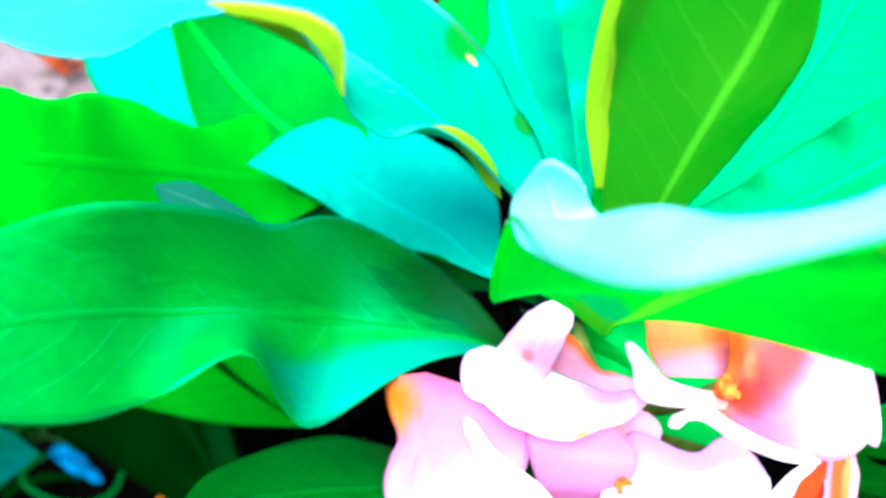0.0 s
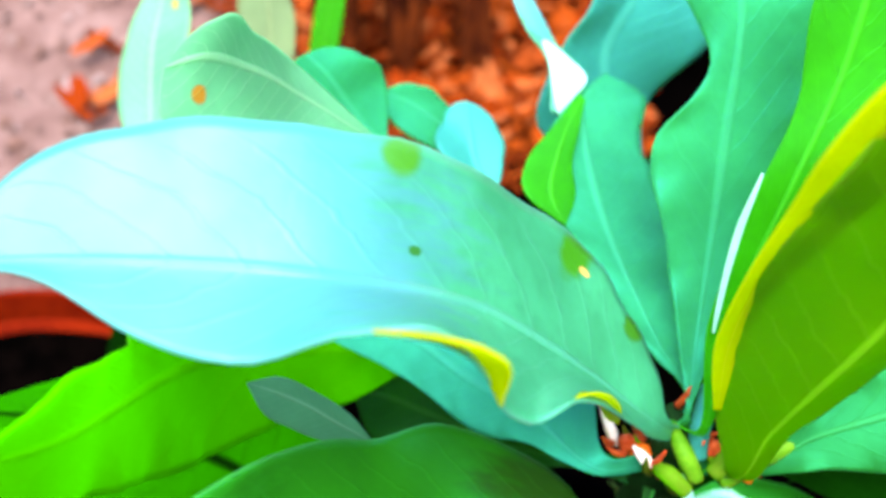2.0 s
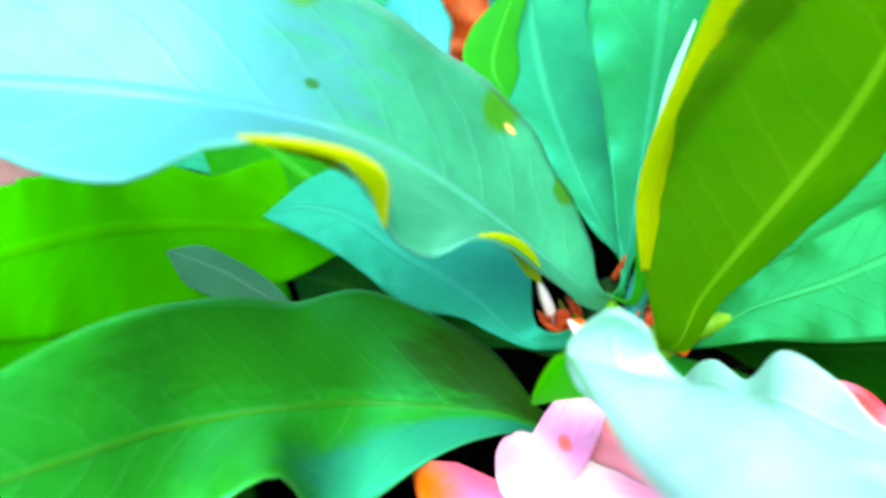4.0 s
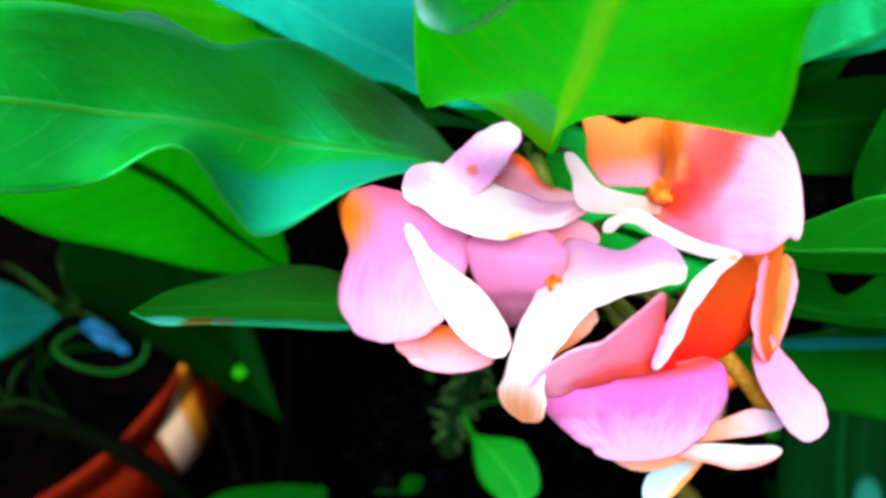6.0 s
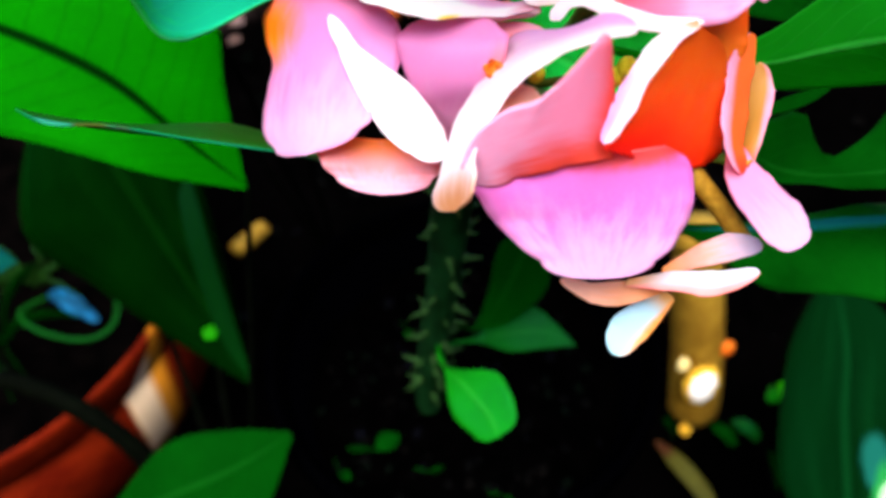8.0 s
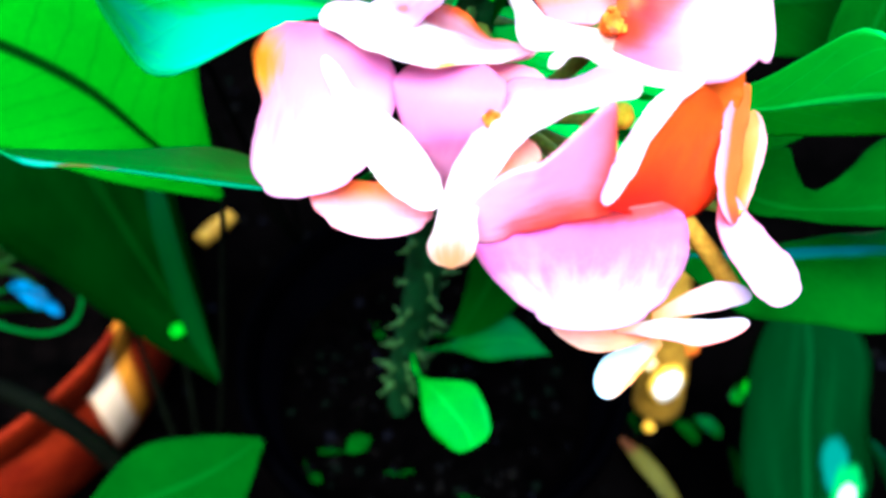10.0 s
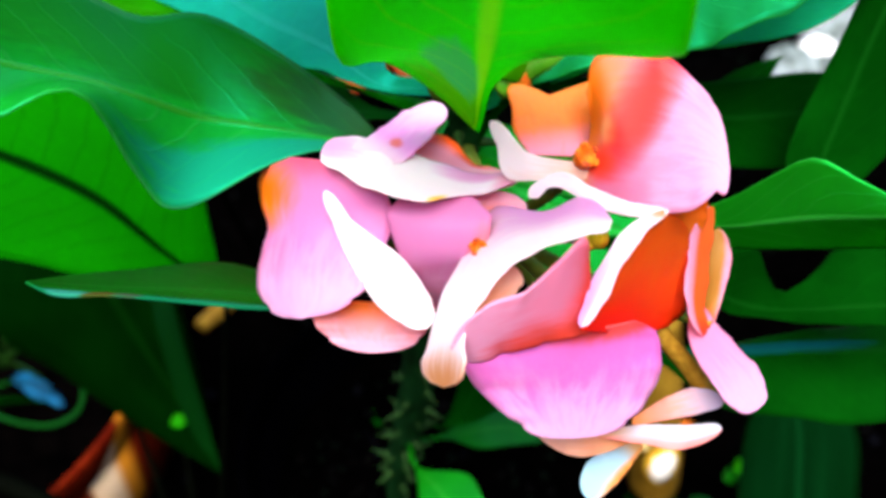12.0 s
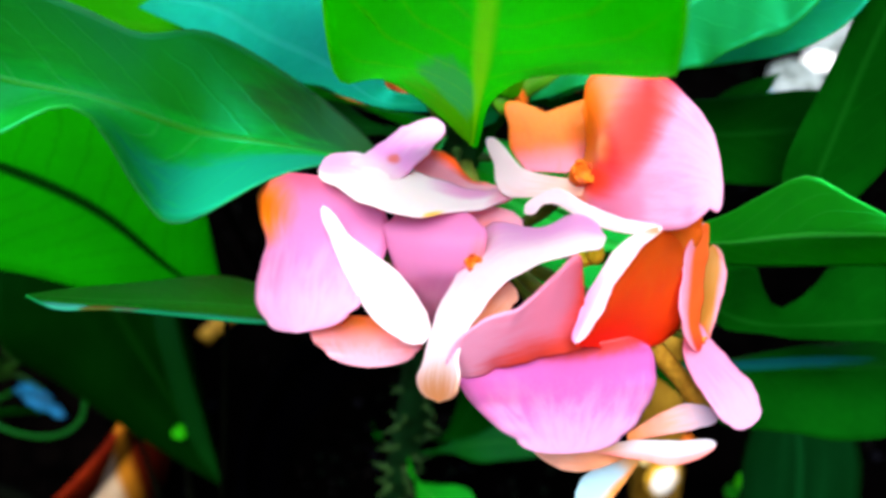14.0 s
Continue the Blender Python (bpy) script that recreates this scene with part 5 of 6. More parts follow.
F5C = [
    (0.0524, 0.1091, 0.3609, 0.0016, -178, -0.0004, 0.0015, 2, 0.0002),
    (0.0531, 0.1027, 0.3603, 0.0035, -178, -0.0012, 0.0039, 2, 0.0011),
    (0.0553, 0.0967, 0.3598, 0.0049, -179, -0.0005, 0.0048, 2, 0.0008),
    (0.0579, 0.0914, 0.3595, 0.0051, -178, -0.0008, 0.0051, 2, 0.0013),
    (0.0591, 0.0883, 0.3593, 0.0039, -178, -0.0008, 0.0041, 3, 0.0012),
    (0.0600, 0.0857, 0.3592, 0.0000, -178, 0.0000, 0.0000, 3, 0.0000)]
F7A = [
    (0.0392, 0.0913, 0.3450, 0.0008, -132, -0.0003, 0.0008, 48, 0.0003),
    (0.0469, 0.0923, 0.3486, 0.0020, -102, -0.0006, 0.0026, 69, 0.0003),
    (0.0533, 0.0930, 0.3506, 0.0022, -105, -0.0001, 0.0025, 68, -0.0005),
    (0.0569, 0.0926, 0.3515, 0.0000, -105, 0.0000, 0.0000, 68, 0.0000)]
F7B = [
    (0.0318, 0.0884, 0.3450, 0.0006, -131, -0.0000, 0.0008, 63, 0.0006),
    (0.0404, 0.0868, 0.3477, 0.0019, -99, 0.0000, 0.0021, 78, -0.0000),
    (0.0485, 0.0855, 0.3491, 0.0023, -100, -0.0009, 0.0023, 76, 0.0003),
    (0.0549, 0.0857, 0.3520, 0.0000, -100, 0.0000, 0.0000, 76, 0.0000)]
F7C = [
    (0.0406, 0.0901, 0.3425, 0.0012, 133, -0.0001, 0.0012, -47, 0.0001),
    (0.0320, 0.0879, 0.3433, 0.0020, 110, -0.0011, 0.0027, -68, 0.0006),
    (0.0246, 0.0860, 0.3457, 0.0018, 100, -0.0002, 0.0023, -87, -0.0009),
    (0.0190, 0.0857, 0.3495, 0.0000, 100, 0.0000, 0.0000, -87, 0.0000)]
F7D = [
    (0.0417, 0.0896, 0.3394, 0.0013, 42, 0.0004, 0.0011, -143, 0.0002),
    (0.0371, 0.0875, 0.3360, 0.0034, 37, 0.0007, 0.0028, -143, -0.0007),
    (0.0327, 0.0843, 0.3331, 0.0036, 28, 0.0001, 0.0033, -153, -0.0005),
    (0.0304, 0.0810, 0.3314, 0.0000, 28, 0.0000, 0.0000, -153, 0.0000)]
TS = [
    (0.0298, 0.1671, 0.3772, 0.0012, 42, 0.0006, 0.0012, -138, -0.0006),
    (0.0509, 0.1773, 0.3824, 0.0070, 62, 0.0010, 0.0063, -115, -0.0022),
    (0.0692, 0.1774, 0.3864, 0.0133, 61, 0.0024, 0.0082, -111, -0.0010),
    (0.0822, 0.1780, 0.3937, 0.0151, 61, 0.0033, 0.0114, -115, -0.0015),
    (0.0930, 0.1803, 0.4026, 0.0115, 60, 0.0040, 0.0110, -109, -0.0025),
    (0.1022, 0.1830, 0.4146, 0.0000, 60, 0.0000, 0.0000, -109, 0.0000)]
TU = [
    (0.0660, 0.1907, 0.3374, 0.0020, 143, -0.0006, 0.0023, -37, 0.0004),
    (0.0776, 0.1966, 0.3429, 0.0048, 167, 0.0007, 0.0055, -16, -0.0013),
    (0.0875, 0.2018, 0.3476, 0.0048, 168, 0.0008, 0.0055, -16, -0.0005),
    (0.0991, 0.2080, 0.3532, 0.0000, 168, 0.0000, 0.0000, -16, 0.0000)]
LT = [
    (-0.1475, 0.2843, 0.1730, 0.0038, -87, -0.0003, 0.0038, 93, 0.0003),
    (-0.1406, 0.2623, 0.1546, 0.0058, -87, -0.0002, 0.0053, 93, 0.0001),
    (-0.1330, 0.2416, 0.1346, 0.0056, -86, -0.0004, 0.0054, 94, 0.0001),
    (-0.1251, 0.2240, 0.1171, 0.0046, -86, -0.0002, 0.0048, 95, -0.0003),
    (-0.1130, 0.2059, 0.0990, 0.0000, -86, 0.0000, 0.0000, 95, 0.0000)]
F4X = [
    (0.0068, 0.1134, 0.3780, 0.0011, 159, -0.0000, 0.0011, -21, 0.0000),
    (0.0096, 0.1195, 0.3782, 0.0047, 178, -0.0012, 0.0047, -9, -0.0011),
    (0.0130, 0.1231, 0.3774, 0.0058, 182, -0.0014, 0.0050, 6, -0.0006),
    (0.0153, 0.1255, 0.3769, 0.0000, 182, 0.0000, 0.0000, 6, 0.0000)]
KL = [
    (0.0013, 0.1757, 0.3375, 0.0016, 135, -0.0004, 0.0016, -45, 0.0004),
    (0.0154, 0.1705, 0.3381, 0.0146, 148, -0.0083, 0.0136, -28, 0.0055),
    (0.0306, 0.1621, 0.3357, 0.0177, 156, -0.0094, 0.0191, -28, 0.0035),
    (0.0472, 0.1563, 0.3329, 0.0200, 156, -0.0026, 0.0183, -28, -0.0006),
    (0.0665, 0.1506, 0.3303, 0.0000, 156, 0.0000, 0.0000, -28, 0.0000)]
V5 = [
    (-0.0132, 0.2586, 0.4091, 0.0011, -76, -0.0001, 0.0009, 109, 0.0002),
    (-0.0171, 0.2504, 0.4069, 0.0035, -85, 0.0032, 0.0032, 101, 0.0002),
    (-0.0209, 0.2400, 0.4027, 0.0077, -80, 0.0037, 0.0046, 107, -0.0002),
    (-0.0227, 0.2298, 0.3987, 0.0069, -75, -0.0001, 0.0070, 107, 0.0009),
    (-0.0190, 0.2225, 0.3947, 0.0000, -75, 0.0000, 0.0000, 107, 0.0000)]
VW = [
    (-0.0231, 0.2785, 0.4138, 0.0007, -22, -0.0001, 0.0009, 166, 0.0005),
    (-0.0195, 0.2729, 0.4114, 0.0025, -17, -0.0002, 0.0036, 156, 0.0026),
    (-0.0171, 0.2666, 0.4082, 0.0039, -6, 0.0006, 0.0061, 158, 0.0005),
    (-0.0181, 0.2608, 0.4056, 0.0019, -7, 0.0012, 0.0031, 157, -0.0013),
    (-0.0194, 0.2566, 0.4045, 0.0000, -7, 0.0000, 0.0000, 157, 0.0000)]
BFB = [
    (-0.0301, 0.1405, 0.4395, 0.0000, 97, 0.0000, 0.0000, -91, 0.0000),
    (-0.0268, 0.1444, 0.4349, 0.0011, 97, -0.0017, 0.0022, -91, 0.0034),
    (-0.0228, 0.1481, 0.4278, 0.0017, 88, -0.0026, 0.0021, -91, 0.0036),
    (-0.0193, 0.1506, 0.4197, 0.0016, 86, -0.0027, 0.0020, -92, 0.0037),
    (-0.0164, 0.1542, 0.4100, 0.0000, 86, 0.0000, 0.0000, -92, 0.0000)]
TX = [
    (0.0222, 0.1656, 0.3755, 0.0011, 54, -0.0002, 0.0013, -126, 0.0002),
    (0.0492, 0.1733, 0.3607, 0.0074, 63, 0.0008, 0.0083, -114, 0.0006),
    (0.0768, 0.1775, 0.3548, 0.0106, 58, 0.0015, 0.0135, -123, 0.0007),
    (0.1024, 0.1799, 0.3554, 0.0107, 58, 0.0019, 0.0136, -124, -0.0006),
    (0.1322, 0.1824, 0.3548, 0.0000, 58, 0.0000, 0.0000, -124, 0.0000)]
CK = [
    (-0.0150, 0.1191, 0.4512, 0.0008, -122, 0.0008, 0.0013, 74, -0.0007),
    (-0.0141, 0.1197, 0.4466, 0.0054, -108, 0.0025, 0.0052, 60, -0.0017),
    (-0.0119, 0.1167, 0.4419, 0.0070, -126, -0.0018, 0.0050, 77, 0.0007),
    (-0.0080, 0.1090, 0.4448, 0.0051, -123, -0.0040, 0.0042, 23, 0.0048),
    (-0.0031, 0.0989, 0.4559, 0.0050, -125, 0.0011, 0.0022, -23, 0.0038),
    (0.0006, 0.0912, 0.4662, 0.0034, -126, 0.0018, 0.0017, -28, 0.0008),
    (0.0094, 0.0868, 0.4740, 0.0034, -133, 0.0016, 0.0016, -19, -0.0001),
    (0.0137, 0.0831, 0.4811, 0.0035, -160, 0.0014, 0.0027, -2, 0.0002),
    (0.0160, 0.0784, 0.4875, 0.0000, -160, 0.0000, 0.0000, -2, 0.0000)]
LW = [
    (-0.2583, 0.1876, 0.2122, 0.0021, 43, 0.0016, 0.0026, -136, -0.0018),
    (-0.2400, 0.1948, 0.2104, 0.0270, 64, 0.0035, 0.0194, -111, -0.0020),
    (-0.2198, 0.2022, 0.2061, 0.0203, 84, 0.0021, 0.0187, -97, -0.0019),
    (-0.2103, 0.2087, 0.1978, 0.0130, 91, 0.0022, 0.0120, -86, -0.0022),
    (-0.2005, 0.2153, 0.1897, 0.0000, 91, 0.0000, 0.0000, -86, 0.0000)]

TN = [
    (0.0229, 0.1684, 0.3808, 0.0013, 39, 0.0005, 0.0011, -139, -0.0000),
    (0.0383, 0.1805, 0.3897, 0.0045, 51, -0.0003, 0.0063, -132, 0.0017),
    (0.0532, 0.1943, 0.4030, 0.0093, 39, 0.0019, 0.0138, -139, -0.0021),
    (0.0643, 0.2061, 0.4169, 0.0109, 39, 0.0027, 0.0213, -143, -0.0075),
    (0.0719, 0.2159, 0.4303, 0.0091, 38, 0.0019, 0.0275, -144, -0.0120),
    (0.0800, 0.2268, 0.4460, 0.0000, 38, 0.0000, 0.0000, -144, 0.0000)]
GW = [
    (0.0102, 0.1903, 0.4433, 0.0002, -95, -0.0001, 0.0002, 85, 0.0001),
    (0.0087, 0.1875, 0.4396, 0.0005, -94, 0.0000, 0.0005, 86, -0.0000),
    (0.0074, 0.1851, 0.4348, 0.0007, -94, 0.0000, 0.0007, 86, -0.0000),
    (0.0065, 0.1824, 0.4294, 0.0007, -94, -0.0000, 0.0007, 86, 0.0000),
    (0.0058, 0.1795, 0.4239, 0.0006, -94, -0.0000, 0.0006, 86, 0.0000),
    (0.0053, 0.1765, 0.4183, 0.0005, -95, -0.0001, 0.0005, 85, 0.0001),
    (0.0048, 0.1737, 0.4141, 0.0002, -98, -0.0001, 0.0002, 82, 0.0001)]
SUN_DOT_AT = (-0.1362, 0.2279, 0.1149)

# ---- ground ----
def ground_height(x, y):
    near = noise.noise(Vector((x * 7, y * 7, 0.3))) * 0.012 + noise.noise(Vector((x * 25, y * 25, 1.7))) * 0.004
    return near * min(1.0, 4.0 / (1.0 + math.hypot(x, y)))


bm = bmesh.new()
stations = sorted({round(v, 3) for v in np.concatenate([np.linspace(-1.5, 2.0, 90), -1.5 - np.geomspace(0.2, 120, 12), 2.0 + np.geomspace(0.2, 120, 12)])})
net = [[bm.verts.new((x, y, ground_height(x, y))) for y in stations] for x in stations]
for i in range(len(stations) - 1):
    for j in range(len(stations) - 1):
        bm.faces.new((net[i][j], net[i + 1][j], net[i + 1][j + 1], net[i][j + 1]))
tagged(part("ground", bm, GROUND), "earth blackened for shade round the pots, dusty brown beyond", "ground", kind="structure")


def litter_place(rng):
    x, y = rng.gauss(-0.04, 0.13), 0.68 + abs(rng.gauss(0.25, 0.30)) + rng.uniform(-0.03, 0.05)
    if x > 0.14:
        x = 0.14 - 0.12 * abs(rng.gauss(0.0, 0.8))
    return x, y, ground_height(x, y) + rng.uniform(0.004, 0.022)


def crumb_place(rng):
    x, y = rng.uniform(-0.5, 0.5), rng.uniform(-0.05, 0.75)
    return x, y, ground_height(x, y) + 0.003


tagged(new("leaf_litter", bits(3400, litter_place, 0.024, 3, curl=True)), "dry orange and brown fallen leaves", "leaf litter", kind="stuff").data.materials.append(LITTER)
tagged(new("soil_crumbs", bits(700, crumb_place, 0.004, 4)), "dark crumbs of earth", "soil", kind="stuff").data.materials.append(CHIPS)

# ---- unseen plain walls, added to block low light round the plants ----
for name, lo, hi in (("unseen_wall_south", (-2.6, -1.25, 0), (2.6, -1.05, 1.5)), ("unseen_wall_west", (-2.6, -1.05, 0), (-2.4, 3.0, 2.2)), ("unseen_wall_east", (2.2, -1.05, 0), (2.4, 3.0, 2.2))):
    bm = bmesh.new()
    bmesh.ops.create_cube(bm, size=1.0)
    for v in bm.verts:
        v.co = Vector([a + (s + 0.5) * (b - a) for a, b, s in zip(lo, hi, v.co)])
    tagged(part(name, bm, WALL, smooth=False), "plain dark unseen wall that blocks low light", "wall", kind="structure")

# ---- the black pot and its soil ----
POT = Vector((-0.005, 0.195, 0.0))
pot = thing("plant_pot", POT, "round black plastic plant pot with a thin rim", "plant pot")
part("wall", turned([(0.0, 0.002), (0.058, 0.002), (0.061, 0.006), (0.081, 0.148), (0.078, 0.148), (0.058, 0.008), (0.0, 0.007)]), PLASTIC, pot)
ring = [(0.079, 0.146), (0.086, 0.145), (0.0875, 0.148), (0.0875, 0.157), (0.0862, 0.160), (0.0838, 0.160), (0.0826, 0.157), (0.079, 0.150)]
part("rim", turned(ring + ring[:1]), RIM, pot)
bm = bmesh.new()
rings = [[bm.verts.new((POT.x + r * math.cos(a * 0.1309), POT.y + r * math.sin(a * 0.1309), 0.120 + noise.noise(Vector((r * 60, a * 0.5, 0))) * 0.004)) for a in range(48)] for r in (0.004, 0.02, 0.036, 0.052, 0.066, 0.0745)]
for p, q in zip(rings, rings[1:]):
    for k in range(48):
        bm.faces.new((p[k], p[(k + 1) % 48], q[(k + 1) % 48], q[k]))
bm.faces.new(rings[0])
tagged(part("potting_soil", bm, SOIL), "dark potting soil in the black pot", "soil", kind="stuff")


def pot_place(rng):
    a, r = rng.uniform(0, 6.283), 0.07 * math.sqrt(rng.random())
    return POT.x + r * math.cos(a), POT.y + r * math.sin(a), 0.121


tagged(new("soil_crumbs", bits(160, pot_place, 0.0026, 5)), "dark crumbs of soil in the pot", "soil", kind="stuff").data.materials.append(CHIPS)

# ---- the flowering plant ----
ROSETTE = (0.005, 0.170, 0.378)
plant = thing("flowering_plant", (-0.022, 0.186, 0.118), "thorny plant with broad green leaves and pink flowers in a pot", "potted plant")
STEM = [(-0.022, 0.186, 0.112), (-0.019, 0.180, 0.16), (-0.011, 0.170, 0.225), (-0.005, 0.166, 0.285), (0.002, 0.168, 0.34), (0.005, 0.170, 0.385)]
stem = under(part("stem", tube(STEM, [0.0058, 0.0056, 0.0060, 0.0064, 0.007, 0.006], 14, 8, 0.06), BARK, None, "thorny grey-brown stem"), plant)
rng = random.Random(8)
thorn_mesh = None
for i in range(72):
    f = i / 71
    s = glide(np.linspace(0, 1, len(STEM)), STEM, np.array([0.12 + 0.78 * f]))[0]
    a = i * 2.399 + rng.uniform(-0.3, 0.3)
    way = Vector((math.cos(a), math.sin(a), rng.uniform(-0.1, 0.35))).normalized()
    if thorn_mesh is None:
        one = part("thorn", tube([(0, 0, 0), (0, 0, 0.005), (0, 0.0006, 0.0105)], [0.0022, 0.0012, 0.00015], 6, 3), THORN)
        thorn_mesh = one.data
    else:
        one = new("thorn", thorn_mesh)
    one.matrix_world = Matrix.Translation(Vector(s) + way * 0.0048) @ way.to_track_quat("Z", "Y").to_matrix().to_4x4() @ Matrix.Scale(rng.uniform(0.5, 0.9), 4)
    under(one, stem)

on_stem = lambda z: tuple(np.array([np.interp(z, [p[2] for p in STEM], [p[k] for p in STEM]) for k in range(2)]).tolist()) + (z,)
FOLIAGE = [
    (LL, LEAF_TOP, on_stem(0.366), 0.0),
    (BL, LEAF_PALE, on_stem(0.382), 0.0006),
    (GL, LEAF_LIME, None, 0.001),
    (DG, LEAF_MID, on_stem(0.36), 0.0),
    (CY, LEAF_TEAL, on_stem(0.372), 0.0005),
    (SL, LEAF_MUTED, None, 0.0),
    (CL, LEAF_CURLED, on_stem(0.372), 0.0, LEAF_SKY_PALE),
    (YL, LEAF_OLIVE, on_stem(0.384), 0.0003),
    (G1, LEAF_GREEN, on_stem(0.384), 0.0),
    (TR, LEAF_FRESH, on_stem(0.378), 0.001),
    (V1, LEAF_BLUE, on_stem(0.384), 0.001),
    (V2, LEAF_BLUE, on_stem(0.380), 0.001),
    (V5, LEAF_GREEN, None, 0.0),
    (VW, LEAF_SKY_PALE, None, 0.0),
    (KL, LEAF_SIDE, on_stem(0.33), 0.0),
    (RP, LEAF_SKY_PALE, None, 0.0),
    (CK, LEAF_SKY_PALE, None, 0.0),
    (GM, LEAF_GREEN, on_stem(0.362), 0.0),
    (BF, LEAF_YELLOW, None, 0.0),
    (BFB, LEAF_YELLOW, None, 0.0),
    (YF, LEAF_YELLOW, None, 0.0),
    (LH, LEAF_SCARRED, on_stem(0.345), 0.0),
    (RW, LEAF_SIDE, on_stem(0.350), 0.0),
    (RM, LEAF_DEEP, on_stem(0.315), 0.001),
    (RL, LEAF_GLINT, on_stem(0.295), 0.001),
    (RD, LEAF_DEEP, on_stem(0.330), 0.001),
    (TS, LEAF_BLUE, on_stem(0.365), 0.0),
    (TN, LEAF_FRESH, on_stem(0.372), 0.0),
    (GW, LEAF_SKY_PALE, None, 0.0),
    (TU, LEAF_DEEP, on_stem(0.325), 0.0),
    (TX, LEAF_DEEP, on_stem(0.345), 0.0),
]
for rows, material, root, ripple, *back in FOLIAGE:
    blade("leaf", rows, material, plant, root, *back, ripple=ripple, nu=56, nv=20, stalk=0.0034)

FLOWERS = [
    ("f1", (-0.0105, 0.1328, 0.382), [(F1A, PETAL_CREST), (F1B, PETAL_THROAT), (F1C, PETAL_ROSE)]),
    ("left", (-0.020, 0.116, 0.372), [(L1, PETAL_WAIST), (L2, PETAL_PALE), (L3, PETAL_CORAL)]),
    ("f4", (0.0065, 0.1065, 0.3823), [(F4U, PETAL_TOPPED), (F4V, PETAL_ARM), (F4W, PETAL_TAN), (F4X, PETAL_CORAL)]),
    ("f2", (0.0277, 0.1238, 0.3892), [(F2A, PETAL_STREAKED), (F2B, PETAL_LOBED), (F2C, PETAL_WING), (F2D, PETAL_PALE)]),
    ("f3", (0.0285, 0.0958, 0.3773), [(F3A, PETAL_MAGENTA), (F3B, PETAL_WARM), (F3C, PETAL_RED), (F3D, PETAL_ARM), (F3E, PETAL_BACK)]),
    ("f5", (0.0549, 0.1046, 0.360), [(F5A, PETAL_RIM), (F5B, PETAL_INNER), (F5C, PETAL_DUSK)]),
    ("f7", (0.040, 0.096, 0.346), [(F7A, PETAL_PEACH), (F7B, PETAL_LIP), (F7C, PETAL_TAN), (F7D, PETAL_ICE)]),
]
KNOT = Vector((0.012, 0.140, 0.350))
for name, heart, bracts in FLOWERS:
    h, size = Vector(heart), {"f2": 0.8, "f4": 0.5}.get(name, 0.38)
    away = (KNOT - h).normalized()
    stalk = under(part("flower", tube([tuple(h + away * 0.003), tuple(h.lerp(KNOT, 0.35) + Vector((0, 0, -0.002))), tuple(h.lerp(KNOT, 0.75)), tuple(KNOT)], [0.0026 * size, 0.0016, 0.0014, 0.0016], 10, 5), STALK, None, "pink two-bracted flower on a green stalk"), plant)
    for rows, material in bracts:
        blade("bract", rows, material, stalk, crease=0.45, ripple=0.00022, ripples=3.0, thick=0.00035, nu=36, nv=20, rounded=True)
    stand = Matrix.Translation(h + away * 0.0012) @ (-away).to_track_quat("Z", "Y").to_matrix().to_4x4() @ Matrix.Scale(size, 4)
    cup = part("cup", turned([(0.0, -0.002), (0.0018, -0.0018), (0.0026, 0.0), (0.0030, 0.0022), (0.0026, 0.0028), (0.0020, 0.0016), (0.0010, 0.0008), (0.0, 0.0008)], 20), CUP, None, "small orange flower cup")
    cup.matrix_world = stand
    under(cup, stalk)
    for k in range(5):
        a = k * 1.2566 + heart[0] * 90
        bm = bmesh.new()
        bmesh.ops.create_uvsphere(bm, u_segments=10, v_segments=6, radius=0.0010)
        for v in bm.verts:
            v.co = Vector((v.co.x * 0.8, v.co.y * 1.3, v.co.z * 0.55))
        gland = part("gland", bm, RED if k % 2 else CUP)
        gland.matrix_world = stand @ Matrix.Rotation(a, 4, "Z") @ Matrix.Translation((0.0028, 0, 0.0028)) @ Matrix.Rotation(0.4, 4, "Y")
        under(gland, stalk)
under(part("peduncle", tube([tuple(KNOT), (0.010, 0.152, 0.352), on_stem(0.358)], [0.0022, 0.0022, 0.003], 10, 6), STALK, None, "green flower stalk"), plant)

# ---- the ochre stalk of the lowest flowers ----
under(part("peduncle", tube([(0.0423, 0.1079, 0.3590), (0.0458, 0.1049, 0.3562), (0.0511, 0.1020, 0.3507), (0.0566, 0.0980, 0.3443)], [0.0024, 0.0021, 0.0020, 0.0020], 10, 6), OCHRE, None, "ochre flower stalk"), plant)

# ---- unopened flower buds between the bracts ----
for k, (place, r) in enumerate((((0.0320, 0.1187, 0.3719), 0.0022), ((0.0302, 0.1190, 0.3700), 0.0017), ((0.0150, 0.1215, 0.3690), 0.0018), ((0.0455, 0.1090, 0.3560), 0.0016))):
    bm = bmesh.new()
    bmesh.ops.create_icosphere(bm, subdivisions=2, radius=r)
    for v in bm.verts:
        v.co = Vector((v.co.x, v.co.y, v.co.z * 1.3)) * (1 + 0.18 * noise.noise(v.co * 500 + Vector((k * 3.1, 0, 0))))
    bud = part("flower_bud", bm, BUD, None, "tiny yellow-green unopened flower bud")
    bud.location = place
    under(bud, plant)
    under(part("bud_stalk", tube([place, tuple(Vector(place).lerp(KNOT, 0.5)), tuple(KNOT)], [0.0008, 0.0008, 0.0010], 8, 4), STALK), plant)

# ---- a yellow scrap stuck to the curled leaf ----
tagged(part("scrap", tube([(0.0086, 0.0821, 0.4749), (0.0089, 0.0815, 0.4758), (0.0091, 0.0802, 0.4776), (0.0082, 0.0783, 0.4804)], [0.0004, 0.0007, 0.0006, 0.0003], 8, 4), BUD), "small bent yellow scrap on the curled leaf", "litter")

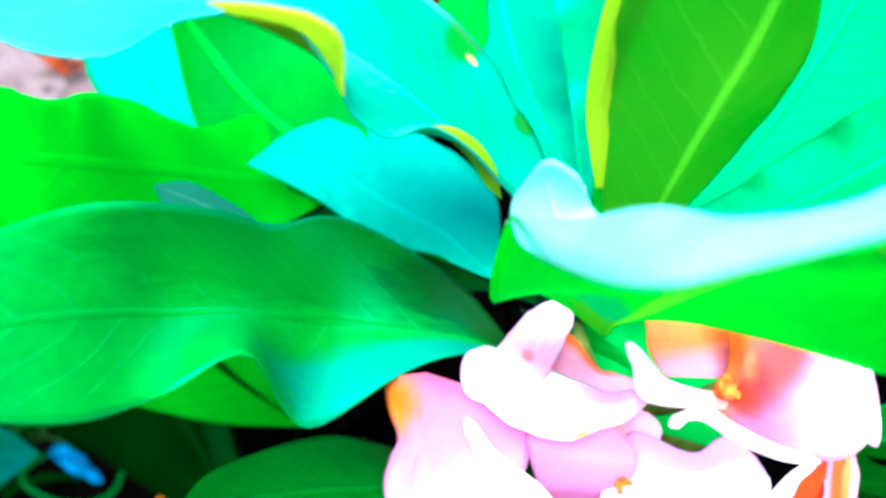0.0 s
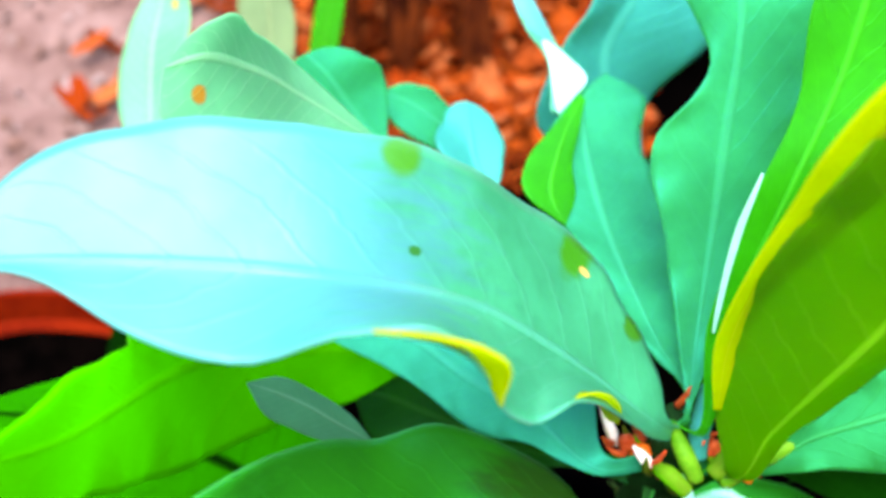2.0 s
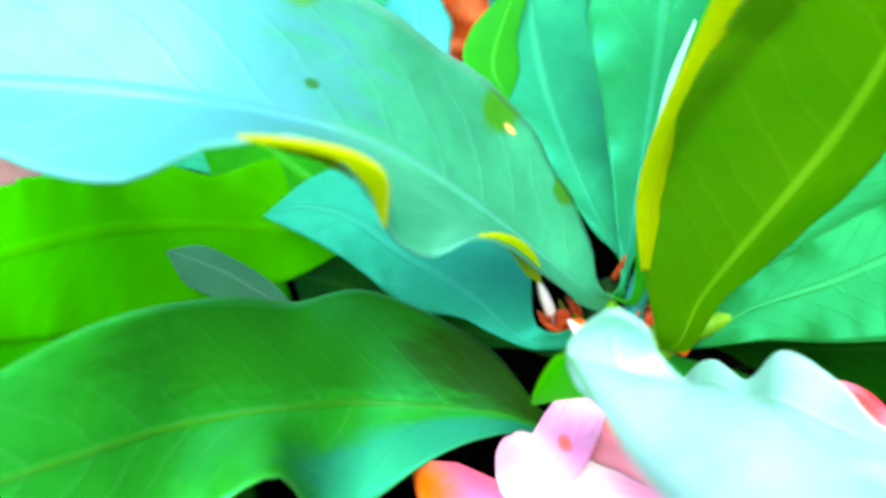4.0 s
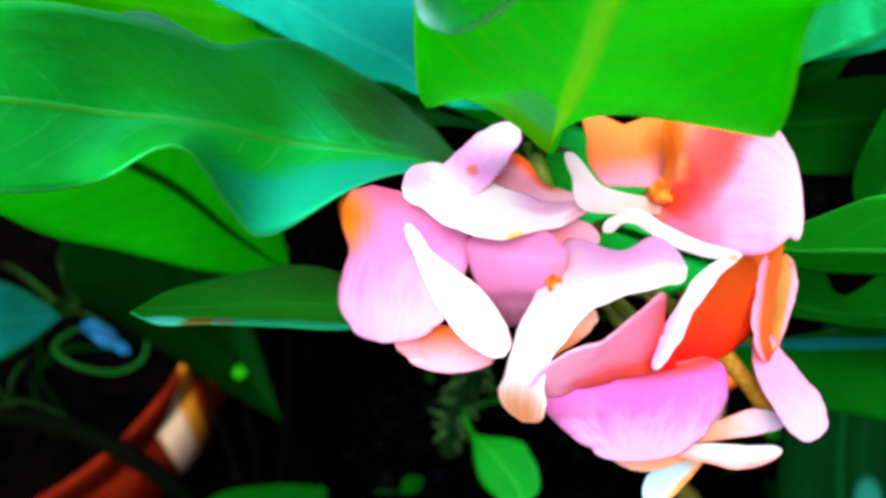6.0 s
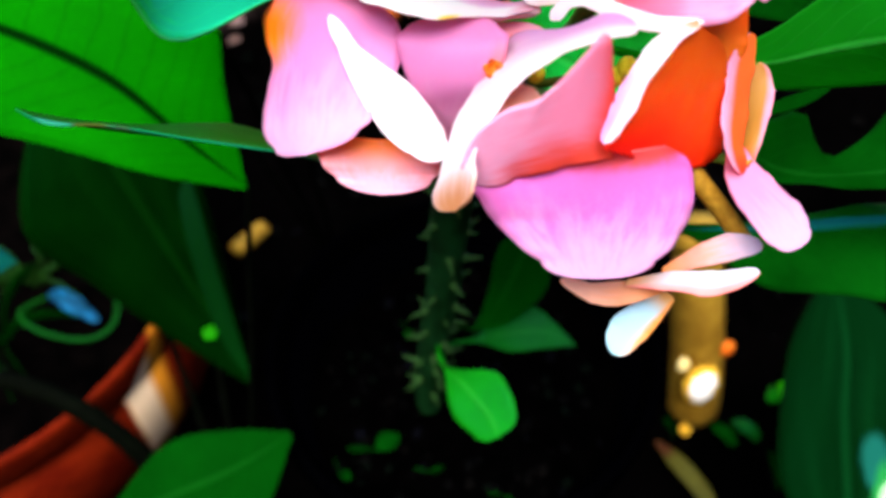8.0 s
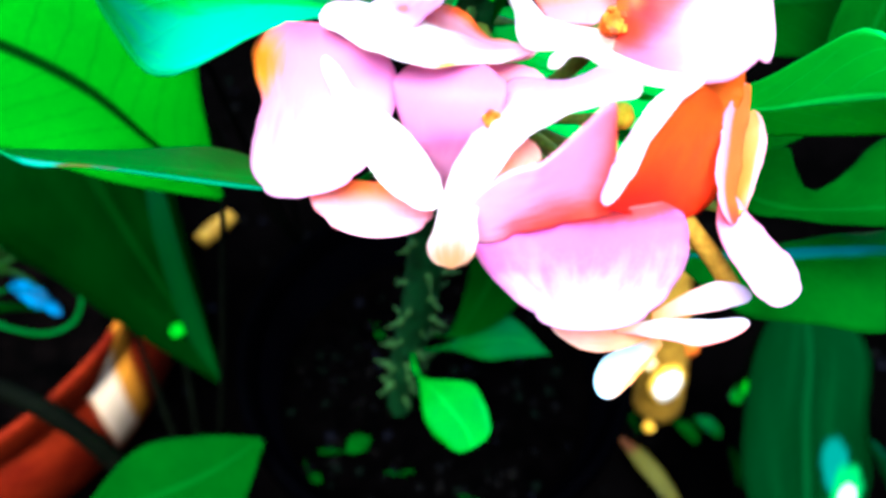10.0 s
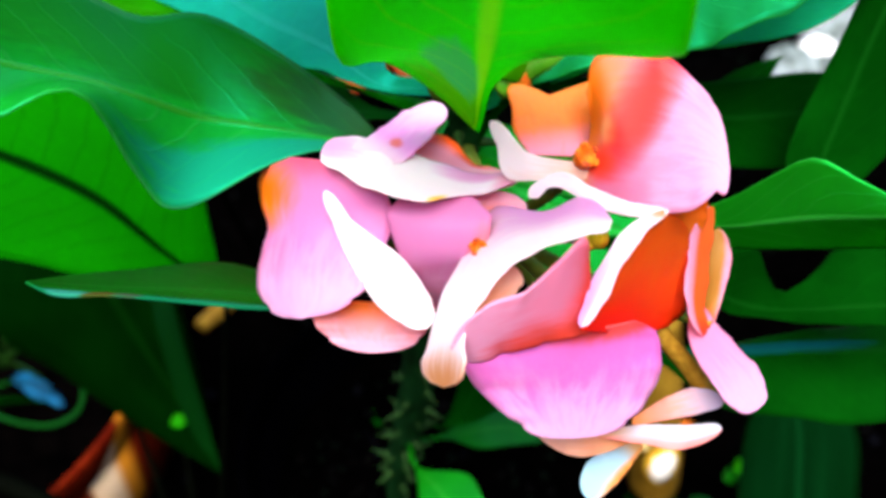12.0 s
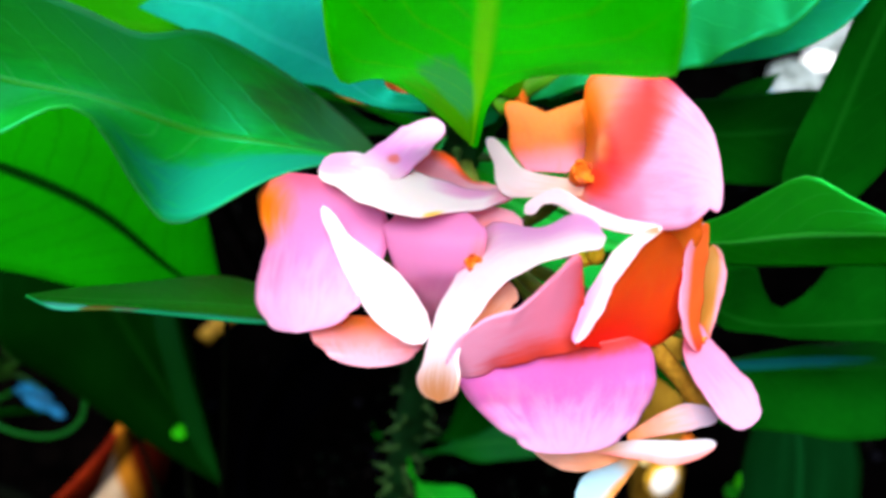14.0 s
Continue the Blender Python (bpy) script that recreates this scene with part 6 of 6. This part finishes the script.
# ---- terracotta pot ----
CLAY_AT = Vector((-0.311, 0.278, 0.0))
clay = thing("terracotta_pot", CLAY_AT, "old round terracotta pot with a chipped rim", "plant pot")
part("wall", turned([(0.0, 0.003), (0.133, 0.003), (0.137, 0.008), (0.1455, 0.088), (0.1425, 0.088), (0.128, 0.014), (0.0, 0.012)], 80), CLAY, clay)
ring = [(0.1435, 0.086), (0.1460, 0.086), (0.1475, 0.089), (0.1508, 0.107), (0.1506, 0.1115), (0.1496, 0.1125), (0.1478, 0.1125), (0.1466, 0.109), (0.1438, 0.089)]
part("rim", turned(ring + ring[:1], 80), CLAY, clay)
bm = bmesh.new()
rings = [[bm.verts.new((CLAY_AT.x + r * math.cos(a * 0.1309), CLAY_AT.y + r * math.sin(a * 0.1309), 0.080 + noise.noise(Vector((r * 40, a * 0.4, 3))) * 0.006)) for a in range(48)] for r in (0.005, 0.045, 0.085, 0.115, 0.1400)]
for p, q in zip(rings, rings[1:]):
    for k in range(48):
        bm.faces.new((p[k], p[(k + 1) % 48], q[(k + 1) % 48], q[k]))
bm.faces.new(rings[0])
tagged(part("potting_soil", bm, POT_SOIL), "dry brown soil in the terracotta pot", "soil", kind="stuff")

# ---- leaves of the plants behind ----
BACK = [
    ("shrub", [(B1, LEAF_SPRING), (B0, LEAF_SPRING), (X1, LEAF_BLUE)], (-0.10, 0.36, 0.0)),
    ("shrub", [(B2, LEAF_BLUE), (B3, LEAF_BLUE)], (-0.02, 0.40, 0.0)),
    ("shrub", [(B4, LEAF_CYAN), (V3, LEAF_CYAN), (V4, LEAF_PALE)], (0.06, 0.36, 0.0)),
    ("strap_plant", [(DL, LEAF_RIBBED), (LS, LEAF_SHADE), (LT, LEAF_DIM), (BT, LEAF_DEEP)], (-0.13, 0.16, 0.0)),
    ("strap_plant", [(RV, LEAF_STRAP_GLINT)], (0.20, 0.26, 0.0)),
    ("grass_blade_plant", [(B6, LEAF_YOUNG), (B7, LEAF_STRAW)], (-0.12, 0.55, 0.0)),
]
for name, leaves, foot in BACK:
    shrub = thing(name, foot, "broad-leaved green plant growing from the earth", "plant")
    for rows, material in leaves:
        a = Vector(rows[0][:3])
        f = Vector(foot)
        under(part("stem", tube([tuple(f), tuple(f.lerp(a, 0.55) + Vector((0, 0, -0.01))), tuple(a)], [0.002, 0.0015, 0.001], 8, 6), DARK_STALK), shrub)
        blade("leaf", rows, material, shrub, rounded=name == "shrub")

# ---- dry stalks at the back ----
rng = random.Random(21)
for i in range(34):
    x, y = (rng.uniform(-0.20, 0.02), rng.uniform(0.79, 0.90)) if i < 16 else (rng.uniform(-0.55, 0.35), rng.uniform(0.95, 1.35))
    top = (x + rng.uniform(-0.03, 0.03), y + rng.uniform(0.0, 0.08), rng.uniform(0.3, 0.6))
    tagged(part("dry_stalk", tube([(x, y, -0.01), ((x + top[0]) / 2 + rng.uniform(-0.01, 0.01), (y + top[1]) / 2, top[2] / 2), top], [rng.uniform(0.004, 0.014), rng.uniform(0.003, 0.010), 0.003], 8, 5, 0.08, i), STICK), "reddish brown dry upright stalk", "stalk", "dry stalks")


def gravel_place(rng):
    x, y = -0.22 - abs(rng.gauss(0, 0.55)), 0.60 + abs(rng.gauss(0, 0.55))
    return x, y, ground_height(x, y) + 0.003


tagged(new("gravel", bits(1300, gravel_place, 0.008, 9, 0.3)), "pale dusty gravel with bright grains", "gravel", kind="stuff").data.materials.append(GRAVEL)

# ---- pale stones lying behind the plant ----
rng = random.Random(5)
for x, y, s, material, words in (
    (0.367, 0.706, 0.018, CREAM, "smooth round white pebble among grey stones"), (0.392, 0.742, 0.034, STONE, "pale grey stone on the ground"),
    (0.335, 0.672, 0.026, STONE, "pale grey stone on the ground"), (0.428, 0.770, 0.026, STONE, "pale grey stone on the ground"),
    (0.316, 0.668, 0.010, STICK, "small brown stone on the ground"), (0.299, 0.652, 0.014, CHIP, "small pale blue stone on the ground"), (0.372, 0.672, 0.022, STONE, "pale grey stone on the ground"),
):
    bm = bmesh.new()
    bmesh.ops.create_icosphere(bm, subdivisions=3, radius=s)
    for v in bm.verts:
        v.co = Vector((v.co.x * 1.2, v.co.y, v.co.z * 0.6)) * (1 + 0.14 * noise.noise(v.co * 30 + Vector((x, y, 0)) * 9))
    stone = tagged(part("stone", bm, material), words, "stone", "stones")
    stone.location, stone.rotation_euler = (x, y, s * 0.35), (0.1, 0.2, rng.uniform(0, 6))

# ---- the cut stem, with raised pale lumps for spots of sunlight ----
cut = thing("cut_stem", (0.134, 0.250, 0.0), "ochre cut plant stem with raised pale sun spots near its foot", "stem")
under(part("trunk", tube([(0.134, 0.252, -0.004), (0.131, 0.260, 0.03), (0.124, 0.272, 0.08), (0.117, 0.287, 0.13)], [0.0155, 0.0155, 0.0145, 0.0130], 16, 6, 0.03), OCHRE), cut)
for x, y, z, s, material in ((0.1302, 0.2440, 0.0385, 0.0116, YELLOW), (0.1300, 0.2418, 0.0392, 0.0094, CREAM), (0.1195, 0.2510, 0.0490, 0.0042, PALE_YELLOW), (0.1325, 0.2570, 0.0570, 0.0058, YELLOW), (0.1440, 0.2590, 0.0535, 0.0045, CUP)):
    bm = bmesh.new()
    bmesh.ops.create_icosphere(bm, subdivisions=2, radius=s)
    for v in bm.verts:
        v.co = Vector((v.co.x * 0.95, v.co.y * 1.15, v.co.z * 0.5)) * (1 + 0.15 * noise.noise(v.co * 160 + Vector((s * 900, 0, 0))))
    sun_spot = part("sun_spot", bm, material)
    sun_spot.matrix_world = Matrix.Translation((x, y, z)) @ Matrix.Rotation(0.5, 4, "Y") @ Vector((0.0, -0.85, 0.5)).to_track_quat("Z", "Y").to_matrix().to_4x4()
    under(sun_spot, cut)

# ---- a loose bit of stem on the ground ----
tagged(part("stem_piece", tube([(-0.1755, 0.3691, 0.005), (-0.1666, 0.3810, 0.005), (-0.1576, 0.3929, 0.005)], [0.0059, 0.0062, 0.0056], 12, 4, 0.03), OCHRE), "short piece of ochre cut stem", "twig")

# ---- fallen leaves and scraps on the dark earth ----
for (ax, ay), (bx, by), w, material, words in (
    ((0.1060, 0.2230), (0.1350, 0.1800), 0.0050, LEAF_DRY, "narrow olive brown fallen leaf on dark earth"),
    ((0.1400, 0.2345), (0.1520, 0.2205), 0.0040, LEAF_DEEP, "small green fallen leaf on dark earth"),
    ((0.1530, 0.2370), (0.1665, 0.2245), 0.0042, LEAF_MID, "small green fallen leaf on dark earth"),
    ((0.1120, 0.2375), (0.1168, 0.2250), 0.0042, LEAF_DEEP, "small green fallen leaf on dark earth"),
    ((0.1700, 0.2170), (0.1712, 0.1935), 0.0050, LEAF_DEEP, "dark green fallen leaf on dark earth"),
    ((0.1790, 0.2500), (0.1892, 0.2625), 0.0038, LEAF_LIME, "small bright green fallen leaf on dark earth"),
    ((0.2560, 0.2240), (0.2600, 0.1880), 0.0050, LEAF_SHEEN, "bluish green fallen leaf on dark earth"),
):
    a, b = Vector((ax, ay, 0.008)), Vector((bx, by, 0.008))
    fallen = thing("fallen_leaf", a, words, "leaf", "fallen leaves")
    rows = [(*a.lerp(b, f) + Vector((0, 0, 0.004 * math.sin(3.1 * f))), q * w, 0, 0.0, q * w, 180, 0.0) for f, q in ((0.0, 0.25), (0.3, 0.95), (0.65, 1.0), (1.0, 0.0))]
    blade("leaf", rows, material, fallen, nu=16, nv=8, thick=0.0004, rounded=True)
bm = bmesh.new()
bmesh.ops.create_icosphere(bm, subdivisions=2, radius=0.0036)
for v in bm.verts:
    v.co *= 1 + 0.12 * noise.noise(v.co * 300)
berry = tagged(part("fallen_berry", bm, YELLOW), "small round yellow berry on dark earth", "berry")
berry.location = (0.1238, 0.2304, 0.0085)

# ---- red stipules in the heart of the rosette ----
for k, (dx, dy, dz, lean) in enumerate(((-0.004, 0.002, 0.004, -0.3), (-0.001, 0.004, 0.008, 0.0), (0.005, 0.000, 0.003, 0.35), (0.009, 0.003, 0.004, 0.5), (-0.008, 0.000, 0.000, -0.5), (-0.010, -0.002, 0.006, -0.2), (0.002, -0.004, -0.002, 0.1), (-0.012, -0.002, -0.004, -0.6), (-0.014, 0.002, -0.006, -0.4), (-0.007, -0.005, -0.005, 0.2), (-0.004, -0.006, -0.006, -0.1), (0.008, -0.003, -0.003, 0.6))):
    foot = Vector(ROSETTE) + Vector((dx, dy, dz))
    tip = foot + Vector((0.009 * lean, -0.002, 0.008 + 0.004 * math.sin(k * 2.3)))
    under(part("stipule", tube([tuple(foot), tuple(foot.lerp(tip, 0.5) + Vector((0, -0.0006, 0))), tuple(tip)], [0.0010, 0.0008, 0.0002], 8, 4), RED, None, "small red pointed stipule"), plant)

# ---- young leaf sheaths that wrap the heart ----
for k in range(9):
    a = k * 2.4 + 0.5
    out = Vector((math.cos(a), math.sin(a), 0))
    foot = Vector(on_stem(0.366 + 0.002 * (k % 3))) + out * 0.004
    tip = foot + out * (0.006 + 0.002 * (k % 2)) + Vector((0, 0, 0.014 - 0.002 * (k % 4)))
    under(part("sheath", tube([tuple(foot), tuple(foot.lerp(tip, 0.45) + out * 0.0012), tuple(tip)], [0.0015, 0.0012, 0.0002], 10, 5), (LEAF_YOUNG, SHEATH, LEAF_GREEN)[k % 3], None, "small green leaf sheath"), plant)

# ---- leaf stalks and orange lumps round the heart ----
for points, radii, material in (
    (((0.0070, 0.1588, 0.3797), (0.0040, 0.1624, 0.3843), (0.0017, 0.1688, 0.3862)), (0.0018, 0.0022, 0.0012), STALK_GREEN),
    (((0.0077, 0.1628, 0.3820), (0.0078, 0.1677, 0.3865), (0.0117, 0.1770, 0.3884)), (0.0018, 0.0024, 0.0026), LEAF_CYAN),
    (((0.0104, 0.1593, 0.3815), (0.0143, 0.1620, 0.3868), (0.0240, 0.1683, 0.3968)), (0.0020, 0.0022, 0.0018), LEAF_OLIVE),
    (((0.0125, 0.1596, 0.3778), (0.0200, 0.1632, 0.3812), (0.0313, 0.1667, 0.3845)), (0.0026, 0.0028, 0.002), STALK_GREEN),
    (((0.0049, 0.1569, 0.3779), (0.0011, 0.1594, 0.3802), (-0.0004, 0.1625, 0.3775)), (0.0018, 0.0020, 0.0016), LEAF_OLIVE),
):
    under(part("leaf_stalk", tube(points, radii, 12, 6, 0.03), material, None, "pale green leaf stalk"), plant)
for k, place in enumerate(((-0.0066, 0.1697, 0.3760), (-0.0038, 0.1678, 0.3756), (0.0001, 0.1684, 0.3748), (0.0112, 0.1652, 0.3830), (0.0184, 0.1608, 0.3803))):
    bm = bmesh.new()
    bmesh.ops.create_icosphere(bm, subdivisions=2, radius=0.0026)
    for v in bm.verts:
        v.co = Vector((v.co.x * 0.9, v.co.y * 0.7, v.co.z * 1.25)) * (1 + 0.55 * noise.noise(v.co * 320 + Vector((k * 2.3, 0, 0))))
    scale = part("heart_bit", bm, CUP if k % 3 else RED, None, "orange lump in the heart of the rosette")
    scale.matrix_world = Matrix.Translation(place) @ Matrix.Rotation(k * 1.3, 4, "Z") @ Matrix.Rotation(0.5 * math.sin(k * 2.1), 4, "X")
    under(scale, plant)

# ---- two pale slivers, added for bright gaps beside the heart ----
for foot, tip, w in (((-0.0119, 0.1792, 0.3779), (-0.0076, 0.1718, 0.3711), 0.0013), ((-0.0061, 0.1667, 0.3800), (-0.0014, 0.1635, 0.3762), 0.0013)):
    a, z = Vector(foot), Vector(tip)
    under(part("heart_bit", tube([tuple(a), tuple(a.lerp(z, 0.3)), tuple(a.lerp(z, 0.7)), tuple(z)], [0.0003, w * 0.8, w, 0.0004], 10, 5), CREAM, None, "pale sliver for a bright gap in the rosette"), plant)

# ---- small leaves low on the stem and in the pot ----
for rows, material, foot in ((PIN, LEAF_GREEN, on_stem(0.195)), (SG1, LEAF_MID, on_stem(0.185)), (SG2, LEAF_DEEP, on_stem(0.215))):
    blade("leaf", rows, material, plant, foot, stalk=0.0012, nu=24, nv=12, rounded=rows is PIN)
for x, y, r in ((-0.045, 0.160, 0.011), (-0.060, 0.150, 0.006), (-0.020, 0.150, 0.006), (0.012, 0.140, 0.005), (-0.035, 0.225, 0.005)):
    weed = thing("seedling", (x, y, 0.120), "tiny green seedling in the potting soil", "seedling", "seedlings in the pot")
    turn = random.Random(int(x * 1e4)).uniform(0, 6)
    for k in range(2):
        a = turn + k * 2.7
        w = Vector((math.cos(a), math.sin(a), 0))
        rows = [((x + w.x * r * s), (y + w.y * r * s), 0.121 + h * r, b * r, 0, 0, b * r, 180, 0) for s, h, b in ((0.05, 0.15, 0.08), (0.5, 0.35, 0.42 - 0.15 * k), (0.9, 0.3, 0.36 - 0.12 * k), (1.25 - 0.3 * k, 0.2, 0.0))]
        blade("leaf", rows, LEAF_DEEP, weed, nu=10, nv=6, thick=0.0003)

# ---- a broad-leaved weed in the terracotta pot ----
sprout = thing("weed", CLAY_AT + Vector((0.02, 0.02, 0.080)), "broad shiny green weed leaf over the terracotta pot", "weed", "weeds in the terracotta pot")
blade("leaf", LW, LEAF_SHEEN, sprout, tuple(CLAY_AT + Vector((0.02, 0.02, 0.080))), nu=30, nv=12, stalk=0.0014)

# ---- weeds and scraps in the terracotta pot ----
rng = random.Random(31)
for i in range(6):
    a, d = rng.uniform(-1.5, 0.9), rng.uniform(0.04, 0.12)
    foot = CLAY_AT + Vector((d * math.cos(a), d * math.sin(a), 0.080))
    weed = thing("weed", foot, "thin green weed growing in the terracotta pot", "weed", "weeds in the terracotta pot")
    for k in range(4):
        t = rng.uniform(0, 6.28)
        long = rng.uniform(0.02, 0.05)
        w = Vector((math.cos(t), math.sin(t), 0))
        rows = [(*(foot + w * long * s + Vector((0, 0, long * h))), b * long, 0, 0, b * long, 180, 0) for s, h, b in ((0.0, 0.0, 0.03), (0.3, 0.35, 0.07), (0.7, 0.45, 0.09), (1.1, 0.3, 0.0))]
        blade("leaf", rows, LEAF_WEED if i % 3 else LEAF_DEEP, weed, nu=12, nv=6, thick=0.0003)
for i, (x, y, r) in enumerate(((-0.2330, 0.2660, 0.0075), (-0.2190, 0.2590, 0.0050))):
    bm = bmesh.new()
    bmesh.ops.create_icosphere(bm, subdivisions=3, radius=r)
    for v in bm.verts:
        v.co = Vector((v.co.x * 1.6, v.co.y * 0.55, v.co.z * 0.35)) * (1 + 0.9 * noise.noise(v.co * 170 + Vector((i * 3.7, 0, 0))))
    scrap = tagged(part("scrap", bm, FOIL, smooth=False), "crumpled blue plastic scrap in the pot", "litter", "scraps in the pot")
    scrap.location, scrap.rotation_euler = (x, y, 0.087), (0, 0, -0.55)
hoop = [(-0.2275 + 0.027 * math.cos(a), 0.2575 + 0.019 * math.sin(a), 0.093 + 0.006 * math.sin(2 * a)) for a in np.linspace(2.4, 6.9, 9)]
tagged(part("curled_stalk", tube(hoop, [0.0007] + [0.0012] * 7 + [0.0008], 8, 4), LEAF_MID), "thin green stalk curled round in the pot", "stalk")

# ---- dark stalk that crosses in front of the terracotta pot ----
tagged(part("fallen_stalk", tube([(-0.33, 0.180, 0.145), (-0.235, 0.188, 0.140), (-0.172, 0.172, 0.118), (-0.140, 0.150, 0.05), (-0.13, 0.14, -0.003)], [0.0025, 0.0040, 0.0050, 0.0050, 0.0050], 10, 6, 0.05), DARK_STALK), "dark bent stalk lying over the terracotta pot", "stalk")

# ---- green bud on a thin stalk beside the strap leaf ----
pod = thing("hanging_bud", (0.175, 0.250, 0.0), "small green bud hanging on a thin dark stalk", "bud")
under(part("stalk", tube([(0.175, 0.250, -0.004), (0.176, 0.252, 0.07), (0.170, 0.246, 0.122), (0.1604, 0.2357, 0.1166), (0.1545, 0.2180, 0.088), (0.155, 0.2165, 0.080)], [0.0016, 0.0015, 0.0013, 0.0013, 0.0011, 0.001], 8, 6), DARK_STALK), pod)
under(part("bud", tube([(0.1545, 0.2180, 0.083), (0.155, 0.2165, 0.079), (0.1552, 0.2155, 0.075), (0.1553, 0.2150, 0.0715)], [0.0010, 0.0030, 0.0034, 0.0008], 12, 5), LEAF_GREEN), pod)

# ---- a flat disc laid on a leaf for a dot of sunlight ----
bm = bmesh.new()
bmesh.ops.create_icosphere(bm, subdivisions=2, radius=0.0042)
for v in bm.verts:
    v.co.z *= 0.45
bud = tagged(part("sun_dot", bm, LEAF_YOUNG), "yellow-green disc for a dot of sunlight on a leaf", "bud")
bud.location = SUN_DOT_AT
